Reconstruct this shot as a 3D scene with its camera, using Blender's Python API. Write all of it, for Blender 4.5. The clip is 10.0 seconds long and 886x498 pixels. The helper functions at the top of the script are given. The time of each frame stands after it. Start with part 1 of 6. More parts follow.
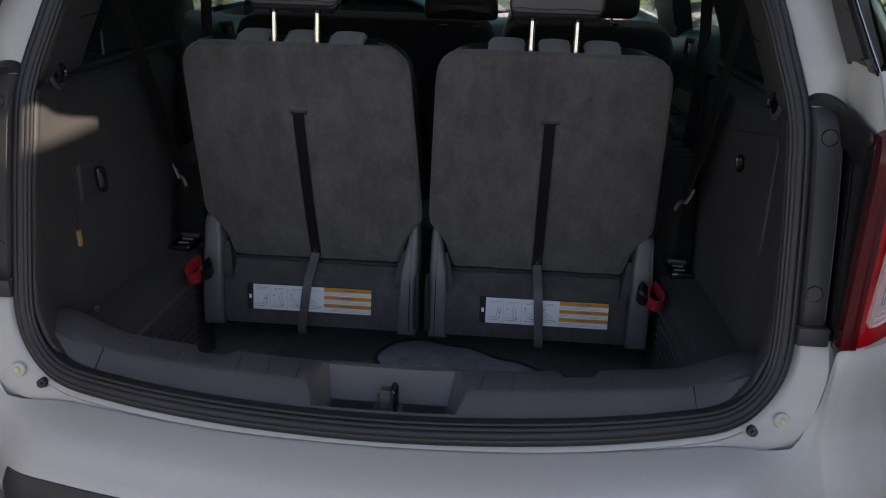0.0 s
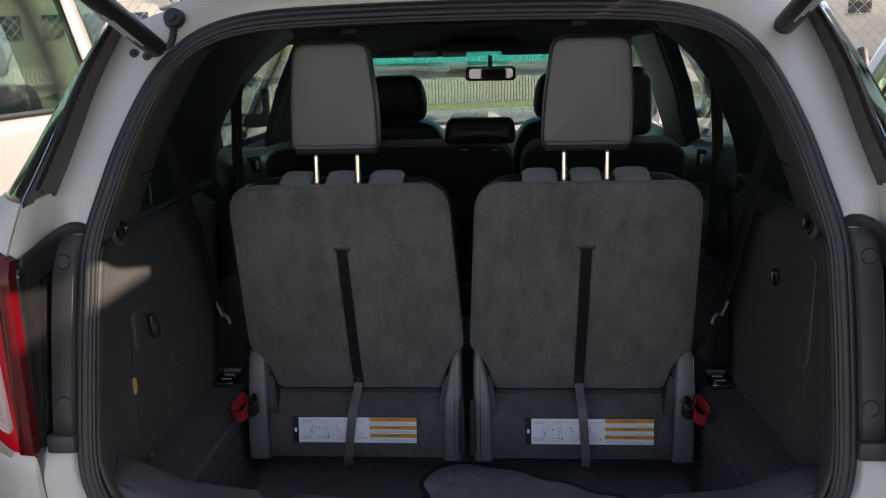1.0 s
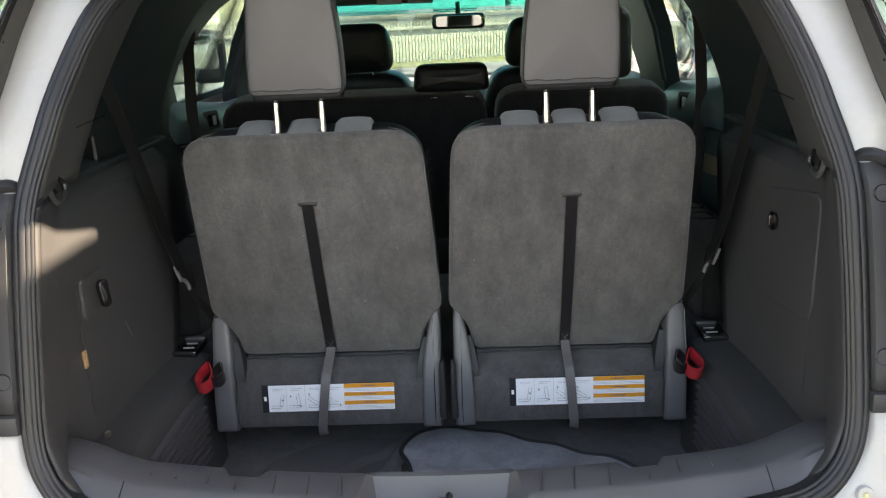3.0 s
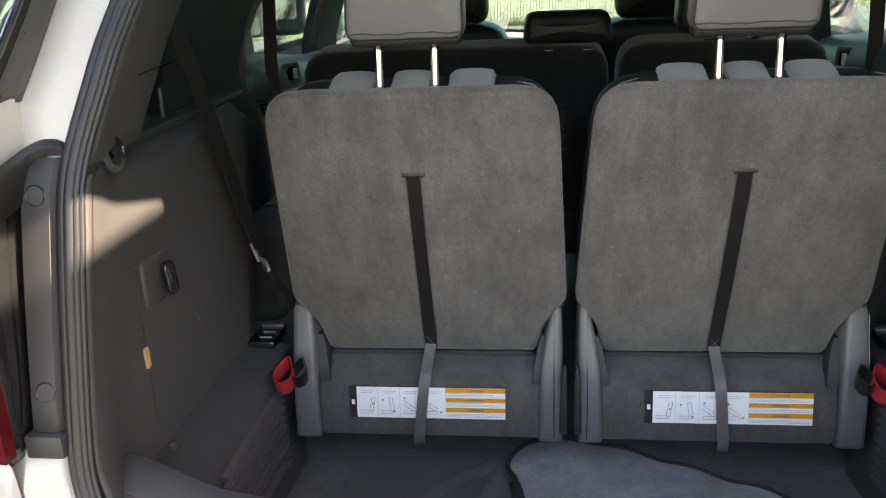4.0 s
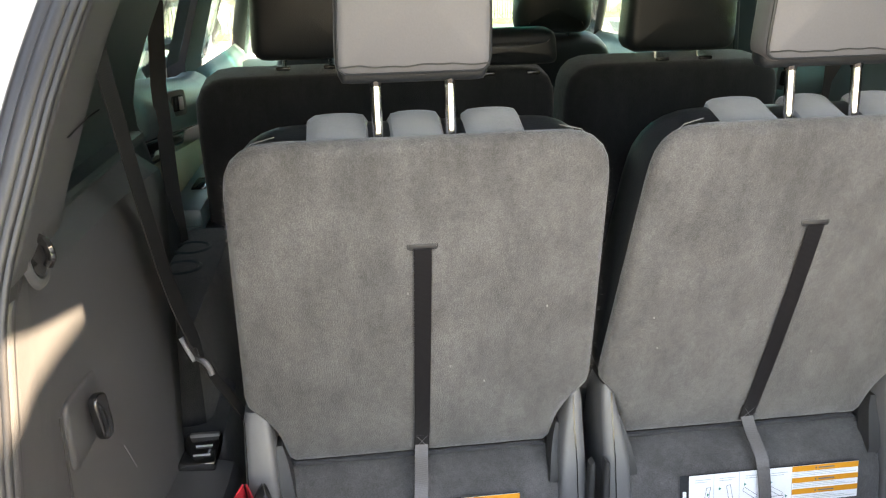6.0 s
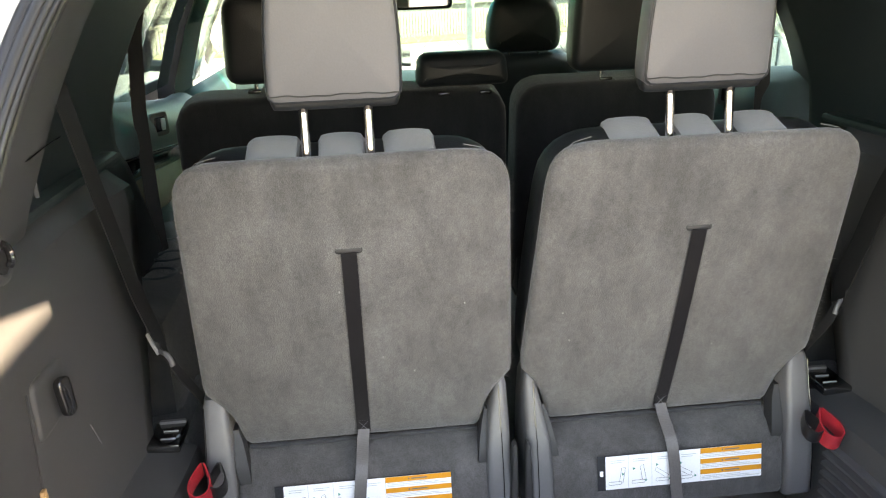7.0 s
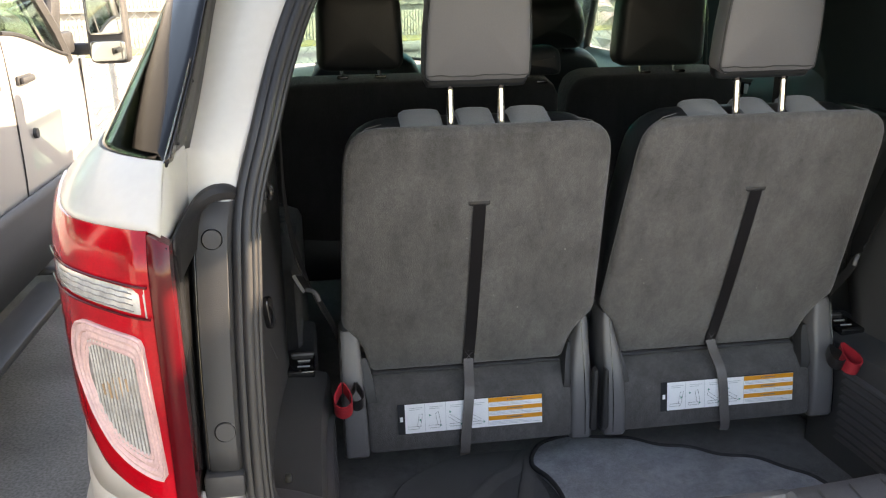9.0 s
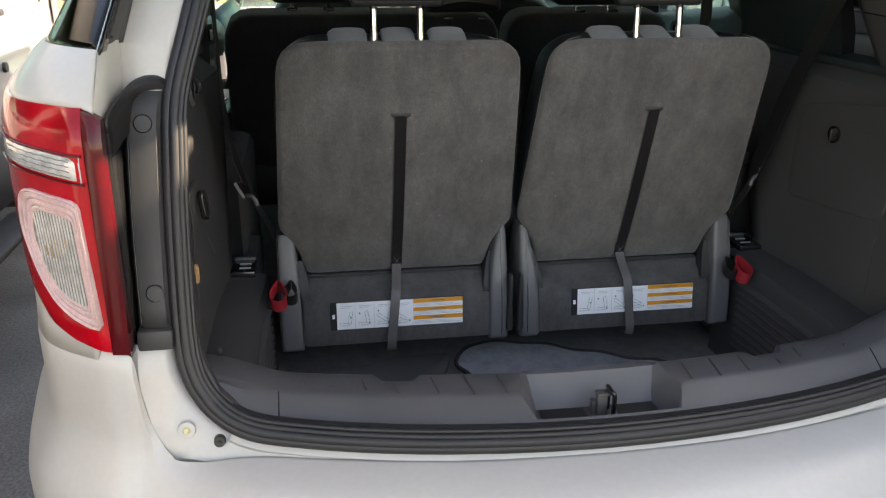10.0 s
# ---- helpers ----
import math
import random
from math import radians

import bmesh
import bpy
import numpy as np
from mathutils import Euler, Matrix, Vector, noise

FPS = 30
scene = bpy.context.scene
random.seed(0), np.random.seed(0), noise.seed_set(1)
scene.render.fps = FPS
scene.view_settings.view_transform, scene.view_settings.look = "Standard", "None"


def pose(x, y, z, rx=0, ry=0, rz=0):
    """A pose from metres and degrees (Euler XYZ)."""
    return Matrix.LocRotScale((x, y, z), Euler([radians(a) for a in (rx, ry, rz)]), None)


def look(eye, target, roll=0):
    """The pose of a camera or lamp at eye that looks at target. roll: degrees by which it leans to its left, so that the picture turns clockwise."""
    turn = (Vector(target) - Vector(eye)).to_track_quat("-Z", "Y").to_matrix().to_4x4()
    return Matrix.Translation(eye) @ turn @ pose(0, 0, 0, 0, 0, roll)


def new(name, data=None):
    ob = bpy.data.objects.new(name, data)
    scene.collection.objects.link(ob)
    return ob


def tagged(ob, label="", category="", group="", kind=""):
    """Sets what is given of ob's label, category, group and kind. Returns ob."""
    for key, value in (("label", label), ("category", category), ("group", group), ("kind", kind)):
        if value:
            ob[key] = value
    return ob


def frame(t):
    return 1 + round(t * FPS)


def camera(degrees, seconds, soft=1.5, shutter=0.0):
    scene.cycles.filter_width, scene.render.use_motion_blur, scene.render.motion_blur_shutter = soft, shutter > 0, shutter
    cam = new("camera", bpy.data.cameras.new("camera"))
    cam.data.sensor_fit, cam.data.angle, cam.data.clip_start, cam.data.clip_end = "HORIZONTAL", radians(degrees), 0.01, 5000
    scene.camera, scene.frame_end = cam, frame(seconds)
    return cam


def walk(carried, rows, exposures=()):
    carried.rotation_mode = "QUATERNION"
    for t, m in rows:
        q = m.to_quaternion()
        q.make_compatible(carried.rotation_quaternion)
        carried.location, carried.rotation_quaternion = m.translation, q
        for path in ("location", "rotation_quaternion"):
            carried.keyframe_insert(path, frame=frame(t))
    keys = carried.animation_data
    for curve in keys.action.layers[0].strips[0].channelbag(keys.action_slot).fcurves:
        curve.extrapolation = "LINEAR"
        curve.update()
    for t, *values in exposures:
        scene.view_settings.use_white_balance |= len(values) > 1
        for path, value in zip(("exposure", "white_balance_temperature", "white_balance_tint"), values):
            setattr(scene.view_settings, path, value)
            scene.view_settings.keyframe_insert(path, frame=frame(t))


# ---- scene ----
cam = camera(56.8, 10.0, 1.15)

PATH = [
    (0, (0.171, -1.169, 1.505), (0.035, 0.702, 0.811), 1.7),
    (0.5, (0.089, -1.176, 1.534), (-0.035, 0.737, 0.966), 0.5),
    (1, (0.079, -1.196, 1.577), (-0.06, 0.744, 1.112), -1.4),
    (1.5, (0.097, -1.187, 1.577), (-0.036, 0.754, 1.113), -2.2),
    (2, (0.124, -1.15, 1.565), (0.029, 0.783, 1.063), -2.7),
    (2.2, (0.102, -1.131, 1.565), (0.043, 0.794, 1.025), -2.7),
    (3.3, (0.033, -1.027, 1.517), (-0.043, 0.886, 0.939), -2.2),
    (3.5, (0.003, -0.972, 1.511), (-0.141, 0.926, 0.899), -2.5),
    (4, (-0.068, -0.786, 1.483), (-0.286, 1.096, 0.842), -2.3),
    (4.5, (-0.157, -0.611, 1.46), (-0.236, 1.283, 0.822), -1.5),
    (5, (-0.293, -0.505, 1.48), (-0.239, 1.382, 0.82), -1.9),
    (5.5, (-0.344, -0.472, 1.48), (-0.187, 1.404, 0.804), -1.6),
    (6, (-0.348, -0.47, 1.495), (-0.129, 1.413, 0.859), -1.4),
    (6.2, (-0.332, -0.484, 1.508), (-0.105, 1.407, 0.899), -1.5),
    (7.3, (-0.219, -0.695, 1.53), (-0.053, 1.202, 0.921), -2.5),
    (7.5, (-0.262, -0.735, 1.532), (-0.086, 1.17, 0.95), -2.9),
    (8, (-0.419, -0.809, 1.547), (-0.196, 1.094, 0.974), -3.2),
    (8.5, (-0.473, -0.837, 1.553), (-0.194, 1.054, 0.966), -2.3),
    (9, (-0.524, -0.883, 1.54), (-0.256, 1.002, 0.928), -0.9),
    (9.5, (-0.491, -0.985, 1.52), (-0.21, 0.886, 0.872), 0.5),
    (10, (-0.435, -1.083, 1.485), (-0.132, 0.767, 0.788), 0.4),
]
EXPOSURES = [(0, 1.17, 8000, 22), (0.5, 1.35, 8000, 22), (1, 1.45, 8100, 22), (1.5, 2.30, 8400, 18), (2, 2.68, 8600, 18), (3.5, 2.88, 9200, 18), (4.5, 3.33, 9400, 18), (5, 3.80, 9600, 18), (5.5, 3.93, 9700, 18), (6.2, 3.93, 9800, 18), (7.5, 3.75, 9800, 18), (8, 3.23, 9700, 18), (8.5, 2.83, 9500, 18), (9, 2.83, 9400, 18), (9.5, 2.78, 9400, 18), (10, 2.43, 9300, 18)]
walk(cam, [(t, look(eye, target, roll)) for t, eye, target, roll in PATH], EXPOSURES)

# ---------- light ----------
SUN_ELEV, SUN_AZ = 28.0, 4.5          # height, and degrees towards the rear from the car's right side
world = bpy.data.worlds.new("sky")
scene.world = world
world.use_nodes = True
wn = world.node_tree.nodes
sky = wn.new("ShaderNodeTexSky")
sky.sky_type, sky.sun_disc = "NISHITA", False
sky.sun_elevation, sky.sun_rotation = radians(SUN_ELEV), radians(90 + SUN_AZ)
sky.air_density, sky.dust_density, sky.ozone_density = 1.0, 1.0, 1.0
wn["Background"].inputs[1].default_value = 0.15
world.node_tree.links.new(sky.outputs[0], wn["Background"].inputs[0])
sun = new("sun", bpy.data.lights.new("sun", "SUN"))
sun.data.energy, sun.data.angle, sun.data.color = 4.0, radians(0.55), (1.0, 0.945, 0.86)
_d = Vector((math.cos(radians(SUN_ELEV)) * math.cos(radians(SUN_AZ)), -math.cos(radians(SUN_ELEV)) * math.sin(radians(SUN_AZ)), math.sin(radians(SUN_ELEV))))
sun.matrix_world = look(_d * 30, (0, 0, 0))


# ---------- materials ----------
def material(name, color, rough=0.5, metal=0.0, vary=0.12, scale=6.0, bump=0.0, bump_scale=300.0, coat=0.0, sheen=0.0, fine=0.08, spec=0.5, stretch=(1, 1, 1), rough_vary=0.0):
    """A surface with broad and fine variation of its colour and a fine relief."""
    m = bpy.data.materials.new(name)
    m.use_nodes = True
    nt = m.node_tree
    N, L = nt.nodes, nt.links
    b = N["Principled BSDF"]
    tc, mp = N.new("ShaderNodeTexCoord"), N.new("ShaderNodeMapping")
    mp.inputs["Scale"].default_value = stretch
    L.new(tc.outputs["Object"], mp.inputs[0])
    n1, n2 = N.new("ShaderNodeTexNoise"), N.new("ShaderNodeTexNoise")
    n1.inputs["Scale"].default_value, n1.inputs["Detail"].default_value = scale, 5
    n2.inputs["Scale"].default_value, n2.inputs["Detail"].default_value = bump_scale, 2
    for n in (n1, n2):
        L.new(mp.outputs[0], n.inputs["Vector"])
    r1, r2 = N.new("ShaderNodeMapRange"), N.new("ShaderNodeMapRange")
    r1.inputs["From Min"].default_value, r1.inputs["From Max"].default_value = 0.3, 0.7
    r1.inputs["To Min"].default_value, r1.inputs["To Max"].default_value = 1 - vary, 1 + vary
    r2.inputs["From Min"].default_value, r2.inputs["From Max"].default_value = 0.3, 0.7
    r2.inputs["To Min"].default_value, r2.inputs["To Max"].default_value = 1 - fine, 1 + fine
    L.new(n1.outputs["Fac"], r1.inputs[0])
    L.new(n2.outputs["Fac"], r2.inputs[0])
    mu = N.new("ShaderNodeMath")
    mu.operation = "MULTIPLY"
    L.new(r1.outputs[0], mu.inputs[0])
    L.new(r2.outputs[0], mu.inputs[1])
    mix = N.new("ShaderNodeVectorMath")
    mix.operation = "SCALE"
    mix.inputs[0].default_value = color
    L.new(mu.outputs[0], mix.inputs["Scale"])
    L.new(mix.outputs[0], b.inputs["Base Color"])
    b.inputs["Roughness"].default_value, b.inputs["Metallic"].default_value = rough, metal
    if rough_vary:
        r3 = N.new("ShaderNodeMapRange")
        r3.inputs["To Min"].default_value, r3.inputs["To Max"].default_value = max(0.02, rough - rough_vary), min(1, rough + rough_vary)
        L.new(n1.outputs["Fac"], r3.inputs[0])
        L.new(r3.outputs[0], b.inputs["Roughness"])
    b.inputs["Coat Weight"].default_value, b.inputs["Coat Roughness"].default_value = coat, 0.04
    b.inputs["Sheen Weight"].default_value, b.inputs["Sheen Roughness"].default_value = sheen, 0.5
    b.inputs["Specular IOR Level"].default_value = spec
    if bump:
        bp = N.new("ShaderNodeBump")
        bp.inputs["Strength"].default_value, bp.inputs["Distance"].default_value = bump, 0.002
        L.new(n2.outputs["Fac"], bp.inputs["Height"])
        L.new(bp.outputs[0], b.inputs["Normal"])
    return m


def glass(name, tint, gloss=1.0):
    """A thin pane: clear or tinted, with a mirror's gleam that grows at a slant."""
    m = bpy.data.materials.new(name)
    m.use_nodes = True
    N, L = m.node_tree.nodes, m.node_tree.links
    N.remove(N["Principled BSDF"])
    t, g, f, mx = N.new("ShaderNodeBsdfTransparent"), N.new("ShaderNodeBsdfGlossy"), N.new("ShaderNodeLayerWeight"), N.new("ShaderNodeMixShader")
    pw, ml, ad = N.new("ShaderNodeMath"), N.new("ShaderNodeMath"), N.new("ShaderNodeMath")
    pw.operation, ml.operation, ad.operation = "POWER", "MULTIPLY", "ADD"
    pw.inputs[1].default_value, ml.inputs[1].default_value, ad.inputs[1].default_value = 5.0, 0.9 * gloss, 0.035 * gloss
    t.inputs[0].default_value = (*tint, 1)
    g.inputs["Roughness"].default_value = 0.01
    f.inputs["Blend"].default_value = 0.5
    for a, b in ((f.outputs["Facing"], pw), (pw.outputs[0], ml), (ml.outputs[0], ad)):
        L.new(a, b.inputs[0])
    L.new(ad.outputs[0], mx.inputs[0])
    L.new(t.outputs[0], mx.inputs[1])
    L.new(g.outputs[0], mx.inputs[2])
    L.new(mx.outputs[0], N["Material Output"].inputs[0])
    return m


def woven(name, color, rough, scale, strength=0.5):
    """Webbing: fine cross ribs."""
    m = material(name, color, rough, vary=0.1, bump_scale=500, fine=0.12)
    N, L = m.node_tree.nodes, m.node_tree.links
    w = N.new("ShaderNodeTexWave")
    w.wave_type, w.bands_direction = "BANDS", "Z"
    w.inputs["Scale"].default_value, w.inputs["Distortion"].default_value = scale, 0.3
    L.new(N["Texture Coordinate"].outputs["Object"], w.inputs["Vector"])
    bp = N.new("ShaderNodeBump")
    bp.inputs["Strength"].default_value, bp.inputs["Distance"].default_value = strength, 0.001
    L.new(w.outputs["Fac"], bp.inputs["Height"])
    L.new(bp.outputs[0], N["Principled BSDF"].inputs["Normal"])
    return m


def carpet_material(name, color):
    """Short-pile carpet: patches brushed up and down, soft mottling and fibres."""
    m = material(name, color, 0.95, vary=0.16, scale=7, bump=0.6, bump_scale=560, sheen=0.25, fine=0.21, spec=0.15)
    N, L = m.node_tree.nodes, m.node_tree.links
    b = N["Principled BSDF"]
    tc = N["Texture Coordinate"].outputs["Object"]
    for stretch, scale, detail, rough, lo, hi in (((1, 1, 0.32), 26, 4, 0.6, 0.84, 1.17), ((1, 1, 0.7), 110, 6, 0.75, 0.86, 1.15)):
        src = b.inputs["Base Color"].links[0].from_socket
        mp, v = N.new("ShaderNodeMapping"), N.new("ShaderNodeTexNoise")
        mp.inputs["Scale"].default_value = stretch
        L.new(tc, mp.inputs[0])
        v.inputs["Scale"].default_value, v.inputs["Detail"].default_value, v.inputs["Roughness"].default_value = scale, detail, rough
        L.new(mp.outputs[0], v.inputs["Vector"])
        mr = N.new("ShaderNodeMapRange")
        mr.inputs["From Min"].default_value, mr.inputs["From Max"].default_value = 0.34, 0.68
        mr.inputs["To Min"].default_value, mr.inputs["To Max"].default_value = lo, hi
        L.new(v.outputs["Fac"], mr.inputs[0])
        sc = N.new("ShaderNodeVectorMath")
        sc.operation = "SCALE"
        L.new(src, sc.inputs[0])
        L.new(mr.outputs[0], sc.inputs["Scale"])
        L.new(sc.outputs[0], b.inputs["Base Color"])
    return m


WHITE = material("white_paint", (0.50, 0.490, 0.467), 0.36, vary=0.03, scale=2.5, coat=0.25, fine=0.02, bump_scale=90, rough_vary=0.06)
PLASTIC = material("black_plastic", (0.030, 0.030, 0.031), 0.52, vary=0.12, scale=5, bump=0.22, bump_scale=1100, rough_vary=0.1)
TRIM = material("grained_trim", (0.0525, 0.0530, 0.0545), 0.58, vary=0.14, scale=4, bump=0.3, bump_scale=900, rough_vary=0.08)
SILLP = material("sill_plastic", (0.084, 0.084, 0.089), 0.42, vary=0.12, scale=7, bump=0.2, bump_scale=1000, rough_vary=0.12)
FLANGE = material("jamb_plastic", (0.045, 0.045, 0.046), 0.5, vary=0.1, scale=8, bump=0.15, bump_scale=900)
GLOSS = material("black_gloss", (0.012, 0.012, 0.013), 0.14, vary=0.1, scale=8, fine=0.02, coat=0.5)
RUBBER = material("rubber", (0.019, 0.019, 0.0205), 0.46, vary=0.2, scale=9, bump=0.08, bump_scale=600, rough_vary=0.14)
CARPET = carpet_material("charcoal_carpet", (0.103, 0.100, 0.099))
BASECARPET = carpet_material("base_carpet", (0.083, 0.080, 0.079))
MATBLUE = carpet_material("mat_carpet", (0.29, 0.30, 0.325))
SEATBACK = carpet_material("seat_back_carpet", (0.020, 0.0205, 0.021))
FLOORC = carpet_material("floor_carpet", (0.124, 0.122, 0.121))
LEATHER = material("grey_leather", (0.118, 0.117, 0.122), 0.40, vary=0.05, scale=7, bump=0.08, bump_scale=420, fine=0.03)
BLACKLEATHER = material("black_leather", (0.014, 0.0165, 0.019), 0.42, vary=0.12, scale=9, bump=0.2, bump_scale=400)
INSERT = material("grey_fabric", (0.195, 0.20, 0.206), 0.8, vary=0.07, scale=14, bump=0.5, bump_scale=800, sheen=0.2)
HINGE = material("grey_plastic", (0.115, 0.114, 0.117), 0.40, vary=0.06, scale=6, bump=0.16, bump_scale=900)
CHROME = material("chrome", (0.66, 0.67, 0.69), 0.16, 1.0, vary=0.03, fine=0.02)
STEEL = material("dull_steel", (0.42, 0.40, 0.36), 0.35, 1.0, vary=0.15, scale=30)
STRAP = woven("black_webbing", (0.013, 0.0125, 0.014), 0.34, 160, 0.12)
# the black webbing again, greyed where light falls on its lower end
STRAPLIT = woven("lit_black_webbing", (0.110, 0.101, 0.098), 0.42, 160, 0.15)
BELT = woven("belt_webbing", (0.007, 0.007, 0.0075), 0.7, 120, 0.12)
REDWEB = woven("red_webbing", (0.42, 0.018, 0.030), 0.55, 140)
THREAD = material("white_thread", (0.22, 0.215, 0.205), 0.8)
TONGUE = material("grey_metal", (0.42, 0.42, 0.43), 0.3, 0.3, vary=0.05)
EDGESTRIP = material("grey_edge_strip", (0.075, 0.073, 0.072), 0.4, vary=0.08, scale=8, bump=0.15, bump_scale=800)
PAPER = material("label_white", (0.88, 0.89, 0.90), 0.4, vary=0.02, fine=0.02)
ORANGE = material("label_orange", (0.82, 0.32, 0.025), 0.4, vary=0.03, fine=0.02)
INK = material("label_ink", (0.16, 0.16, 0.17), 0.5)
PALEINK = material("label_pale_ink", (0.50, 0.52, 0.54), 0.5)
GREENINK = material("label_green", (0.03, 0.27, 0.20), 0.5)
FILM = material("label_film", (0.035, 0.036, 0.04), 0.2, vary=0.05)
BINDING = material("mat_binding", (0.035, 0.035, 0.038), 0.8, vary=0.15, scale=60, bump=0.6, bump_scale=500)
RUBBERMAT = material("rubber_mat", (0.098, 0.098, 0.099), 0.7, vary=0.14, scale=9, bump=0.3, bump_scale=500, rough_vary=0.1)
AMBER = material("amber_mark", (0.44, 0.27, 0.13), 0.4, vary=0.15, scale=60)
REDLENS = material("red_lens", (0.40, 0.003, 0.010), 0.12, vary=0.30, scale=16, coat=0.25, fine=0.08, spec=0.3)
REDDARK = material("dark_red_lens", (0.085, 0.002, 0.005), 0.16, vary=0.10, scale=22, coat=0.15, fine=0.05, spec=0.3)
PINKLENS = material("pink_lens", (0.60, 0.41, 0.40), 0.10, vary=0.12, scale=50, coat=0.3, spec=0.4)
CLEARLENS = material("clear_lens", (0.52, 0.515, 0.50), 0.10, 0.2, vary=0.25, scale=60, coat=1.0)
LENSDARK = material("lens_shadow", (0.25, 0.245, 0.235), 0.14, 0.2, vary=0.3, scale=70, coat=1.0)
LENSREFL = material("amber_reflection", (0.33, 0.22, 0.13), 0.2, vary=0.2, scale=40, coat=1.0)
YELLOWPLUG = material("yellowed_plug", (0.62, 0.58, 0.34), 0.5, vary=0.15, scale=80)
PRIVACY = glass("privacy_glass", (0.028, 0.030, 0.034), 1.1)
WINDOW = glass("window_glass", (0.58, 0.70, 0.67))
CLEAR = glass("windshield_glass", (0.60, 0.74, 0.70))
VANCLEAR = glass("van_window_glass", (0.74, 0.84, 0.76))
TEAL = glass("shade_band_glass", (0.12, 0.84, 0.80))
MIRROR = material("mirror_glass", (0.50, 0.54, 0.53), 0.03, 1.0, vary=0.01, fine=0.01)
HEADLINER = material("headliner", (0.15, 0.15, 0.15), 0.95, vary=0.06, scale=9, bump=0.3, bump_scale=700)
BEIGE = material("beige_insert", (0.34, 0.29, 0.20), 0.7, vary=0.06, scale=9, bump=0.15, bump_scale=700)
DOORTRIM = material("door_trim", (0.078, 0.116, 0.122), 0.40, vary=0.06, scale=5, bump=0.2, bump_scale=700)
PILLARGREY = material("pillar_trim", (0.034, 0.038, 0.040), 0.6, vary=0.05, scale=6, bump=0.2, bump_scale=800)
PILLARDARK = material("dark_pillar_trim", (0.024, 0.034, 0.036), 0.42, vary=0.1, scale=5, bump=0.25, bump_scale=900)
DASH = material("dashboard", (0.060, 0.078, 0.084), 0.55, vary=0.06, scale=5, bump=0.25, bump_scale=600)
ASPHALT = material("asphalt", (0.160, 0.155, 0.148), 0.9, vary=0.30, scale=2.2, bump=0.4, bump_scale=95, fine=0.30)
# white paint darkened to carry the shade missing from the left van's flank
VANSHADED = material("shaded_van_paint", (0.255, 0.258, 0.256), 0.3, vary=0.03, scale=2, coat=0.6, fine=0.02)
VANPALE = material("pale_van_paint", (0.74, 0.74, 0.75), 0.3, vary=0.03, scale=2, coat=0.6, fine=0.02)
SATIN = material("satin_silver", (0.55, 0.57, 0.58), 0.32, 0.25, vary=0.04)
STRUTBLACK = material("strut_black", (0.018, 0.018, 0.019), 0.42, vary=0.1, scale=20, bump=0.08, bump_scale=700)
CLADDING = material("van_cladding", (0.085, 0.086, 0.09), 0.6, vary=0.08, scale=3, bump=0.2, bump_scale=500)
GALV = material("galvanised_wire", (0.50, 0.50, 0.48), 0.45, 0.6, vary=0.1)
PICKET = material("weathered_pickets", (0.32, 0.305, 0.26), 0.85, vary=0.22, scale=3, fine=0.15, bump_scale=40)
CONCRETE = material("concrete", (0.29, 0.285, 0.265), 0.9, vary=0.16, scale=1.5, bump=0.4, bump_scale=120)
STUCCO = material("stucco", (0.58, 0.54, 0.46), 0.9, vary=0.08, scale=1.2, bump=0.4, bump_scale=90)
ROOFM = material("far_roof", (0.13, 0.11, 0.10), 0.9, vary=0.15, scale=3)
LEAF = material("leaves", (0.09, 0.105, 0.035), 0.8, vary=0.35, scale=8)
BARK = material("bark", (0.12, 0.09, 0.065), 0.95, vary=0.3, scale=12, bump=0.8, bump_scale=60)
GRASSM = material("dry_grass", (0.24, 0.22, 0.10), 0.95, vary=0.3, scale=4)
REDPAINT = material("red_graphic", (0.45, 0.02, 0.04), 0.3, vary=0.04, coat=0.6)


# ---------- mesh tools ----------
def finish(name, me, mat, parent=None, label="", smooth=40):
    me.materials.append(mat)
    if smooth:
        me.polygons.foreach_set("use_smooth", [True] * len(me.polygons))
        me.set_sharp_from_angle(angle=radians(smooth))
    ob = new(name, me)
    if parent is not None:
        ob.parent = parent
    if label:
        ob["label"] = label
    return ob


def part(name, bm, mat, parent=None, label="", smooth=40):
    me = bpy.data.meshes.new(name)
    bmesh.ops.recalc_face_normals(bm, faces=bm.faces)
    bm.to_mesh(me)
    bm.free()
    return finish(name, me, mat, parent, label, smooth)


def thing(name, label, category, group="", kind=""):
    return tagged(new(name), label, category, group, kind)


def add(bm, verts, faces):
    vs = [bm.verts.new(v) for v in verts]
    for f in faces:
        bm.faces.new([vs[i] for i in f])
    return vs


def rbox(bm, cx, cy, cz, sx, sy, sz, r=0.004, m=None, seg=2):
    """A box with rounded edges, centred, optionally posed by m."""
    made = bmesh.ops.create_cube(bm, size=1)["verts"]
    for v in made:
        v.co = Vector((v.co.x * sx, v.co.y * sy, v.co.z * sz))
    if r > 0:
        edges = list({e for v in made for e in v.link_edges})
        out = bmesh.ops.bevel(bm, geom=edges, offset=min(r, 0.48 * min(sx, sy, sz)), segments=seg, affect="EDGES", profile=0.5)
        made = list({v for f in out["faces"] for v in f.verts} | {v for v in made if v.is_valid})
    M = (m if m is not None else Matrix()) @ Matrix.Translation((cx, cy, cz)) if m is not None else Matrix.Translation((cx, cy, cz))
    bmesh.ops.transform(bm, matrix=M, verts=made)
    return made


def box(name, c, s, mat, parent=None, r=0.004, label="", m=None):
    bm = bmesh.new()
    rbox(bm, *c, *s, r, m)
    return part(name, bm, mat, parent, label)


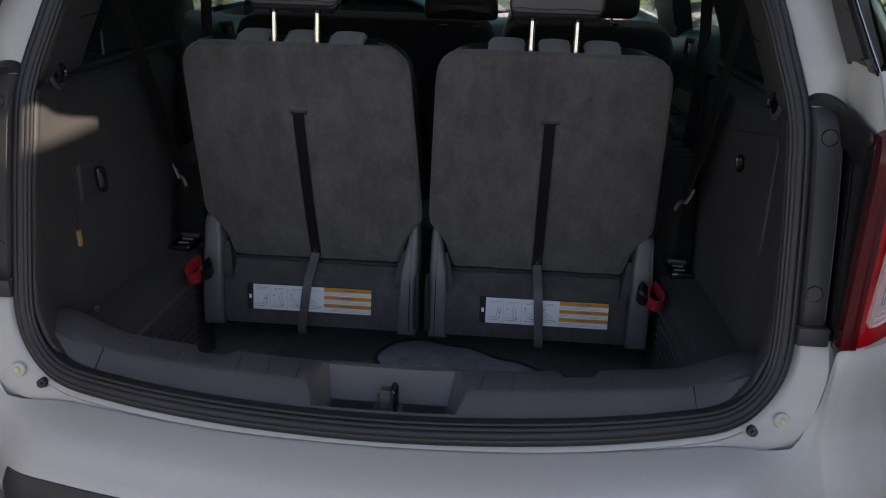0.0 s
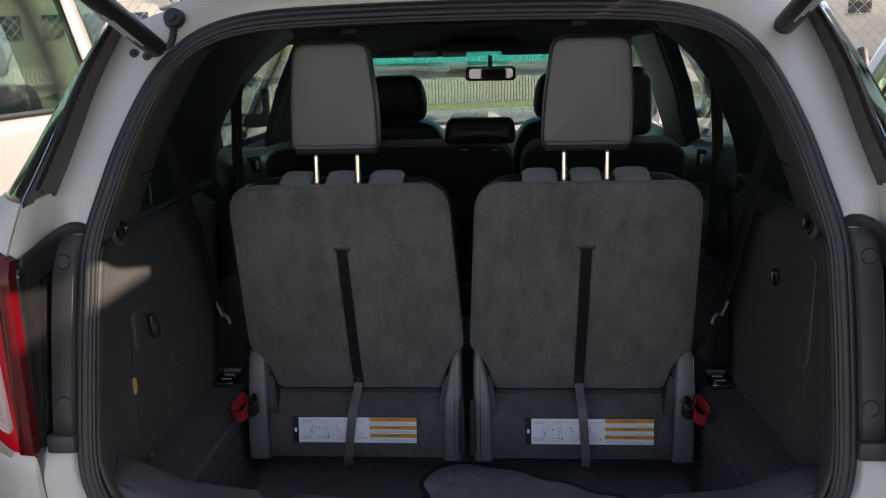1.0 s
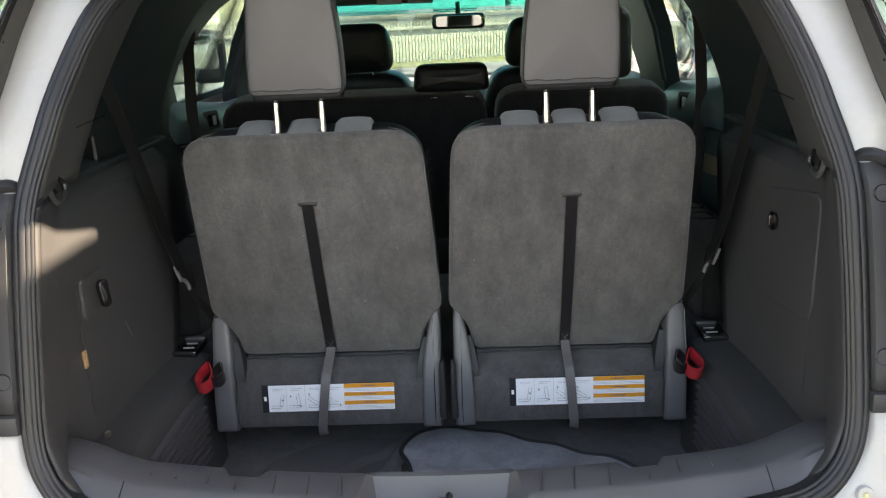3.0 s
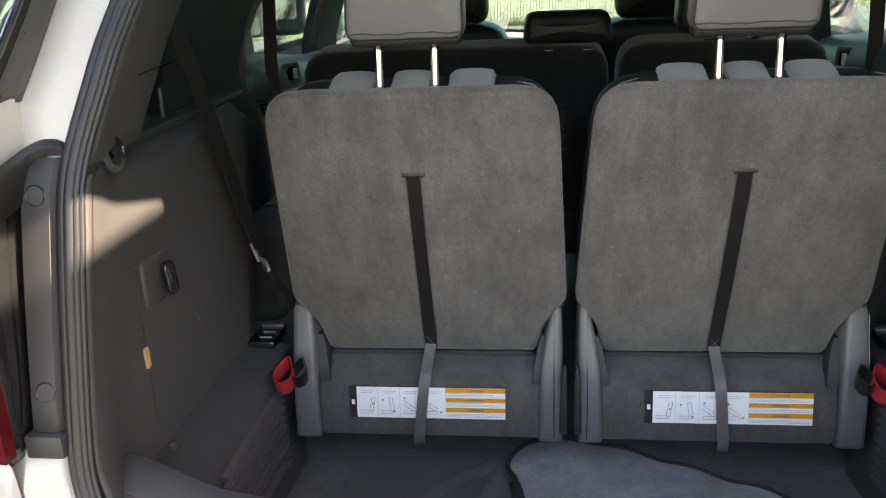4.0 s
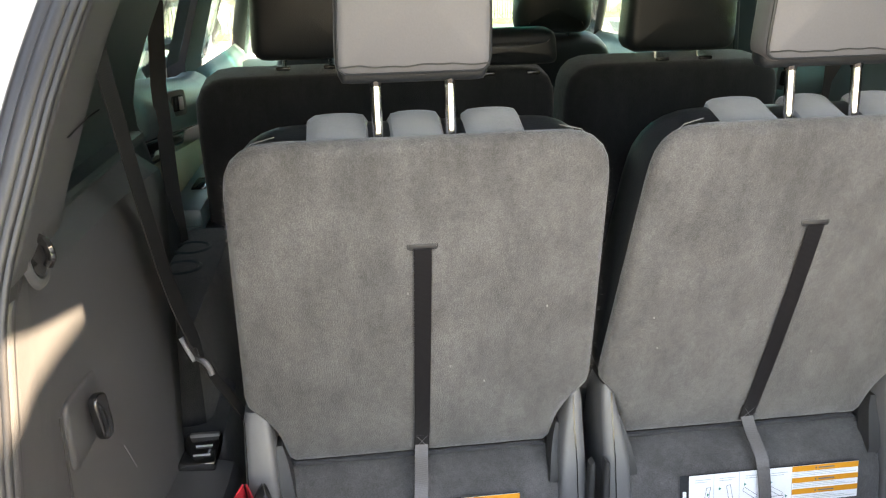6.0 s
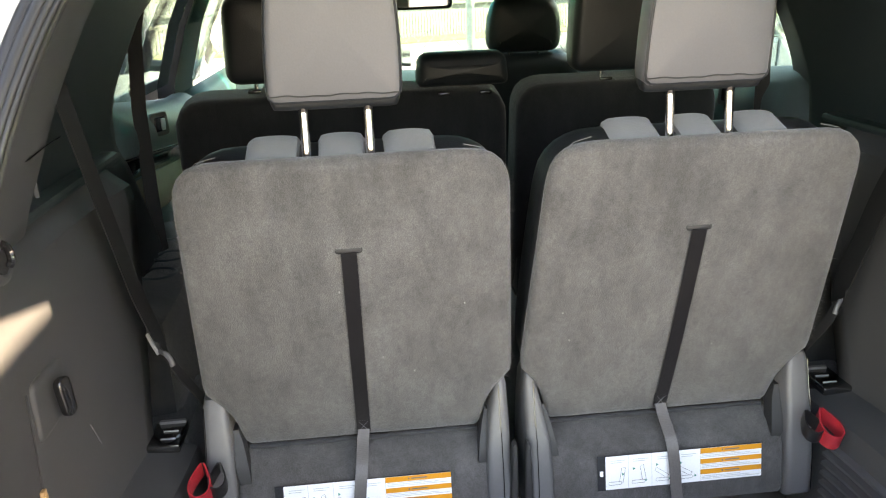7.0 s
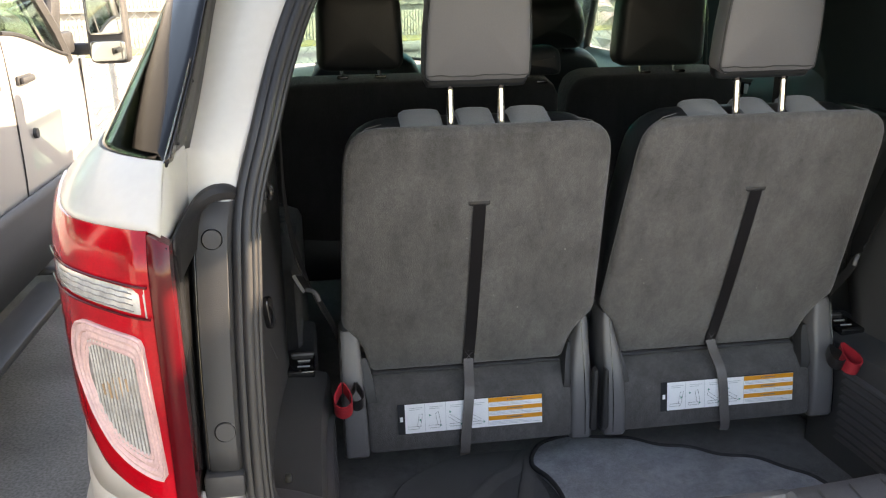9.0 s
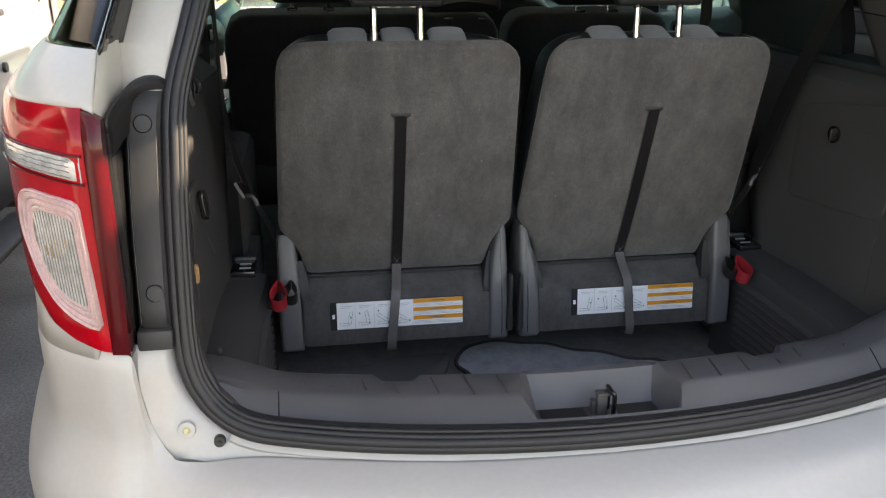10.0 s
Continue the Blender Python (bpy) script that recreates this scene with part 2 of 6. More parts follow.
def loft(bm, rings, closed=True, caps=True):
    """Skin over rings of equally many points."""
    vs = [[bm.verts.new(p) for p in ring] for ring in rings]
    n = len(rings[0])
    for a, b in zip(vs, vs[1:]):
        for i in range(n if closed else n - 1):
            j = (i + 1) % n
            bm.faces.new((a[i], a[j], b[j], b[i]))
    if caps and closed:
        bm.faces.new(list(reversed(vs[0])))
        bm.faces.new(vs[-1])
    return vs


def sheet(name, rows, mat, parent=None, thick=0.0, label="", smooth=40, offset=-1.0):
    """A surface over rows of points, given body by a solidify modifier."""
    bm = bmesh.new()
    loft(bm, rows, closed=False, caps=False)
    me = bpy.data.meshes.new(name)
    bm.to_mesh(me)
    bm.free()
    ob = finish(name, me, mat, parent, label, smooth)
    if thick:
        md = ob.modifiers.new("body", "SOLIDIFY")
        md.thickness, md.offset = thick, offset
    return ob


def frames_along(path, closed=False, hint=None):
    pts = [Vector([float(c) for c in p]) for p in path]
    n, out, up = len(pts), [], None
    for i in range(n):
        a = pts[(i - 1) % n] if closed or i else pts[0]
        b = pts[(i + 1) % n] if closed or i < n - 1 else pts[-1]
        t = (b - a).normalized()
        h = Vector(hint[i]) if isinstance(hint, list) else (Vector(hint) if hint is not None else up)
        if h is None:
            h = Vector((0, 0, 1)) if abs(t.z) < 0.9 else Vector((1, 0, 0))
        nrm = (h - t * h.dot(t)).normalized()
        up = nrm
        out.append((pts[i], t, nrm, t.cross(nrm)))
    return out


def sweep(bm, path, profile, closed=False, hint=None, caps=True):
    """A closed profile (along the normal, along the binormal) carried along a path."""
    rings = [[p + nrm * a + bi * b for a, b in profile] for p, t, nrm, bi in frames_along(path, closed, hint)]
    if closed:
        rings.append(rings[0])
        vs = [[bm.verts.new(p) for p in ring] for ring in rings[:-1]]
        vs.append(vs[0])
        n = len(profile)
        for a, b in zip(vs, vs[1:]):
            for i in range(n):
                j = (i + 1) % n
                bm.faces.new((a[i], a[j], b[j], b[i]))
    else:
        loft(bm, rings, True, caps)


def circle(r, n=8):
    return [(r * math.cos(2 * math.pi * i / n), r * math.sin(2 * math.pi * i / n)) for i in range(n)]


def tube(bm, path, r, n=8, closed=False, hint=None):
    sweep(bm, path, circle(r, n), closed, hint)


def ribbon(bm, path, width, thick, hint):
    """A flat strap along a path; hint is the way its face looks."""
    w, t = width / 2, thick / 2
    sweep(bm, path, [(t, -w), (t, w), (-t, w), (-t, -w)], False, hint)


def smooth_path(points, per=6, closed=False):
    """Catmull-Rom through points of any dimension."""
    P = [np.array(p, float) for p in points]
    n, out = len(P), []
    for i in range(n if closed else n - 1):
        p0 = P[(i - 1) % n] if closed or i else 2 * P[0] - P[1]
        p1, p2 = P[i], P[(i + 1) % n]
        p3 = P[(i + 2) % n] if closed or i < n - 2 else 2 * P[-1] - P[-2]
        for k in range(per):
            t = k / per
            out.append(0.5 * (2 * p1 + (p2 - p0) * t + (2 * p0 - 5 * p1 + 4 * p2 - p3) * t * t + (3 * p1 - p0 - 3 * p2 + p3) * t ** 3))
    if not closed:
        out.append(P[-1])
    return out


def rounded(points, n=5):
    """A polygon with rounded corners: points of (x, y, radius)."""
    out, m = [], len(points)
    for i in range(m):
        a, b, c = (np.array(points[(i + k) % m][:2], float) for k in (-1, 0, 1))
        r = points[i][2]
        u, v = (a - b), (c - b)
        lu, lv = np.linalg.norm(u), np.linalg.norm(v)
        d = min(r, 0.49 * lu, 0.49 * lv)
        p, q = b + u / lu * d, b + v / lv * d
        for k in range(n):
            t = k / (n - 1)
            out.append((1 - t) ** 2 * p + 2 * t * (1 - t) * b + t * t * q)
    return out


def even(points, count):
    """A closed outline sampled at even steps."""
    P = np.array(list(points) + [points[0]], float)
    s = np.r_[0, np.cumsum(np.linalg.norm(np.diff(P, axis=0), axis=1))]
    t = np.linspace(0, s[-1], count, endpoint=False)
    return np.stack([np.interp(t, s, P[:, k]) for k in range(2)], 1)


def inset(P, d):
    """An outline (anticlockwise) moved inwards by d."""
    t = np.roll(P, -1, 0) - np.roll(P, 1, 0)
    t /= np.linalg.norm(t, axis=1)[:, None] + 1e-9
    return P + d * np.stack([-t[:, 1], t[:, 0]], 1)


def pillow(bm, outline, depth, r, bulge, m=None, count=64, crown=None):
    """A padded slab: outline in (x, z), its back face at y = 0 looking to -y, bulged, its edges rounded by r."""
    P = even(outline, count)
    if np.sum(P[:, 0] * np.roll(P[:, 1], -1) - np.roll(P[:, 0], -1) * P[:, 1]) < 0:
        P = P[::-1].copy()
    c = P.mean(0)
    M = m if m is not None else Matrix()
    rings = []
    inner = inset(P, r)
    for s in (0.06, 0.3, 0.55, 0.78, 0.92, 1.0):
        Q = c + (inner - c) * s
        rings.append([(x, -bulge * (1 - s ** 2.2), z) for x, z in Q])
    for k in range(1, 5):
        a = k / 4 * math.pi / 2
        Q = inset(P, r * (1 - math.sin(a)))
        rings.append([(x, r * (1 - math.cos(a)), z) for x, z in Q])
    for k in range(0, 5):
        a = k / 4 * math.pi / 2
        Q = inset(P, r * (1 - math.cos(a)))
        rings.append([(x, depth - r + r * math.sin(a), z) for x, z in Q])
    Q = c + (inner - c) * 0.5
    rings.append([(x, depth + (crown or 0), z) for x, z in Q])
    loft(bm, [[M @ Vector(p) for p in ring] for ring in rings])


def smoothstep(t):
    t = min(1.0, max(0.0, t))
    return t * t * (3 - 2 * t)

# ---------- the car: plan of its rear opening ----------
def rear_y(x, z):
    """The rear opening's surface: leaning forward upwards and bowed back in the middle."""
    f = np.interp(z, [0.70, 0.80, 1.0, 1.24, 1.4, 1.55, 1.66, 1.72], [0.015, 0.03, 0.082, 0.14, 0.21, 0.30, 0.40, 0.46])
    b = np.interp(z, [0.78, 1.0, 1.65], [0.105, 0.09, 0.05])
    return float(f - b * max(0.0, 1 - (x / 0.65) ** 2))


HALF = [(0.0, 0.776), (0.18, 0.777), (0.34, 0.779), (0.46, 0.783), (0.545, 0.790), (0.597, 0.813), (0.632, 0.852), (0.648, 0.897), (0.653, 0.96), (0.653, 1.08),
        (0.650, 1.18), (0.643, 1.28), (0.618, 1.37), (0.590, 1.46), (0.556, 1.54), (0.515, 1.598), (0.455, 1.637), (0.36, 1.658), (0.2, 1.665), (0.0, 1.667)]
OPEN = HALF + [(-x, z) for x, z in HALF[-2:0:-1]]
SEAL = np.array(smooth_path(OPEN, 4, True))          # outer edge of the weatherstrip


def rim(offset, deep=0.0):
    """The opening's edge moved inwards by offset and forwards by deep."""
    return [Vector((x, rear_y(x, z) + deep, z)) for x, z in inset(SEAL, offset)]


suv = thing("suv", "white mid-size suv with its tailgate raised and dark cargo bay", "car")

# weatherstrip: three soft ridges round the opening
hints = [Vector((0, -1, 0.3))] * len(SEAL)
bm = bmesh.new()
sweep(bm, rim(0.016, 0.012), [(0.010, -0.017), (0.010, 0.017), (-0.008, 0.017), (-0.008, -0.017)], True, hints)
seal = part("weatherstrip", bm, RUBBER, suv, "black ribbed rubber door seal")
for off, r, d in ((0.008, 0.0090, -0.004), (0.0185, 0.0080, -0.008), (0.0265, 0.0050, -0.006), (0.0320, 0.0040, -0.002)):
    bm = bmesh.new()
    sweep(bm, rim(off, d), circle(r, 10), True, hints)
    part("seal_lip", bm, RUBBER, seal)


def edge_at(z, off):
    """The half width of the opening's edge at height z, on its side."""
    P = inset(SEAL, off)
    Q = P[(P[:, 0] > 0.25)]
    side = Q[np.argsort(Q[:, 1])]
    cand = side[(side[:, 1] >= 0.80)]
    return float(np.interp(z, cand[:, 1], cand[:, 0]))


# plan of the body's rear corner: from the lamp's inner edge round to the flank
CORNER = [(0.695, 0.030), (0.715, 0.022), (0.74, 0.026), (0.77, 0.044), (0.80, 0.066), (0.83, 0.096), (0.853, 0.138), (0.870, 0.185), (0.886, 0.245), (0.905, 0.33), (0.925, 0.46), (0.945, 0.70), (0.96, 1.1)]
CORNER_S = np.array(smooth_path(CORNER, 4))


def corner_row(z, proud=0.0):
    """The corner's plan at height z: swelling below, drawn in above the belt."""
    out = []
    for i, (x, y) in enumerate(CORNER_S):
        t = CORNER_S[min(i + 1, len(CORNER_S) - 1)] - CORNER_S[max(i - 1, 0)]
        t = t / np.linalg.norm(t)
        n = np.array([t[1], -t[0]])
        swell = 0.012 * smoothstep((1.0 - z) / 0.2) + 0.035 * smoothstep((0.80 - z) / 0.12) - 0.05 * smoothstep((z - 1.20) / 0.35) - 0.03 * smoothstep((0.55 - z) / 0.3)
        ease = smoothstep(i / 6)
        p = np.array([x, y]) + n * (swell * ease + proud)
        lean = max(0.0, z - 1.25) * 0.42 * (1 - ease * 0.2)
        out.append(Vector((p[0] - max(0.0, z - 1.30) * 0.42 * ease, p[1] + lean, z)))
    return out


def flip(rows):
    return [[Vector((-p[0], p[1], p[2])) for p in row] for row in rows]


for s in (1, -1):
    side = (lambda rows: rows) if s > 0 else flip
    # flank and rear corner, above the bumper up to the belt
    zs = [0.925, 0.96, 1.0, 1.05, 1.1, 1.15, 1.2, 1.25, 1.281]
    sheet("quarter_panel", side([corner_row(z)[9:] for z in zs]), WHITE, suv, 0.004)
    # lower corner of the opening, with its plugs
    lo = [p for p in SEAL if p[0] > 0.36 and p[1] < 0.945]
    lo = sorted(lo, key=lambda p: math.atan2(p[1] - 1.0, p[0] - 0.40))
    rows = [[], [], [], [], [], []]
    for x, z in lo:
        ang = math.atan2(z - 1.0, x - 0.40)
        far = np.array([float(np.interp(ang, [-1.76, -1.35, -1.13, -0.967, -0.757, -0.567, -0.394, -0.2], [0.36, 0.48, 0.522, 0.590, 0.655, 0.686, 0.700, 0.703])),
                        float(np.interp(ang, [-1.76, -1.35, -1.13, -0.967, -0.757, -0.567, -0.394, -0.2], [0.766, 0.765, 0.765, 0.754, 0.760, 0.800, 0.872, 0.945]))])
        for k, f in enumerate((0.0, 0.35, 0.7, 1.0, 1.5, 2.3)):
            q = np.array([x, z]) * (1 - f) + far * f
            q[1] = min(q[1], 0.935)
            back = 0.006 - (0.020 + 0.16 * max(0.0, q[1] - 0.80) * (1 - smoothstep((q[1] - 0.885) / 0.045))) * min(f, 1.0) + (0.012 if f > 1 else 0.0) + (0.016 if f > 2 else 0.0)
            rows[k].append(Vector((s * q[0], rear_y(min(q[0], 0.65), q[1]) + back, q[1])))
    sheet("jamb_corner", rows, WHITE, suv, 0.004, "white painted sheet-metal corner", offset=1.0 if s > 0 else -1.0)
    bm = bmesh.new()
    for (x, y, z), r, h in (((0.641, 0.0175, 0.802), 0.0135, 0.004),):
        m = pose(s * x, y, z, 78)
        bmesh.ops.create_cone(bm, cap_ends=True, segments=20, radius1=r, radius2=r * 0.9, depth=h, matrix=m)
    part("plug", bm, WHITE, suv, "white round body plug")
    bm = bmesh.new()
    rbox(bm, 0, 0, 0, 0.007, 0.009, 0.003, 0.001, pose(s * 0.641, 0.013, 0.803, 78))
    bmesh.ops.create_cone(bm, cap_ends=True, segments=12, radius1=0.0065, radius2=0.004, depth=0.003, matrix=pose(s * 0.641, 0.0145, 0.802, 78))
    part("plug_core", bm, YELLOWPLUG, suv, "yellowed plug core")
    bm = bmesh.new()
    bmesh.ops.create_cone(bm, cap_ends=True, segments=16, radius1=0.0095, radius2=0.008, depth=0.012, matrix=pose(s * 0.593, 0.0055, 0.786, 75))
    bmesh.ops.create_cone(bm, cap_ends=True, segments=10, radius1=0.004, radius2=0.003, depth=0.016, matrix=pose(s * 0.593, 0.0035, 0.786, 75))
    part("bump_stop", bm, RUBBER, suv, "black rubber stop")
    # black jamb piece between the seal and the lamp
    rows = []
    for z in np.linspace(0.955, 1.285, 12):
        a = edge_at(z, 0.0) + 0.003
        rows.append([Vector((s * (a + f * (0.037 + 0.006 * (z - 0.95) / 0.33)), rear_y(0.65, z) - 0.004 - 0.010 * min(1, f * 8) * (1 if f < 0.97 else 0.2) + 0.004 * f, z)) for f in (0, 0.06, 0.12, 0.4, 0.7, 0.92, 0.98, 1.0)])
    jamb = sheet("jamb_cover", rows, FLANGE, suv, 0.004, "matt black plastic jamb cover", offset=1.0 if s > 0 else -1.0)
    for z, y in ((1.243, 0.131), (1.005, 0.073)):
        bm = bmesh.new()
        mm = pose(s * 0.6715, rear_y(0.65, z) - 0.0165, z, 78)
        ring = [(mm @ Vector((0.0128 * math.cos(a), 0.0128 * math.sin(a), 0.0))) for a in np.linspace(0, 2 * math.pi, 28, endpoint=False)]
        tube(bm, ring, 0.0007, 5, True, mm.to_3x3() @ Vector((0, 0, 1)))
        part("cap_seam", bm, GLOSS, jamb, "dark ring seam of a screw cap")
        bm = bmesh.new()
        bmesh.ops.create_cone(bm, cap_ends=True, segments=24, radius1=0.0120, radius2=0.0115, depth=0.003, matrix=mm)
        part("screw_cap", bm, FLANGE, jamb)
    bm = bmesh.new()   # cap piece above and foot below
    rbox(bm, s * 0.676, 0.060, 0.938, 0.050, 0.03, 0.032, 0.004)
    part("jamb_foot", bm, FLANGE, suv, "matt black plastic filler block")
    hood = smooth_path([(0.632, 0.164, 1.292), (0.640, 0.158, 1.302), (0.652, 0.153, 1.307), (0.668, 0.148, 1.306), (0.685, 0.135, 1.298), (0.697, 0.10, 1.283), (0.705, 0.055, 1.268)], 4)
    rows = [[Vector((s * (p[0] + dx), p[1] + dy, p[2] + dz)) for p in hood] for dx, dy, dz in ((0.004, 0.022, -0.004), (0.001, 0.006, 0.0), (0.0, -0.003, -0.003), (-0.002, -0.007, -0.010), (-0.003, -0.004, -0.019), (-0.002, 0.006, -0.024), (-0.002, 0.008, -0.058))]
    sheet("jamb_hood", rows, RUBBER, suv, 0.003, "black rubber hood over the jamb", offset=1.0 if s > 0 else -1.0)
    # glossy black gutter behind the lamp's inner edge
    rows = []
    for z in np.linspace(0.925, 1.266, 10):
        a = edge_at(max(z, 0.95), 0.0) + 0.039 + 0.006 * max(0, z - 0.95) / 0.33
        rows.append([Vector((s * (a + 0.001), rear_y(0.65, z) - 0.008, z)), Vector((s * (a + 0.012), rear_y(0.65, z) + 0.012, z)), Vector((s * 0.706, 0.075, z)), Vector((s * 0.709, 0.022, z))])
    sheet("lamp_gutter", rows, GLOSS, suv, 0.003, "gloss black gutter", offset=1.0 if s > 0 else -1.0)
    # window edge (glass) and inner edge of its carrier strip, from the belt up to the roof
    gl = smooth_path([(0.711, 0.090, 1.345), (0.6945, 0.127, 1.400), (0.678, 0.167, 1.460), (0.663, 0.212, 1.527), (0.645, 0.250, 1.585), (0.617, 0.295, 1.650)], 4)
    ca = smooth_path([(0.697, 0.169, 1.351), (0.684, 0.205, 1.404), (0.672, 0.245, 1.464), (0.660, 0.286, 1.526), (0.643, 0.325, 1.585), (0.620, 0.368, 1.650)], 4)
    cz = np.array(ca)
    crease = np.array([(0.717, 0.036, 1.258), (0.716, 0.040, 1.272), (0.712, 0.062, 1.306), (0.711, 0.090, 1.346)])
    # upper jamb: white pillar strip from the belt over the opening's shoulder
    up = [p for p in SEAL if p[0] >= -1e-6 and p[1] > 1.362] + [np.array((edge_at(z, 0.0), z)) for z in np.linspace(1.262, 1.356, 24)]
    up = sorted(up, key=lambda p: (p[1] if p[0] > 0.5 else 1.62 + (0.52 - p[0])))
    rows = [[] for _ in range(9)]
    for x, z in up:
        ys = rear_y(min(x, 0.65), z)
        if x > 0.5:
            zo = z + 0.030 * smoothstep((z - 1.30) / 0.15)
            c = Vector((float(np.interp(zo, cz[:, 2], cz[:, 0])), float(np.interp(zo, cz[:, 2], cz[:, 1])), zo))
            if zo < 1.351:
                c = Vector((0.697 + 0.004 * (1.351 - zo) / 0.07, 0.169 - 0.006 * (1.351 - zo) / 0.07, zo))
        else:
            w = 0.055 + 0.02 * x / 0.5
            nx = 0.80 * x / 0.5
            c = Vector((x + w * nx, ys + 0.02, z + w * (1 - 0.4 * x / 0.5)))
        a = Vector((x, ys - 0.004, z))
        low = 1 - smoothstep((z - 1.349) / 0.004)
        k = Vector([float(np.interp(z, crease[:, 2], crease[:, j])) for j in range(3)]) if low > 0 else c
        k = (c + Vector((0.004, 0.010, 0.0))).lerp(Vector((k.x, k.y, z)), low)
        d = (c - a)
        bow = Vector((0.25, -0.9, 0.0)) * 0.010
        pts = [a - d * 0.06 + Vector((0, 0.006, 0)), a] + [a.lerp(c, f) + bow * math.sin(f * math.pi) for f in (0.08, 0.35, 0.65, 0.92)] + [c, c.lerp(k, 0.5), k]
        for r, p in zip(rows, pts):
            r.append(Vector((s * p.x, p.y, p.z)))
    sheet("pillar_jamb", rows, WHITE, suv, 0.004, "white painted pillar jamb", offset=1.0 if s > 0 else -1.0)
    # grey glass carrier with clips, and the wrap-round quarter window
    def strip(f, out=0.0):
        return [Vector((s * (g[0] + (c[0] - g[0]) * f + out), g[1] + (c[1] - g[1]) * f - out, g[2] + (c[2] - g[2]) * f)) for g, c in zip(gl, ca)]
    carrier = sheet("glass_carrier", [strip(0.34, 0.001), strip(0.40, 0.005), strip(0.92, 0.005), strip(0.98, 0.003), strip(1.0, -0.004)], EDGESTRIP, suv, 0.003, "grey plastic window edge strip", offset=1.0 if s > 0 else -1.0)
    sheet("frit_edge", [strip(-0.02, -0.001), strip(0.12, 0.002), strip(0.36, 0.002)], GLOSS, suv, 0.003, "gloss black glass edge", offset=1.0 if s > 0 else -1.0)
    mid = strip(0.62, 0.006)
    for k in (1, 6, 11, 16):
        bm = bmesh.new()
        bmesh.ops.create_uvsphere(bm, u_segments=8, v_segments=6, radius=0.0042, matrix=Matrix.Translation(mid[k]))
        rbox(bm, 0, 0, 0, 0.012, 0.003, 0.004, 0.001, Matrix.Translation(mid[k]) @ pose(0, 0, 0, 0, 0, s * 40))
        part("clip", bm, GLOSS, carrier, "small black clip")
    round_off = smooth_path([(0.0, 0.0), (0.028, 0.022), (0.055, 0.049), (0.079, 0.080), (0.099, 0.116), (0.113, 0.17), (0.126, 0.28), (0.141, 0.50), (0.156, 0.85)], 2)
    rows = []
    for a, b in round_off:
        rows.append([Vector((s * (p[0] + a * max(0.45, 1 - 2.2 * (p[2] - 1.345))), p[1] + b - (p[1] - 0.09) * min(1, max(0, (b - 0.03) / 0.4)), p[2])) for p in gl])
    sheet("quarter_window", rows, PRIVACY, suv, 0.004, "dark tinted wrap-round quarter glass", offset=1.0 if s > 0 else -1.0)
    bm = bmesh.new()
    tube(bm, [Vector((s * (p[0] + 0.002), p[1] - 0.002, p[2])) for p in gl[:9]], 0.0012, 6)
    part("chrome_edge", bm, CHROME, suv, "thin bright window edge")
    # belt shoulder between lamp and window
    def resample(pts, n):
        P = np.array([tuple(p) for p in pts])
        q = np.r_[0, np.cumsum(np.linalg.norm(np.diff(P, axis=0), axis=1))]
        return [Vector([float(np.interp(t * q[-1], q, P[:, k])) for k in range(3)]) for t in np.linspace(0, 1, n) ** 1.5]
    low = [Vector(crease[1])] + [p for p in corner_row(1.281) if p.x > 0.722 and p.y < 0.95]
    top = [Vector((0.711 + a, 0.090 + b, 1.347)) for a, b in round_off]
    low, top = resample(low, 30), resample(top, 30)
    rows = []
    for f in (0, 0.12, 0.3, 0.5, 0.7, 0.88, 1.0):
        row = []
        for i, (a, b) in enumerate(zip(low, top)):
            p = a.lerp(b, f)
            e = smoothstep(i / 8)
            n = Vector((0.6 * e, -1 + 0.4 * e, 0)).normalized()
            p += n * 0.007 * math.sin(math.pi * f) * (0.3 + 0.7 * e)
            row.append(Vector((s * p.x, p.y, p.z)))
        rows.append(row)
    rows.append([p + Vector((0, 0.010, -0.002)) for p in rows[-1]])
    sheet("belt_shoulder", rows, WHITE, suv, 0.004, "white painted shoulder under the window", offset=1.0 if s > 0 else -1.0)

# bumper cover: one skin round the rear, with its dark lower half
PLAN = [(0.0, -0.088), (0.2, -0.080), (0.36, -0.057), (0.5, -0.027), (0.60, -0.004), (0.65, 0.006), (0.695, 0.018), (0.715, 0.020)] + CORNER[2:]
PLAN_S = np.array(smooth_path(PLAN, 7))
PLAN_ALL = np.concatenate([PLAN_S[::-1] * (-1, 1), PLAN_S[1:]])


SHELF = [(0.0, 0.770), (0.006, 0.7695), (0.030, 0.767), (0.060, 0.761), (0.082, 0.754), (0.093, 0.748), (0.104, 0.739), (0.118, 0.729), (0.134, 0.717), (0.143, 0.698), (0.146, 0.67), (0.138, 0.62)]
FALL = [0, 0.012, 0.04, 0.09, 0.16, 0.24, 0.32, 0.42, 0.54, 0.68, 0.84, 1.0]


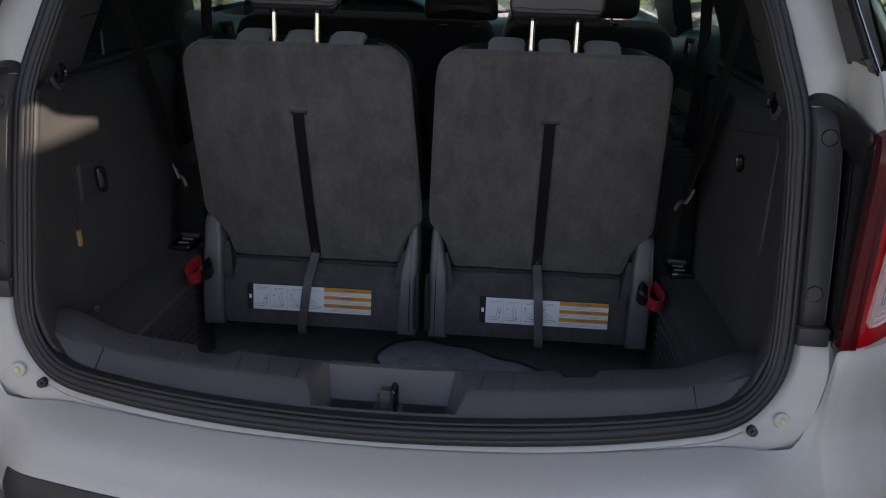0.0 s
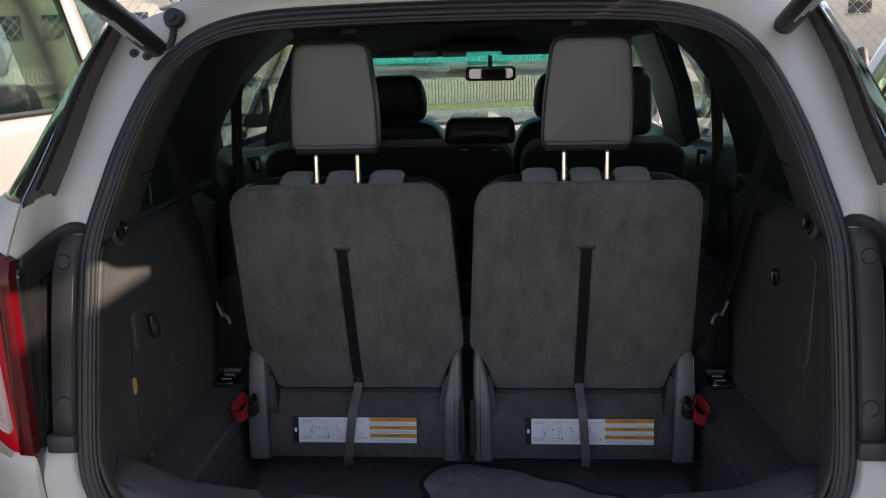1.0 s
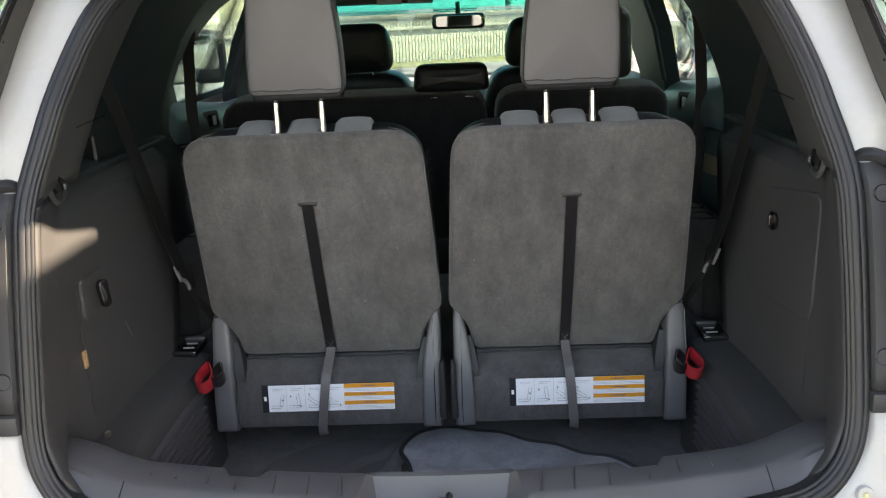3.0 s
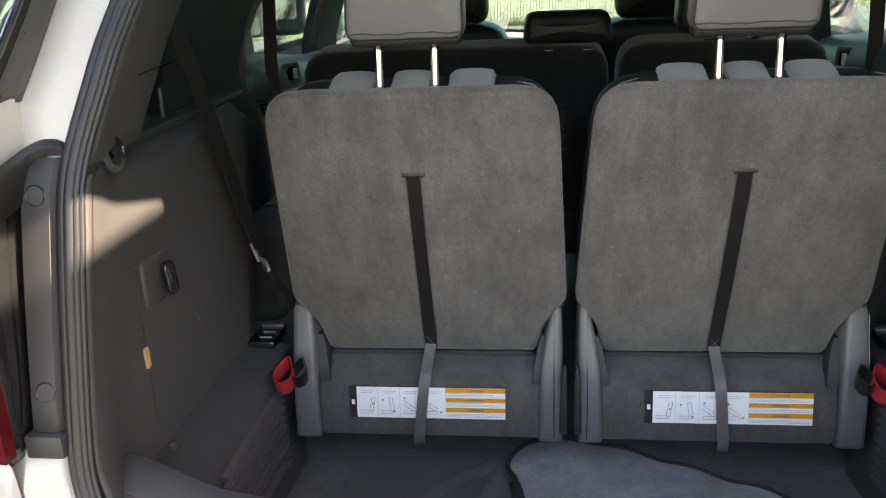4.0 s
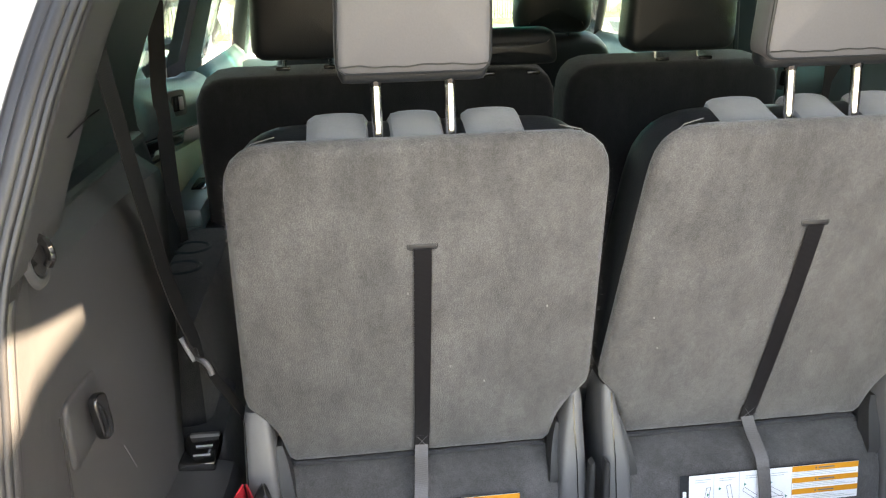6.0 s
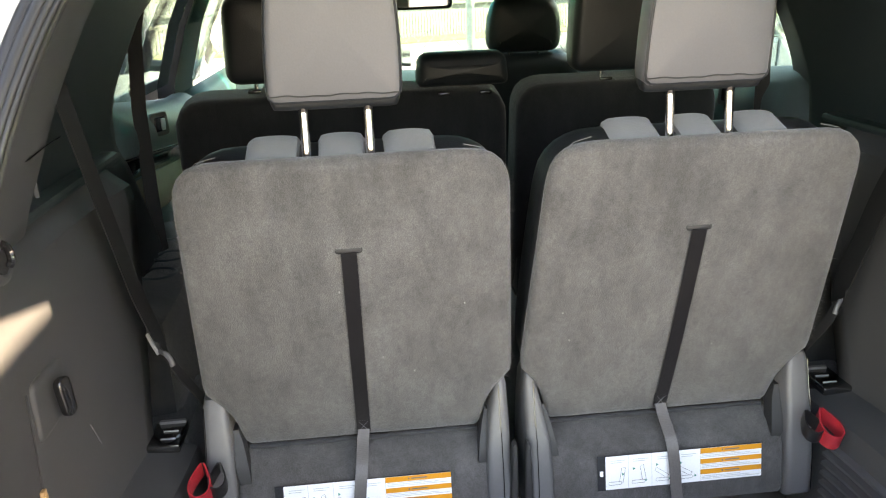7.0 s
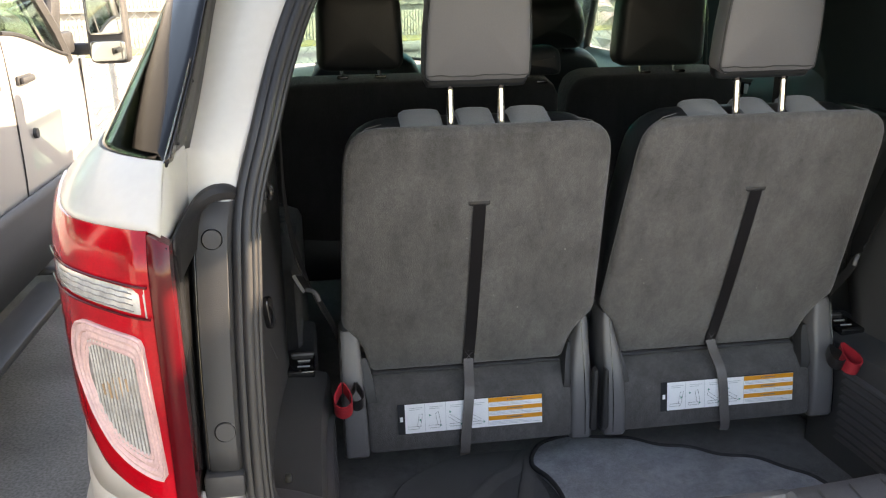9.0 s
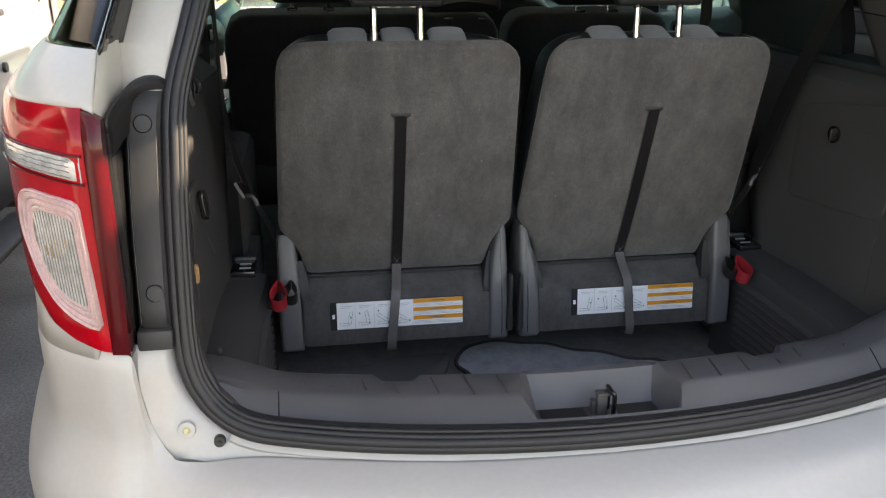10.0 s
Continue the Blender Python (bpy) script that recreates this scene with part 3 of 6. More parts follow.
def bumper_row(k, proud=0.0, drop=0.0):
    """One line of the bumper's skin, from the lip (k = 0) over the loading shelf and down."""
    out = []
    n = len(PLAN_ALL)
    for i, (x, y) in enumerate(PLAN_ALL):
        t = PLAN_ALL[min(i + 1, n - 1)] - PLAN_ALL[max(i - 1, 0)]
        t = t / np.linalg.norm(t)
        nrm = np.array([t[1], -t[0]])
        ax = abs(x)
        zt = float(np.interp(ax, [0, 0.50, 0.55, 0.606, 0.655, 0.672, 0.683, 0.694, 0.700, 0.703, 0.72, 1.0], [0.770, 0.768, 0.761, 0.756, 0.762, 0.778, 0.797, 0.830, 0.88, 0.925, 0.94, 0.94]))
        z = zt + (0.62 - zt) * FALL[k]
        d = 0.050 * smoothstep((0.795 - z) / 0.115) + 0.010 * smoothstep((zt - z) / 0.02) - 0.02 * smoothstep((0.60 - z) / 0.25)
        w = smoothstep((ax - 0.50) / 0.19)
        sd, sz = SHELF[k]
        d, z = sd + (d - sd) * w, (sz + 0.002 * ax) + (z - sz - 0.002 * ax) * w
        p = np.array([x, y]) + nrm * (d + proud)
        out.append(Vector((p[0], p[1], z - drop)))
    return out


bumper = sheet("bumper", [bumper_row(k) for k in range(len(SHELF))], WHITE, suv, 0.004, "white painted rear bumper cover", offset=1.0)
pad = [[v for v in bumper_row(k, pr, dr) if abs(v.x) < 0.60] for k, pr, dr in ((8, -0.004, 0.0), (8, 0.003, 0.0), (8, 0.006, 0.004), (9, 0.008, 0.0), (10, 0.008, 0.0), (11, 0.006, 0.0), (11, 0.0, 0.14), (11, -0.03, 0.28))]
m_ = min(len(r) for r in pad)
sheet("step_pad", [r[(len(r) - m_) // 2:(len(r) - m_) // 2 + m_] for r in pad], PLASTIC, bumper, 0.006, "dark grey plastic lower bumper", offset=1.0)
# white lip under the seal
rows = []
for off, d, dz in ((0.012, 0.012, 0.0), (-0.002, -0.004, 0.0), (-0.008, -0.010, 0.0), (-0.012, -0.004, -0.004)):
    rows.append([Vector((x, rear_y(x, z) + d, z + dz)) for x, z in sorted([tuple(p) for p in inset(SEAL, off) if abs(p[0]) < 0.58 and p[1] < 0.85])])
k = min(len(r) for r in rows)
sheet("sill_lip", [r[:k] for r in rows], WHITE, suv, 0.004, "white painted sill edge", offset=1.0)

# ---------- tail lamps ----------
def lamp_y(x, z, proud=0.0):
    row = corner_row(z, proud)
    return float(np.interp(x, [p.x for p in row[4:]], [p.y for p in row[4:]]))


def lamp_point(s, x, z, proud):
    """A point of the lamp's face: on the body's corner, so far proud."""
    y = lamp_y(x, z)
    e = 0.004
    dy = (lamp_y(x + e, z) - lamp_y(x - e, z)) / (2 * e)
    n = Vector((dy, -1.0, 0.0)).normalized()
    q = Vector((x, y, z)) + n * proud
    return Vector((s * q.x, q.y, q.z))


LOW = ([0.700, 0.74, 0.78, 0.816, 0.840, 0.856, 0.872, 0.888, 0.905], [0.937, 0.941, 0.950, 0.967, 1.0, 1.05, 1.14, 1.22, 1.262])


def patch(s, xa, xb, za, zb, proud, mat, name, parent, label="", nx=14, nz=10, rim_d=0.012):
    """A lens piece: edges turned back into the body. za, zb: heights at its lower and upper edge, as functions of x."""
    bm = bmesh.new()
    rows = []
    ends = [(-1, 0.0)] + [(k, u) for k, u in enumerate(np.linspace(0, 1, nx))] + [(-2, 1.0)]
    for k, u in ends:
        x = xa + (xb - xa) * u
        col = []
        vs_ = [(-1, 0.0)] + [(j, v) for j, v in enumerate(np.linspace(0, 1, nz))] + [(-2, 1.0)]
        for j, v in vs_:
            z = za(x) + (zb(x) - za(x)) * v
            e = min(u, 1 - u) * abs(xb - xa), min(v, 1 - v) * (zb(x) - za(x))
            soft = proud - 0.004 * (1 - smoothstep(min(e) / 0.008))
            col.append(lamp_point(s, x, z, -rim_d if (k < 0 or j < 0) else soft))
        rows.append(col)
    loft(bm, rows, closed=False, caps=False)
    return part(name, bm, mat, parent, label, 50)


for s in (1, -1):
    lowz = lambda x: float(np.interp(x, *LOW))
    topz = lambda x: 1.2825 + 0.004 * (x - 0.70) / 0.2
    lamp = patch(s, 0.728, 0.905, lowz, topz, 0.010, REDLENS, "tail_lamp", suv, "red and clear plastic tail lamp wrapped round the rear corner", 22, 22)
    patch(s, 0.7035, 0.7265, lambda x: lowz(x) - 0.002, lambda x: 1.274 - (0.715 - x) * 0.5, 0.013, REDDARK, "inner_lens", lamp, "dark red inner lens edge", 6, 16)
    # clear band
    cb = lambda x: 1.186 + 0.11 * (x - 0.73)
    ct = lambda x: 1.224 + 0.09 * (x - 0.73)
    patch(s, 0.733, 0.858, cb, ct, 0.0125, CLEARLENS, "clear_band", lamp, "clear reflector band", 12, 5)
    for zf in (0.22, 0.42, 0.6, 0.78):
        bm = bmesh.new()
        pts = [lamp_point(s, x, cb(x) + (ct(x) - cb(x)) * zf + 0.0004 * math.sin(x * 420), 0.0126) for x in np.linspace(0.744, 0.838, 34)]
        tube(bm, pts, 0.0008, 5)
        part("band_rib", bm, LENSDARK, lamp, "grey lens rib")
    for fz in (cb, ct):
        bm = bmesh.new()
        tube(bm, [lamp_point(s, x, fz(x), 0.0122) for x in np.linspace(0.729, 0.862, 20)], 0.0017, 6)
        part("band_edge", bm, REDDARK, lamp, "dark red band edge")
    # big rounded reversing lens with stepped rings
    oval = [(0.737, 1.169, 0.012), (0.828, 1.180, 0.022), (0.842, 1.12, 0.05), (0.818, 1.035, 0.05), (0.785, 0.985, 0.04), (0.729, 0.965, 0.012)]
    ring0 = even(rounded(oval, 6), 60)
    c = ring0.mean(0)
    bm = bmesh.new()
    rings = []
    steps = [(0.93, 0.004), (0.93, 0.0140), (0.915, 0.0160), (0.90, 0.0155), (0.885, 0.0130), (0.84, 0.0150), (0.805, 0.0145), (0.79, 0.0122), (0.745, 0.0142), (0.71, 0.0138), (0.695, 0.0116), (0.665, 0.0132), (0.64, 0.0126), (0.625, 0.0108)]
    for f, pr in steps:
        rings.append([lamp_point(s, *(c + (q - c) * f), pr) for q in ring0])
    loft(bm, rings, caps=False)
    part("stepped_ring", bm, PINKLENS, lamp, "pinkish stepped clear lens ring", 30)
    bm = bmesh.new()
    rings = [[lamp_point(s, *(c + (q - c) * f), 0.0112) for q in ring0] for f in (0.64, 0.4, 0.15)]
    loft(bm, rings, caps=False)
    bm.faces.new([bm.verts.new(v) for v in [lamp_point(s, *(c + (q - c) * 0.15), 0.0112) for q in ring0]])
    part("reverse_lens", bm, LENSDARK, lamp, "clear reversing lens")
    bm = bmesh.new()
    for k in range(13):
        x0 = c[0] - 0.027 + 0.0046 * k
        top = 1.138 + 0.0012 * k
        bot = 1.003 + max(0, (k - 4)) * 0.0045
        tube(bm, [lamp_point(s, x0 + 0.006 * f, bot + (top - bot) * f, 0.0116) for f in np.linspace(0, 1, 8)], 0.0012, 5)
    tagged(part("lens_ribs", bm, CLEARLENS, lamp, "vertical clear lens ribs"), kind="stuff")
    # amber-brown reflection in the lens, painted as five coloured streaks
    for k, (dx, zc, hh) in enumerate(((-0.012, 1.098, 0.016), (-0.004, 1.094, 0.024), (0.004, 1.090, 0.028), (0.012, 1.086, 0.022), (0.020, 1.084, 0.014))):
        bm = bmesh.new()
        tube(bm, [lamp_point(s, c[0] + dx + 0.002 * f, zc + hh * (f - 0.5), 0.0114) for f in np.linspace(0, 1, 6)], 0.0018, 6)
        part("amber_reflection", bm, LENSREFL, lamp, "amber-brown reflection painted on the lens")

# ---------- cargo bay ----------
FLOOR = 0.525
# sill trim: rear face, top with ribs, striker well in the middle
plain = [(0.004, 0.794), (0.015, 0.8005), (0.026, 0.807), (0.050, 0.821), (0.061, 0.8275), (0.066, 0.8298), (0.074, 0.8305), (0.103, 0.8305), (0.130, 0.830), (0.140, 0.826), (0.151, 0.795), (0.154, FLOOR)]
well = [(0.004, 0.794), (0.015, 0.8005), (0.026, 0.807), (0.029, 0.804), (0.033, 0.782), (0.040, 0.780), (0.096, 0.780), (0.101, 0.784), (0.128, 0.828), (0.139, 0.829), (0.151, 0.795), (0.154, FLOOR)]
rim = (0.118, 0.118, 0.118, 0.132, 0.138, 0.141, 0.140, 0.133, 0.124, 0.119, 0.118, 0.118)    # half widths of the well at its rim
foot = (0.116, 0.116, 0.116, 0.113, 0.109, 0.107, 0.100, 0.099, 0.108, 0.110, 0.112, 0.112)   # and at its foot


def sill_point(x, k, y, z):
    notch = smoothstep((abs(x) - 0.279) / 0.016) * (1 - smoothstep((abs(x) - 0.342) / 0.014))
    lift = 0.034 * smoothstep((abs(x) - 0.48) / 0.14)
    return Vector((x, rear_y(x, 0.80) + y + 0.004 - (0.022 * notch if k >= 7 else 0.0), z + (lift * (0.25 + 0.25 * k if k < 4 else 0.75) if k < 10 else 0.0)))


bm = bmesh.new()
xs = sorted(set([round(v, 4) for v in list(np.linspace(0.16, 0.65, 26)) + [0.147, 0.279, 0.287, 0.295, 0.342, 0.349, 0.356]]))
outer = [[sill_point(x, k, y, z) for k, (y, z) in enumerate(plain)] for x in xs]
outer.insert(0, [sill_point(h, k, y, z) for k, ((y, z), h) in enumerate(zip(plain, rim))])
outer.insert(0, [sill_point(h + 0.3 * (g - h), k, *(Vector(p).lerp(Vector(q), 0.06))) for k, (p, q, h, g) in enumerate(zip(plain, well, rim, foot))])
inner = [[sill_point(u * h, k, y, z) for k, ((y, z), h) in enumerate(zip(well, foot))] for u in np.linspace(-1, 1, 15)]
mirrored = [[Vector((-p[0], p[1], p[2])) for p in row] for row in reversed(outer)]
loft(bm, mirrored + inner + outer, closed=False, caps=False)
sill = part("sill_trim", bm, SILLP, suv, "grained black plastic sill trim with striker recess", 28)
md = sill.modifiers.new("body", "SOLIDIFY")
md.thickness, md.offset = 0.004, -1
for s in (1, -1):
    for x, long, at_ in ((0.155, 0.055, 0.113), (0.207, 0.058, 0.113), (0.261, 0.052, 0.113), (0.322, 0.018, 0.100), (0.372, 0.036, 0.118), (0.425, 0.008, 0.110), (0.468, 0.008, 0.110)):
        bm = bmesh.new()
        rbox(bm, 0, 0, 0, 0.0028, long, 0.0036, 0.0013, pose(s * x, rear_y(x, 0.80) + at_ - 0.0145, 0.8318 + (0.002 if x > 0.44 else 0), 0, 0, -s * 6))
        part("sill_rib", bm, EDGESTRIP, sill)
    bm = bmesh.new()
    tube(bm, [sill_point(s * 0.505, k, y - 0.0006, z + 0.0004) for k, (y, z) in list(enumerate(plain))[:6]], 0.0008, 5)
    part("trim_seam", bm, GLOSS, sill, "thin dark joint")
# dark sheet laid in for the shade on the well's floor
bm = bmesh.new()
rbox(bm, 0, -0.001, 0.7812, 0.192, 0.050, 0.0024, 0.0008)
part("recess_shade", bm, RUBBER, sill, "dark sheet standing in for shade on the recess floor")
striker = bmesh.new()   # wire loop standing in the well
tube(striker, smooth_path([(0.016, -0.012, 0.776), (0.016, -0.013, 0.818), (0.012, -0.012, 0.826), (0.012, 0.008, 0.826), (0.015, 0.012, 0.818), (0.015, 0.012, 0.776)], 4), 0.0040, 8)
bracket = bmesh.new()
rbox(bracket, 0.002, 0.0, 0.782, 0.050, 0.036, 0.004, 0.0015)
rbox(bracket, -0.001, -0.002, 0.800, 0.017, 0.012, 0.040, 0.002)
rbox(bracket, -0.013, 0.004, 0.795, 0.006, 0.014, 0.024, 0.002)
rbox(bracket, 0.001, 0.000, 0.820, 0.022, 0.018, 0.005, 0.002)
part("striker_bracket", bracket, EDGESTRIP, suv, "dark grey latch bracket in the sill recess")
part("striker", striker, GLOSS, suv, "black metal latch striker loop")

bm = bmesh.new()
rbox(bm, 0, 1.9, FLOOR - 0.02, 1.36, 3.7, 0.04, 0.002)
part("cabin_floor", bm, FLOORC, suv, "black carpeted floor")

for s in (1, -1):
    # side wall trim below the belt: from the seal's inner edge round to the bay's wall
    rows = []
    ds = [0, 0.012, 0.03, 0.055, 0.085, 0.12, 0.17, 0.24, 0.32, 0.40, 0.48, 0.56, 0.62, 0.66]
    for z in [FLOOR, 0.62, 0.72, 0.80, 0.85, 0.90, 0.95, 1.0, 1.05, 1.1, 1.15, 1.2, 1.225, 1.242, 1.255, 1.262]:
        zs = max(z, 0.822)
        x0 = edge_at(zs, 0.034) - 0.02 * smoothstep((0.82 - z) / 0.1)
        y0 = rear_y(x0, zs) + 0.006
        row = []
        for d in ds:
            wall = 0.642 - 0.03 * smoothstep((d - 0.40) / 0.5) - 0.02 * smoothstep((0.85 - z) / 0.2)
            if z > 1.215:
                wall += 0.05 * smoothstep((z - 1.215) / 0.047) * smoothstep((d - 0.12) / 0.1)
            x = x0 + (wall - x0) * smoothstep(d / 0.15)
            # a shallow pocket panel
            if s < 0:
                inside = smoothstep((d - 0.135) / 0.02) * (1 - smoothstep((d - 0.30) / 0.03)) * smoothstep((z - 0.97) / 0.02) * (1 - smoothstep((z - 1.10) / 0.03))
                x += 0.006 * inside
            row.append(Vector((s * x, y0 + d, z)))
        rows.append(row)
    trim = sheet("side_trim", rows, TRIM, suv, 0.006, "dark grained plastic cargo side panel", offset=1.0 if s > 0 else -1.0)
    # belt ledge and pillar trim above it
    bm = bmesh.new()
    rbox(bm, s * 0.715, 0.62, 1.258, 0.09, 0.56, 0.018, 0.008)
    part("window_ledge", bm, PILLARDARK, suv, "dark plastic window ledge")
    inner = inset(SEAL, 0.034)
    up = sorted([p for p in inner if p[0] > -1e-6 and p[1] > 1.27], key=lambda p: (p[1] if p[0] > 0.42 else 1.55 + (0.52 - p[0])))
    rows = [[], [], [], [], [], []]
    for x, z in up:
        hi = smoothstep((z - 1.50) / 0.1)
        for k, d in enumerate((0.0, 0.02, 0.06, 0.11, 0.17, 0.215)):
            out = 0.030 * smoothstep(d / 0.19)
            rows[k].append(Vector((s * (x + out * (1 - hi) * (0.5 if k < 5 else 1.2)), rear_y(min(x, 0.65), z) + 0.004 + d * (1 - 0.25 * hi), z + out * hi * 0.5 + (0.02 if k == 5 else 0) * hi)))
    pil = sheet("pillar_trim", rows, TRIM, suv, 0.005, "dark plastic rear pillar trim", offset=-1.0 if s > 0 else 1.0)
    bm = bmesh.new()
    tube(bm, [Vector((s * (0.5825 + 0.0135 * smoothstep(0.2 * f / 0.19)), 0.205 + 0.2 * f, 1.368 + 0.004 * f)) for f in (0.3, 0.5, 0.7, 0.85, 1.0)], 0.0009, 5)
    part("trim_seam", bm, GLOSS, pil, "thin dark joint")
    bm = bmesh.new()
    tube(bm, [Vector((s * (0.6425 - 0.0005), y, z)) for y, z in ((0.272, 0.80), (0.268, 0.87), (0.270, 0.95), (0.275, 1.02), (0.279, 1.092))], 0.0013, 5)
    part("panel_seam", bm, PLASTIC, trim, "thin dark joint")
    # bag hook in a round dished recess
    m = pose(s * 0.6125, 0.222, 1.280, 0, -s * 86, 0)
    bm = bmesh.new()
    rings = [[m @ Vector((r * 1.12 * math.cos(a), r * math.sin(a), h)) for a in np.linspace(0, 2 * math.pi, 26, endpoint=False)] for r, h in ((0.0285, -0.003), (0.0265, 0.0005), (0.0235, 0.0022), (0.0205, 0.0018), (0.0185, -0.001), (0.0185, -0.003))]
    loft(bm, rings)
    bezel = part("hook_bezel", bm, TRIM, trim, "round moulded hook rim")
    bm = bmesh.new()
    bmesh.ops.create_cone(bm, cap_ends=True, segments=24, radius1=0.0183, radius2=0.0183, depth=0.002, matrix=m @ Matrix.Diagonal((1.12, 1.0, 1.0, 1.0)))
    part("hook_recess", bm, GLOSS, bezel, "round black hook recess")
    bm = bmesh.new()
    tube(bm, [m @ Vector(q) for q in smooth_path([(0.013 * s, 0.004, 0.001), (0.008 * s, 0.002, 0.008), (-0.004 * s, -0.001, 0.011), (-0.012 * s, -0.001, 0.007)], 4)], 0.0042, 8)
    part("bag_hook", bm, GLOSS, bezel, "gloss black bag hook")
    # wheel-arch shelf with ribbed face
    bm = bmesh.new()
    rows = []
    for y in np.linspace(0.10, 0.66, 12):
        inner_x = 0.556 - 0.012 * smoothstep((y - 0.45) / 0.2)
        zt = 0.792 - 0.03 * smoothstep((0.26 - y) / 0.14)
        rows.append([Vector((s * a, y, z)) for a, z in ((0.66, zt + 0.012), (0.62, zt + 0.006), (inner_x + 0.020, zt + 0.001), (inner_x + 0.006, zt - 0.004), (inner_x, zt - 0.016), (inner_x - 0.004, 0.68), (inner_x - 0.006, FLOOR - 0.01), (0.66, FLOOR - 0.01))])
    loft(bm, rows)
    shelf = part("arch_shelf", bm, TRIM, suv, "dark plastic wheel-arch ledge")
    for k in range(9):
        z = 0.742 - 0.019 * k
        bm = bmesh.new()
        sweep(bm, [Vector((s * (0.5515 - 0.012 * smoothstep((y - 0.45) / 0.2)), y, z)) for y in np.linspace(0.27, 0.56, 7)], [(0.008, -0.003), (0.008, 0.002), (-0.003, 0.005), (-0.003, -0.005)], False, Vector((-s, 0, 0)))
        part("vent_rib", bm, SILLP, shelf)
    # forward wheel-arch box and armrest with belt anchor plate
    bm = bmesh.new()
    rbox(bm, s * 0.628, 0.80, 0.66, 0.11, 0.30, 0.26, 0.012)
    rbox(bm, s * 0.66, 1.05, 0.75, 0.12, 0.55, 0.46, 0.03)
    part("arch_box", bm, SEATBACK, suv, "black plastic wheel-arch cover")
    bm = bmesh.new()
    rbox(bm, s * 0.600, 0.672, 0.801, 0.056, 0.085, 0.016, 0.004)
    pl = part("anchor_bezel", bm, GLOSS, suv, "gloss black anchor bezel")
    bm = bmesh.new()
    rbox(bm, s * 0.598, 0.709, 0.808, 0.046, 0.010, 0.012, 0.003)
    part("anchor_lip", bm, HINGE, pl, "grey rear lip")
    for y in (0.650, 0.676):
        bm = bmesh.new()
        tube(bm, [Vector((s * x, y, 0.8105)) for x in (0.582, 0.607)], 0.0016, 6)
        part("anchor_bar", bm, TONGUE, pl, "bright anchor bar")
    # cup tray beside the seat
    bm = bmesh.new()
    rbox(bm, s * 0.675, 1.10, 0.965, 0.10, 0.26, 0.02, 0.008)
    for yy in (1.04, 1.16):
        ring = [Vector((s * 0.672 + 0.036 * math.cos(a), yy + 0.036 * math.sin(a), 0.978)) for a in np.linspace(0, 2 * math.pi, 20, endpoint=False)]
        tube(bm, ring, 0.005, 6, True, Vector((0, 0, 1)))
    part("cup_tray", bm, PILLARDARK, suv, "gloss black cup-holder tray")
    # third-row seat belt with its tongue
    belt = thing("seat_belt", "dark grey seat belt hanging with its metal tongue", "seat belt", "third-row seat belts")
    bm = bmesh.new()
    ribbon(bm, [Vector(p) for p in smooth_path([(s * 0.585, 0.36, 1.52), (s * 0.592, 0.43, 1.405), (s * 0.604, 0.572, 1.20), (s * 0.596, 0.612, 1.09), (s * 0.578, 0.622, 1.015), (s * 0.566, 0.610, 0.990)], 5)], 0.044, 0.0016, Vector((-s, -0.05, 0.0)))
    part("webbing", bm, BELT, belt)
    bm = bmesh.new()
    ribbon(bm, [Vector(p) for p in smooth_path([(s * 0.562, 0.604, 0.984), (s * 0.548, 0.606, 0.952), (s * 0.530, 0.632, 0.90), (s * 0.518, 0.68, 0.83), (s * 0.51, 0.72, 0.78)], 5)], 0.018, 0.0022, Vector((-s, -0.3, 0.2)))
    part("lower_webbing", bm, BELT, belt)
    bm = bmesh.new()
    tube(bm, [(s * 0.601, 0.648, 1.006), (s * 0.592, 0.638, 0.992), (s * 0.582, 0.629, 0.978)], 0.0036, 8)
    part("tongue", bm, TONGUE, belt, "bright metal tongue edge")
    bm = bmesh.new()
    add(bm, [(s * x, y + d, z) for d in (0.0, 0.006) for x, y, z in ((0.600, 0.650, 1.006), (0.582, 0.631, 0.978), (0.564, 0.604, 0.984), (0.580, 0.622, 1.012))], [(0, 1, 2, 3), (7, 6, 5, 4), (0, 4, 5, 1), (1, 5, 6, 2), (2, 6, 7, 3), (3, 7, 4, 0)])
    part("tongue_plate", bm, STRUTBLACK, belt, "black tongue plate")
    bm = bmesh.new()
    tube(bm, smooth_path([(s * 0.576, 0.620, 0.986), (s * 0.565, 0.603, 0.989), (s * 0.557, 0.598, 0.981), (s * 0.554, 0.596, 0.970)], 3), 0.0042, 8)
    part("tongue_clasp", bm, HINGE, belt, "grey belt clasp")

# left wall: pocket latch, amber mark, scratch, cargo light
lt = [o for o in suv.children if o.name.startswith("side_trim")]
left_trim = lt[1]
right_trim = lt[0]
bm = bmesh.new()
pillow(bm, rounded([(-0.011, -0.027, 0.012), (0.011, -0.027, 0.012), (0.013, 0.027, 0.012), (-0.013, 0.027, 0.012)], 4), 0.012, 0.004, 0.003, pose(-0.624, 0.356, 1.049, 0, 0, 76) @ pose(0, 0, 0, -6), 32)
part("pocket_latch", bm, GLOSS, left_trim, "gloss black pocket latch")
bm = bmesh.new()
pillow(bm, rounded([(0.300, 1.012, 0.014), (0.395, 1.012, 0.020), (0.408, 1.090, 0.024), (0.300, 1.092, 0.014)], 5), 0.010, 0.006, 0.0, Matrix(((0, -1, 0, -0.6428), (1, 0, 0, 0), (0, 0, 1, 0), (0, 0, 0, 1))), 56)
part("latch_plate", bm, TRIM, left_trim, "dark raised plate round the latch")
bm = bmesh.new()
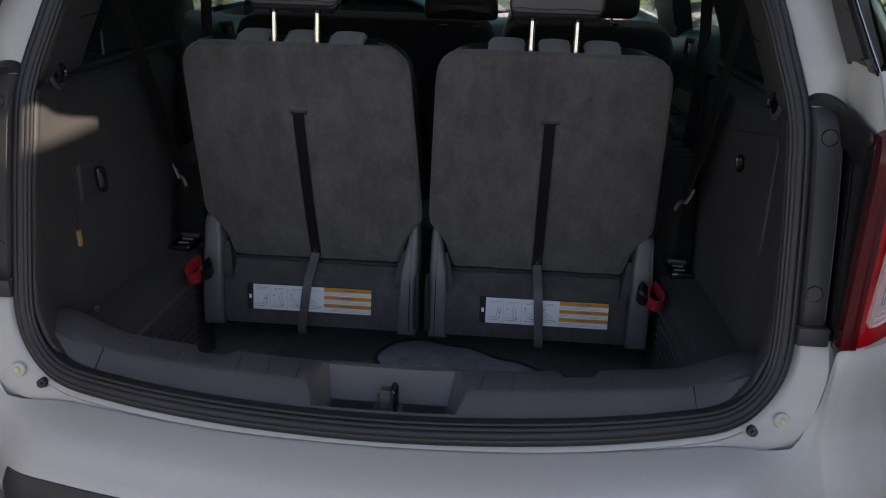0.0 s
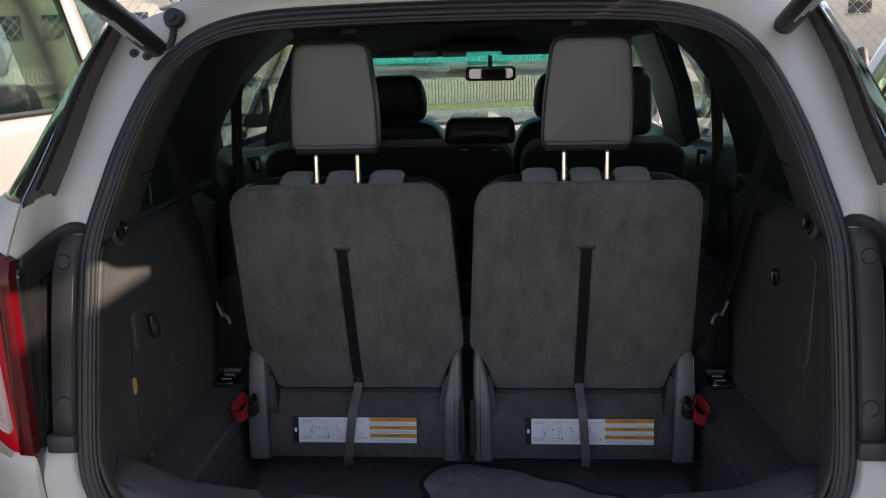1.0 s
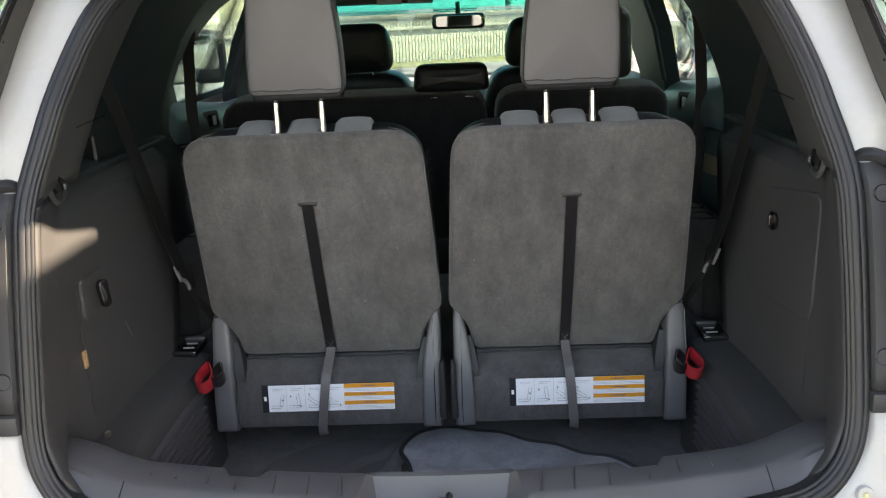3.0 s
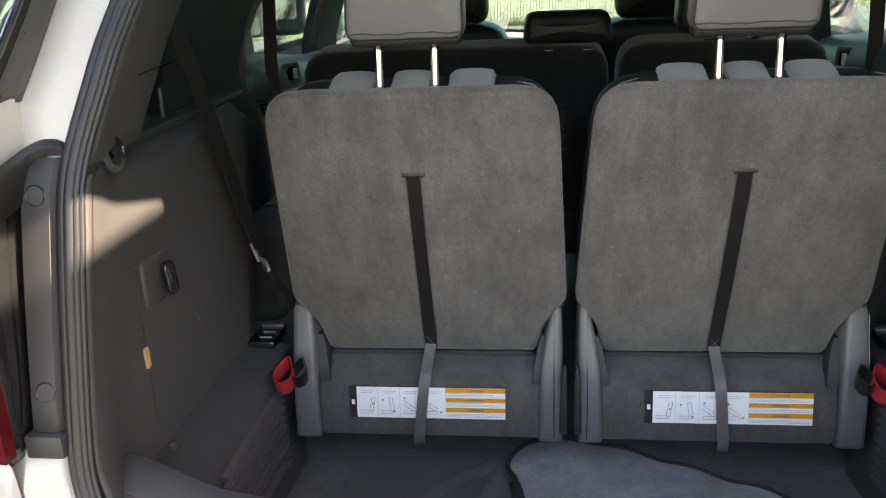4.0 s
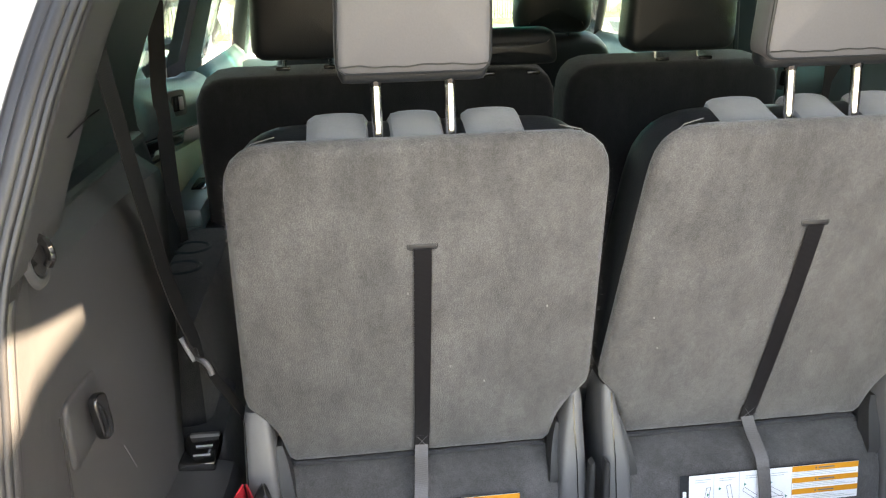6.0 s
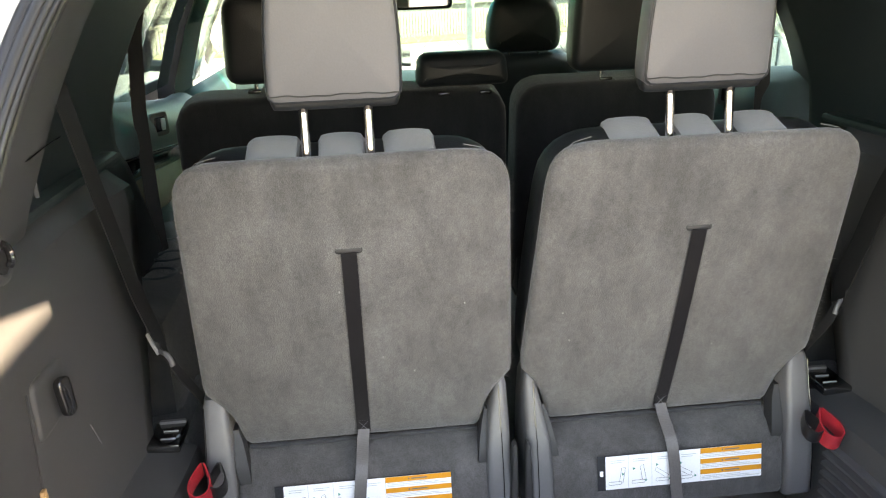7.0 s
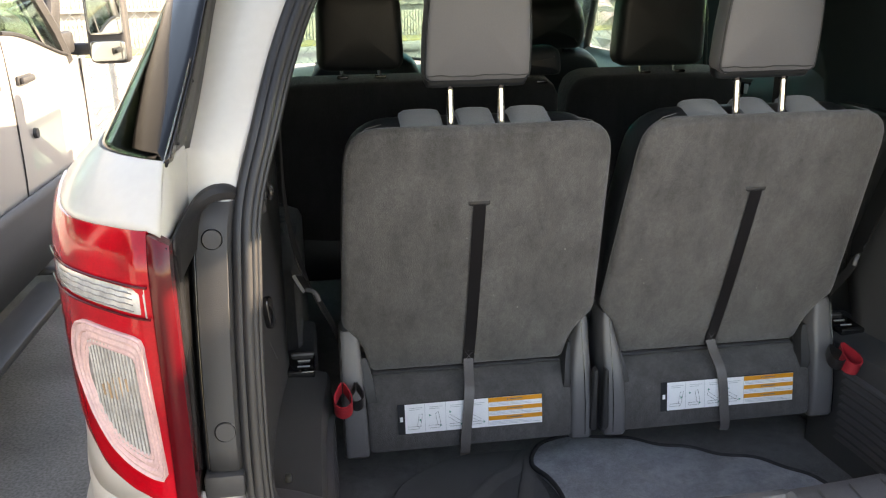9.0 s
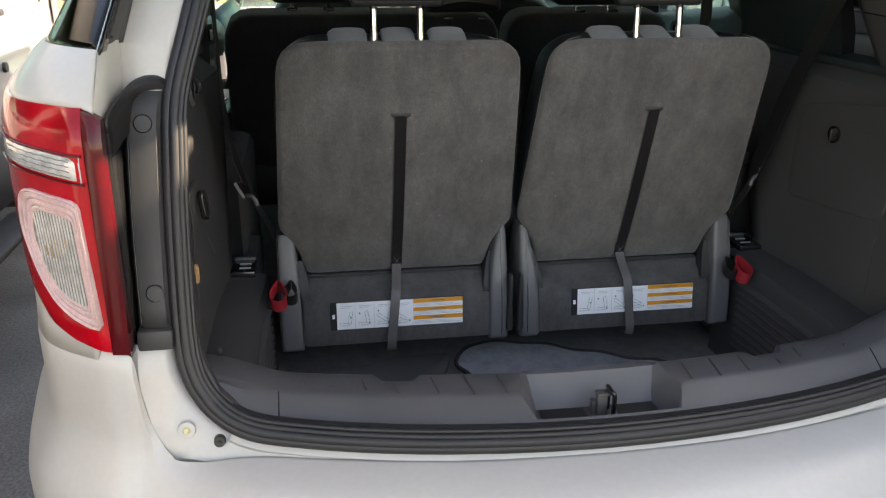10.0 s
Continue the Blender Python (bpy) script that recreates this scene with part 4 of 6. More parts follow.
tube(bm, [Vector((-0.6395 + 0.010 * k, 0.447 + 0.001 * k, 0.957 - 0.031 * k)) for k in (0, 0.4, 1.0)], 0.0006, 4)
part("scratch", bm, HINGE, left_trim, "short pale scratch")
bm = bmesh.new()
rbox(bm, -0.6405, 0.267, 0.954, 0.006, 0.011, 0.033, 0.002)
rbox(bm, -0.6370, 0.267, 0.954, 0.002, 0.005, 0.022, 0.0008)
part("amber_mark", bm, AMBER, left_trim, "small upright amber mark")
bm = bmesh.new()
rbox(bm, -0.612, 0.245, 0.815, 0.010, 0.014, 0.012, 0.004)
part("tie_down", bm, STEEL, left_trim, "small dull metal tie-down")
bm = bmesh.new()
rbox(bm, -0.690, 0.545, 1.292, 0.006, 0.004, 0.050, 0.001)
part("ledge_clip", bm, LEATHER, left_trim, "pale edge clip")

# right wall: pocket door with a knob
bm = bmesh.new()
ol = rounded([(0.258, 0.985, 0.03), (0.585, 0.950, 0.03), (0.578, 1.163, 0.03), (0.250, 1.215, 0.03)], 5)
pillow(bm, ol, 0.012, 0.004, 0.0, Matrix(((0, 1, 0, 0.6375), (1, 0, 0, 0), (0, 0, 1, 0), (0, 0, 0, 1))), 56)
door = part("pocket_door", bm, TRIM, right_trim, "dark plastic pocket door")
bm = bmesh.new()
bmesh.ops.create_cone(bm, cap_ends=True, segments=20, radius1=0.018, radius2=0.017, depth=0.006, matrix=pose(0.634, 0.440, 1.121, 0, 90))
rbox(bm, 0.628, 0.440, 1.121, 0.010, 0.008, 0.026, 0.003)
part("turn_knob", bm, GLOSS, door, "gloss black turn knob")

# mats on the bay floor
edge = smooth_path([(0.46, 0.42), (0.40, 0.535), (0.31, 0.595), (0.20, 0.655), (0.06, 0.708), (-0.06, 0.712), (-0.098, 0.690), (-0.120, 0.632), (-0.098, 0.565), (-0.088, 0.50), (-0.10, 0.38), (-0.06, 0.17), (0.20, 0.14), (0.44, 0.15)], 5, True)
P = even(edge, 120)
cc = P.mean(0)
wave = lambda q: 0.004 * math.sin(q[0] * 17 + q[1] * 11) + 0.003 * math.sin(q[0] * 41 - q[1] * 23)
bm = bmesh.new()
rings = []
for f, z in ((1.0, 0.529), (1.0, 0.537), (0.985, 0.542), (0.8, 0.544), (0.5, 0.545), (0.2, 0.545)):
    rings.append([Vector((*(cc + (q - cc) * f), z + wave(q) + 0.006)) for q in P])
loft(bm, rings)
floor_mat = tagged(part("floor_mat", bm, MATBLUE), "blue-grey carpet floor mat lying loose in the cargo bay", "floor mat")
bm = bmesh.new()
tube(bm, [Vector((q[0], q[1], 0.5415 + wave(q) + 0.006)) for q in P], 0.0052, 8, True, Vector((0, 0, 1)))
part("bound_edge", bm, BINDING, floor_mat, "dark stitched binding")
bm = bmesh.new()
ol = rounded([(-0.110, 0.705, 0.02), (-0.185, 0.705, 0.03), (-0.30, 0.700, 0.06), (-0.43, 0.60, 0.06), (-0.47, 0.16, 0.03), (-0.075, 0.14, 0.02), (-0.112, 0.40, 0.03), (-0.108, 0.56, 0.03), (-0.135, 0.63, 0.03)], 5)
P = even(ol, 72)
rings = []
cc = np.array([-0.28, 0.42])
for f, z in ((1.0, 0.526), (1.0, 0.532), (0.985, 0.536), (0.955, 0.534), (0.7, 0.533), (0.3, 0.533)):
    rings.append([Vector((*(cc + (q - cc) * f), z + 0.003)) for q in P])
loft(bm, rings)
rubber_mat = tagged(part("rubber_mat", bm, RUBBERMAT), "black rubber mat with raised steps on the bay floor", "floor mat")
for line in (((-0.118, 0.694), (-0.140, 0.672), (-0.170, 0.630), (-0.215, 0.602), (-0.30, 0.500), (-0.38, 0.36), (-0.42, 0.20)),
             ((-0.124, 0.668), (-0.138, 0.616), (-0.166, 0.535), (-0.20, 0.40), (-0.21, 0.20))):
    way = smooth_path(line, 5)
    bm = bmesh.new()
    rings = []
    for i, q in enumerate(way):
        t = np.array(way[min(i + 1, len(way) - 1)]) - np.array(way[max(i - 1, 0)])
        n = np.array((t[1], -t[0])) / np.linalg.norm(t)
        rings.append([Vector((q[0] + n[0] * d, q[1] + n[1] * d, z)) for d, z in ((0.010, 0.532), (0.006, 0.541), (-0.002, 0.5435), (-0.010, 0.5405), (-0.034, 0.534), (-0.034, 0.530))])
    loft(bm, rings)
    part("mat_ridge", bm, RUBBERMAT, rubber_mat)

# ---------- third-row seats ----------
LEAN3 = 18.4


def third_seat(cx, s):
    """A folding seat seen from behind. s: +1 where the car's flank lies to the right."""
    seat = thing("third_row_seat", "charcoal third-row seat with carpeted back and grey head restraint", "car seat", "third-row seats")
    m = pose(cx, 0.632, 0.797) @ pose(0, 0, 0, LEAN3)
    back = [(-0.203, -0.007, 0.012), (0.203, -0.007, 0.012), (0.212, 0.055, 0.02), (0.236, 0.098, 0.025), (0.254, 0.118, 0.018), (0.246, 0.28, 0.12), (0.232, 0.541, 0.062), (-0.232, 0.541, 0.062), (-0.246, 0.28, 0.12), (-0.254, 0.118, 0.018), (-0.236, 0.098, 0.025), (-0.212, 0.055, 0.02)]
    ol = rounded(back, 6)
    bm = bmesh.new()
    pillow(bm, ol, 0.030, 0.014, 0.008, m, 110)
    part("back_panel", bm, CARPET, seat, "charcoal carpet back panel")
    # carpet fibres standing out along the panel's edge
    rnd = random.Random(21 if cx < 0 else 22)
    O = even(ol, 700)
    mid = O.mean(0)
    vs, fs = [], []
    for q in O:
        if q[1] < 0.0:
            continue
        for _ in range(2):
            out = (q - mid) / np.linalg.norm(q - mid)
            base = q - out * rnd.uniform(0.002, 0.006)
            d0 = rnd.uniform(-0.001, 0.012)
            tip = base + out * rnd.uniform(0.004, 0.0095) + np.array((rnd.gauss(0, 0.0022), rnd.gauss(0, 0.0022)))
            k = len(vs)
            vs += [m @ Vector((base[0] - 0.0003, d0, base[1])), m @ Vector((base[0] + 0.0003, d0, base[1] + 0.0003)), m @ Vector((tip[0], d0 + rnd.gauss(0, 0.002), tip[1]))]
            fs.append((k, k + 1, k + 2))
    me = bpy.data.meshes.new("carpet_fuzz")
    me.from_pydata(vs, [], fs)
    tagged(finish("carpet_fuzz", me, CARPET, seat, smooth=0), kind="stuff")
    # leather cushion in front of the panel
    bm = bmesh.new()
    ol2 = rounded([(-0.21, 0.02, 0.03), (0.21, 0.02, 0.03), (0.250, 0.12, 0.03), (0.246, 0.30, 0.1), (0.230, 0.521, 0.085), (-0.230, 0.521, 0.085), (-0.246, 0.30, 0.1), (-0.250, 0.12, 0.03)], 6)
    pillow(bm, ol2, 0.105, 0.035, 0.0, m @ Matrix.Translation((0, 0.018, 0)), 90, 0.01)
    part("back_cushion", bm, BLACKLEATHER, seat, "black leather back cushion")
    for k, (a, b) in enumerate(((-0.136, -0.056), (-0.036, 0.036), (0.058, 0.137))):
        bm = bmesh.new()
        pillow(bm, rounded([(a, 0.30, 0.01), (b, 0.30, 0.01), (b, 0.527, 0.014), ((a + b) / 2, 0.531, 0.05), (a, 0.527, 0.014)], 6), 0.100, 0.024, 0.0, m @ Matrix.Translation((0, 0.024, 0)), 48, 0.006)
        part("cushion_channel", bm, INSERT, seat, "pale grey fabric channel")
    # stitched shoulder seams
    for q in (-1, 1):
        bm = bmesh.new()
        tube(bm, [m @ Vector((q * x, y, z)) for x, y, z in ((0.234, 0.022, 0.46), (0.224, 0.022, 0.511), (0.196, 0.026, 0.536), (0.17, 0.032, 0.540))], 0.0006, 5)
        part("stitching", bm, THREAD, seat, "pale stitched seam")
    # head restraint on two bright posts
    hr = [(-0.094, 0.0, 0.018), (0.092, 0.0, 0.018), (0.093, 0.09, 0.05), (0.080, 0.222, 0.030), (-0.074, 0.222, 0.030), (-0.091, 0.09, 0.05)]
    mh = pose(cx - 0.002, 0.496, 1.383) @ pose(0, 0, 0, 5)
    bm = bmesh.new()
    pillow(bm, rounded(hr, 6), 0.052, 0.012, 0.006, mh, 72, 0.006)
    head = part("head_restraint", bm, LEATHER, seat, "smooth grey leather head restraint")
    bm = bmesh.new()
    o = inset(even(rounded(hr, 6), 72), 0.0035)
    tube(bm, [mh @ Vector((x, 0.004, z)) for x, z in o], 0.0022, 6, True, Vector((0, -1, 0)))
    part("piping", bm, BLACKLEATHER, head, "black piped seam")
    bm = bmesh.new()
    tube(bm, [mh @ Vector((x, -0.0008 - 0.0006 * math.sin(x * 150) ** 2, 0.0125 + 0.0009 * math.sin(x * 63) + 0.0006 * math.sin(x * 170))) for x in np.linspace(-0.089, 0.087, 40)], 0.0010, 6)
    part("hem_seam", bm, BLACKLEATHER, head, "dark puckered hem seam")
    bm = bmesh.new()
    pillow(bm, rounded([(-0.09, -0.011, 0.01), (0.088, -0.011, 0.01), (0.09, 0.03, 0.01), (-0.09, 0.03, 0.01)], 4), 0.036, 0.010, 0.0, mh @ Matrix.Translation((0, 0.012, 0)), 40)
    part("under_flap", bm, BLACKLEATHER, head)
    for px in (-0.048, 0.041):
        bm = bmesh.new()
        tube(bm, [Vector((cx + px, 0.508, 1.25)), Vector((cx + px, 0.514, 1.33)), Vector((cx + px, 0.521, 1.40))], 0.0066, 14)
        part("post", bm, CHROME, seat, "bright steel post")
        bm = bmesh.new()
        bmesh.ops.create_cone(bm, cap_ends=True, segments=12, radius1=0.0076, radius2=0.0088, depth=0.015, matrix=Matrix.Translation((cx + px, 0.519, 1.378)))
        part("post_collar", bm, GLOSS, seat)
    # carpeted base with its rolled edge
    prof = [(0.690, 0.780), (0.655, 0.783), (0.628, 0.778), (0.605, 0.768), (0.586, 0.754), (0.575, 0.740), (0.568, 0.72), (0.563, 0.688), (0.559, 0.662), (0.563, 0.650), (0.580, 0.645), (0.69, 0.650)]
    bm = bmesh.new()
    rings = []
    for x, f in ((-0.212, 0.0), (-0.209, 0.6), (-0.203, 1.0), (-0.10, 1.0), (0.0, 1.0), (0.10, 1.0), (0.203, 1.0), (0.209, 0.6), (0.212, 0.0)):
        rings.append([Vector((cx + x, 0.64 + (y - 0.64) * (0.90 + 0.1 * f), 0.72 + (z - 0.72) * (0.93 + 0.07 * f))) for y, z in prof])
    loft(bm, rings)
    part("base_panel", bm, BASECARPET, seat, "charcoal carpet base panel")
    # dark tube that draws the shade in the crease below the panel
    bm = bmesh.new()
    tube(bm, [m @ Vector((x, 0.003, -0.0105 - 0.0010 * math.sin(x * 70))) for x in np.linspace(-0.195, 0.195, 30)], 0.0042, 6)
    part("crease_shade", bm, BINDING, seat, "dark tube standing in for crease shade under the back panel")
    # plastic hinge covers either side
    for q in (s, -s):
        outer = q == s
        bm = bmesh.new()
        a, b = (0.212, 0.262) if outer else (0.203, 0.247)
        rings = []
        for z, xa, xb, ya, yb in ((0.642, a, b, 0.560, 0.70), (0.650, a - 0.001, b, 0.553, 0.705), (0.72, a + 0.001, b, 0.560, 0.705), (0.79, a + 0.004, b, 0.575, 0.70), (0.835, a + (0.006 if outer else 0.012), b, 0.592, 0.69), (0.880, a + (0.010 if outer else 0.022), b - 0.001, 0.604, 0.68), (0.896, a + (0.013 if outer else 0.026), b - 0.004, 0.612, 0.67)):
            sec = rounded([(xa, ya, 0.010), (xb, ya, 0.012), (xb, yb, 0.01), (xa, yb, 0.01)], 4)
            rings.append([Vector((cx + q * x, y, z)) for x, y in sec])
        loft(bm, rings)
        part("hinge_cover", bm, HINGE, seat, "grey plastic hinge cover")
        bm = bmesh.new()
        tube(bm, [Vector((cx + q * (b - (0.004 if outer else 0.016)), y - 0.0005, z)) for y, z in ((0.5535, 0.655), (0.5595, 0.72), (0.5745, 0.79), (0.594, 0.84), (0.606, 0.885))], 0.0008, 5)
        part("cover_seam", bm, GLOSS, seat)
        bm = bmesh.new()
        rings = []
        for z, xa, xb, ya in ((0.735, 0.190, 0.206, 0.585), (0.760, 0.192, 0.212, 0.582), (0.790, 0.197, 0.217, 0.597), (0.815, 0.203, 0.219, 0.612), (0.832, 0.209, 0.219, 0.620)):
            rings.append([Vector((cx + q * x, y, z)) for x, y in ((xa, ya), (xb, ya), (xb, ya + 0.03), (xa, ya + 0.03))])
        loft(bm, rings)
        part("recliner_lever", bm, PLASTIC, seat, "black recliner pivot")
        if not outer:
            bm = bmesh.new()
            pillow(bm, rounded([(0.0, 0.66, 0.008), (0.016, 0.66, 0.006), (0.014, 0.80, 0.01), (0.006, 0.80, 0.006)], 4), 0.02, 0.004, 0.0, Matrix(((q, 0, 0, cx + q * 0.240), (0, 1, 0, 0.552), (0, 0, 1, 0), (0, 0, 0, 1))), 28)
            part("inner_flange", bm, PLASTIC, seat, "black hinge flange")
    # strap: black from the slot; below its stitched buckle the light is painted in as grey
    bm = bmesh.new()

    def on_back(x, h, off):
        t = abs(h - 0.27) / 0.27
        return m @ Vector((x, -0.008 * max(0, 1 - t ** 2.2) - off, h))
    ribbon(bm, [on_back(0.0, h, 0.0035) for h in np.linspace(0.396, 0.012, 14)], 0.0228, 0.0018, Vector((0, -1, 0.1)))
    part("strap", bm, STRAP, seat, "black webbing pull strap")
    bm = bmesh.new()
    rbox(bm, 0, -0.004, 0.028, 0.0236, 0.004, 0.030, 0.001, m)
    buckle = part("strap_stitch_patch", bm, STRAP, seat)
    bm = bmesh.new()
    for z in (0.014, 0.042):
        tube(bm, [m @ Vector((x, -0.0065, z)) for x in (-0.009, 0.009)], 0.0005, 4)
    tube(bm, [m @ Vector((-0.008, -0.0065, 0.016)), m @ Vector((0.008, -0.0065, 0.040))], 0.0005, 4)
    tube(bm, [m @ Vector((0.008, -0.0065, 0.016)), m @ Vector((-0.008, -0.0065, 0.040))], 0.0005, 4)
    part("cross_stitch", bm, INK, buckle)
    bm = bmesh.new()
    sway = -0.020 if cx < 0 else 0.012
    ribbon(bm, smooth_path([(cx + sway * f, y, z) for f, y, z in ((0, 0.622, 0.815), (0.15, 0.604, 0.795), (0.35, 0.571, 0.768), (0.6, 0.559, 0.73), (0.85, 0.553, 0.685), (1.0, 0.547, 0.655), (1.02, 0.552, 0.636), (1.0, 0.575, 0.632))], 4), 0.0200, 0.0018, Vector((0, -1, 0.25)))
    part("lower_strap", bm, STRAPLIT, seat, "black webbing pull strap, lower end greyed for the light")
    bm = bmesh.new()
    sl = rounded([(-0.019, -0.004, 0.004), (0.019, -0.004, 0.004), (0.019, 0.005, 0.004), (-0.019, 0.005, 0.004)], 4)
    base = on_back(0.0, 0.398, 0.0)
    tube(bm, [base + Vector((x, 0.0, z)) for x, z in sl], 0.0010, 6, True, Vector((0, -1, 0)))
    rbox(bm, base.x, base.y + 0.001, base.z, 0.036, 0.004, 0.007, 0.001)
    part("strap_slot", bm, RUBBER, seat, "black moulded strap slot")
    # red and grey release loops on the flank side
    for name, off, mt, w, h, zt, deep, lab in (("release_loop", 0.266, REDWEB, 0.0165, 0.080, 0.812, 0.031, "red webbing release loop"), ("side_loop", 0.240, STRAP, 0.0125, 0.062, 0.812, 0.026, "black webbing loop")):
        root = Vector((cx + s * (off - 0.007), 0.556, zt - 0.008))
        hang = Vector((0, -0.93, -0.36))
        pts = []
        for a, f in smooth_path([(0.12, 0.0), (0.55, 0.22), (1.0, 0.58), (0.80, 0.88), (0.0, 1.0), (-0.80, 0.88), (-1.0, 0.58), (-0.55, 0.22), (-0.12, 0.0)], 4):
            pts.append(root + Vector((a * w, 0, 0)) + hang * (h * 0.80 * f))
        bm = bmesh.new()
        centre = root + hang * (h * 0.45)
        ribbon(bm, pts, deep, 0.0022, [q - centre for q in pts])
        part(name, bm, mt, seat, lab)
    # stray threads along the inner edge
    if cx < 0:
        bm = bmesh.new()
        rnd = random.Random(5)
        for k in range(14):
            z = 1.235 + rnd.uniform(-0.03, 0.03)
            p = Vector((cx + 0.238, 0.545, z))
            pts = [p]
            for _ in range(4):
                pts.append(pts[-1] + Vector((rnd.uniform(-0.001, 0.005), rnd.uniform(-0.003, 0.003), rnd.uniform(-0.005, 0.006))))
            tube(bm, pts, 0.0004, 3)
        part("frayed_threads", bm, BLACKLEATHER, seat)
    # lint
    rnd = random.Random(11 if cx < 0 else 12)
    specks = [(-0.18, 0.19)] if cx > 0 else [(0.04, 0.185), (0.09, 0.15)]
    for (x, h) in specks + [(rnd.uniform(-0.2, 0.2), rnd.uniform(0.1, 0.5)) for _ in range(3)]:
        bm = bmesh.new()
        rbox(bm, *on_back(x, h, 0.0008), 0.0022, 0.001, 0.003, 0.0003, None, 1)
        part("lint", bm, THREAD, seat)
    sticker(seat, cx)
    return seat


def sticker(seat, cx):
    """The folding guide: dark tab, four picture panels and three orange heads over lines of small print."""
    x0, w, zb, h = (cx - 0.153 if cx < 0 else cx - 0.127), 0.295, 0.688, 0.060

    def at(u, v, lift):
        """u, v: fractions across and up."""
        return Vector((x0 + w * u, 0.5618 + 0.0085 * v - 0.0012 - lift, zb + h * v))

    def plate(bm, u0, v0, u1, v1, lift, th=0.0003):
        a, b, c, d = at(u0, v0, lift), at(u1, v0, lift), at(u1, v1, lift), at(u0, v1, lift)
        k = Vector((0, th, 0))
        add(bm, [a, b, c, d, a + k, b + k, c + k, d + k], [(0, 1, 2, 3), (7, 6, 5, 4), (0, 4, 5, 1), (1, 5, 6, 2), (2, 6, 7, 3), (3, 7, 4, 0)])

    bm = bmesh.new()
    plate(bm, 0, -0.02, 1.0, 1.02, 0.0)
    lab = part("fold_label", bm, FILM, seat, "printed seat-folding label with orange warning bars", 0)
    bm = bmesh.new()
    plate(bm, 0.048, 0, 0.998, 1, 0.0006)
    part("label_sheet", bm, PAPER, lab, "white printed sheet", 0)
    for v0, v1 in ((0.845, 0.998), (0.535, 0.675), (0.215, 0.36)):
        bm = bmesh.new()
        plate(bm, 0.622, v0, 0.998, v1, 0.0011)
        part("orange_bar", bm, ORANGE, lab, "orange warning bar", 0)
    for u in (0.183, 0.325, 0.470, 0.620):
        bm = bmesh.new()
        plate(bm, u, 0.0, u + 0.002, 1, 0.0011)
        part("panel_line", bm, PALEINK, lab, "", 0)
    bm = bmesh.new()
    for v0, v1 in ((0.845, 0.998), (0.535, 0.675), (0.215, 0.36)):
        plate(bm, 0.770, (v0 + v1) / 2 - 0.014, 0.860, (v0 + v1) / 2 + 0.018, 0.0015)
        plate(bm, 0.752, (v0 + v1) / 2 - 0.025, 0.759, (v0 + v1) / 2 + 0.025, 0.0015)
    tagged(part("print_bars", bm, INK, lab, "dark printed bars", 0), kind="stuff")
    bm = bmesh.new()
    for base in (0.685, 0.37, 0.02):
        for k in range(3):
            plate(bm, 0.628, base + 0.04 + 0.045 * k, 0.985 - 0.06 * ((k * 7 + int(base * 10)) % 3), base + 0.053 + 0.045 * k, 0.0011)
    for k, u in enumerate((0.058, 0.195, 0.34, 0.485)):
        for j in range(2):
            plate(bm, u + 0.02, 0.86 - 0.06 * j, u + 0.11 - 0.02 * j, 0.875 - 0.06 * j, 0.0011)
    tagged(part("small_print", bm, PALEINK, lab, "pale lines of small print", 0), kind="stuff")
    # little seat drawings
    bm = bmesh.new()
    for k, u in enumerate((0.055, 0.195, 0.34, 0.485)):
        fold = (80, 100, 145, 150)[k]
        c = np.array([u + 0.075, 0.22])
        cush = [(u + 0.012, 0.14), (u + 0.085, 0.14), (u + 0.092, 0.19), (u + 0.085, 0.23), (u + 0.012, 0.23)]
        tube(bm, [at(a, b, 0.0012) for a, b in cush], 0.00042, 3, True, Vector((0, -1, 0)))
        dirv = np.array([math.cos(radians(fold)) * 0.2, math.sin(radians(fold))])
        nrm = np.array([dirv[1] * 0.2, -math.cos(radians(fold))]) * 0.11
        q = [c, c + dirv * 0.42, c + dirv * 0.46 + nrm, c + nrm]
        tube(bm, [at(*p, 0.0012) for p in q], 0.00042, 3, True, Vector((0, -1, 0)))
    part("seat_drawings", bm, INK, lab, "small line drawings of a seat", 0)
    for u, v in ((0.150, 0.42), (0.215, 0.56), (0.288, 0.18), (0.355, 0.62), (0.43, 0.16), (0.50, 0.60), (0.588, 0.18)):
        bm = bmesh.new()
        p, q, r = at(u - 0.003, v - 0.02, 0.0012), at(u + 0.011, v + 0.025, 0.0012), at(u - 0.003, v + 0.07, 0.0012)
        k = Vector((0, 0.0002, 0))
        add(bm, [p, q, r, p + k, q + k, r + k], [(0, 1, 2), (5, 4, 3), (0, 3, 4, 1), (1, 4, 5, 2), (2, 5, 3, 0)])
        part("green_arrow", bm, GREENINK, lab, "", 0)
    bm = bmesh.new()
    plate(bm, 0.014, 0.42, 0.034, 0.58, 0.0006)
    part("tab_symbol", bm, PAPER, lab, "small white book symbol", 0)


third_seat(-0.261, -1)
third_seat(0.261, 1)


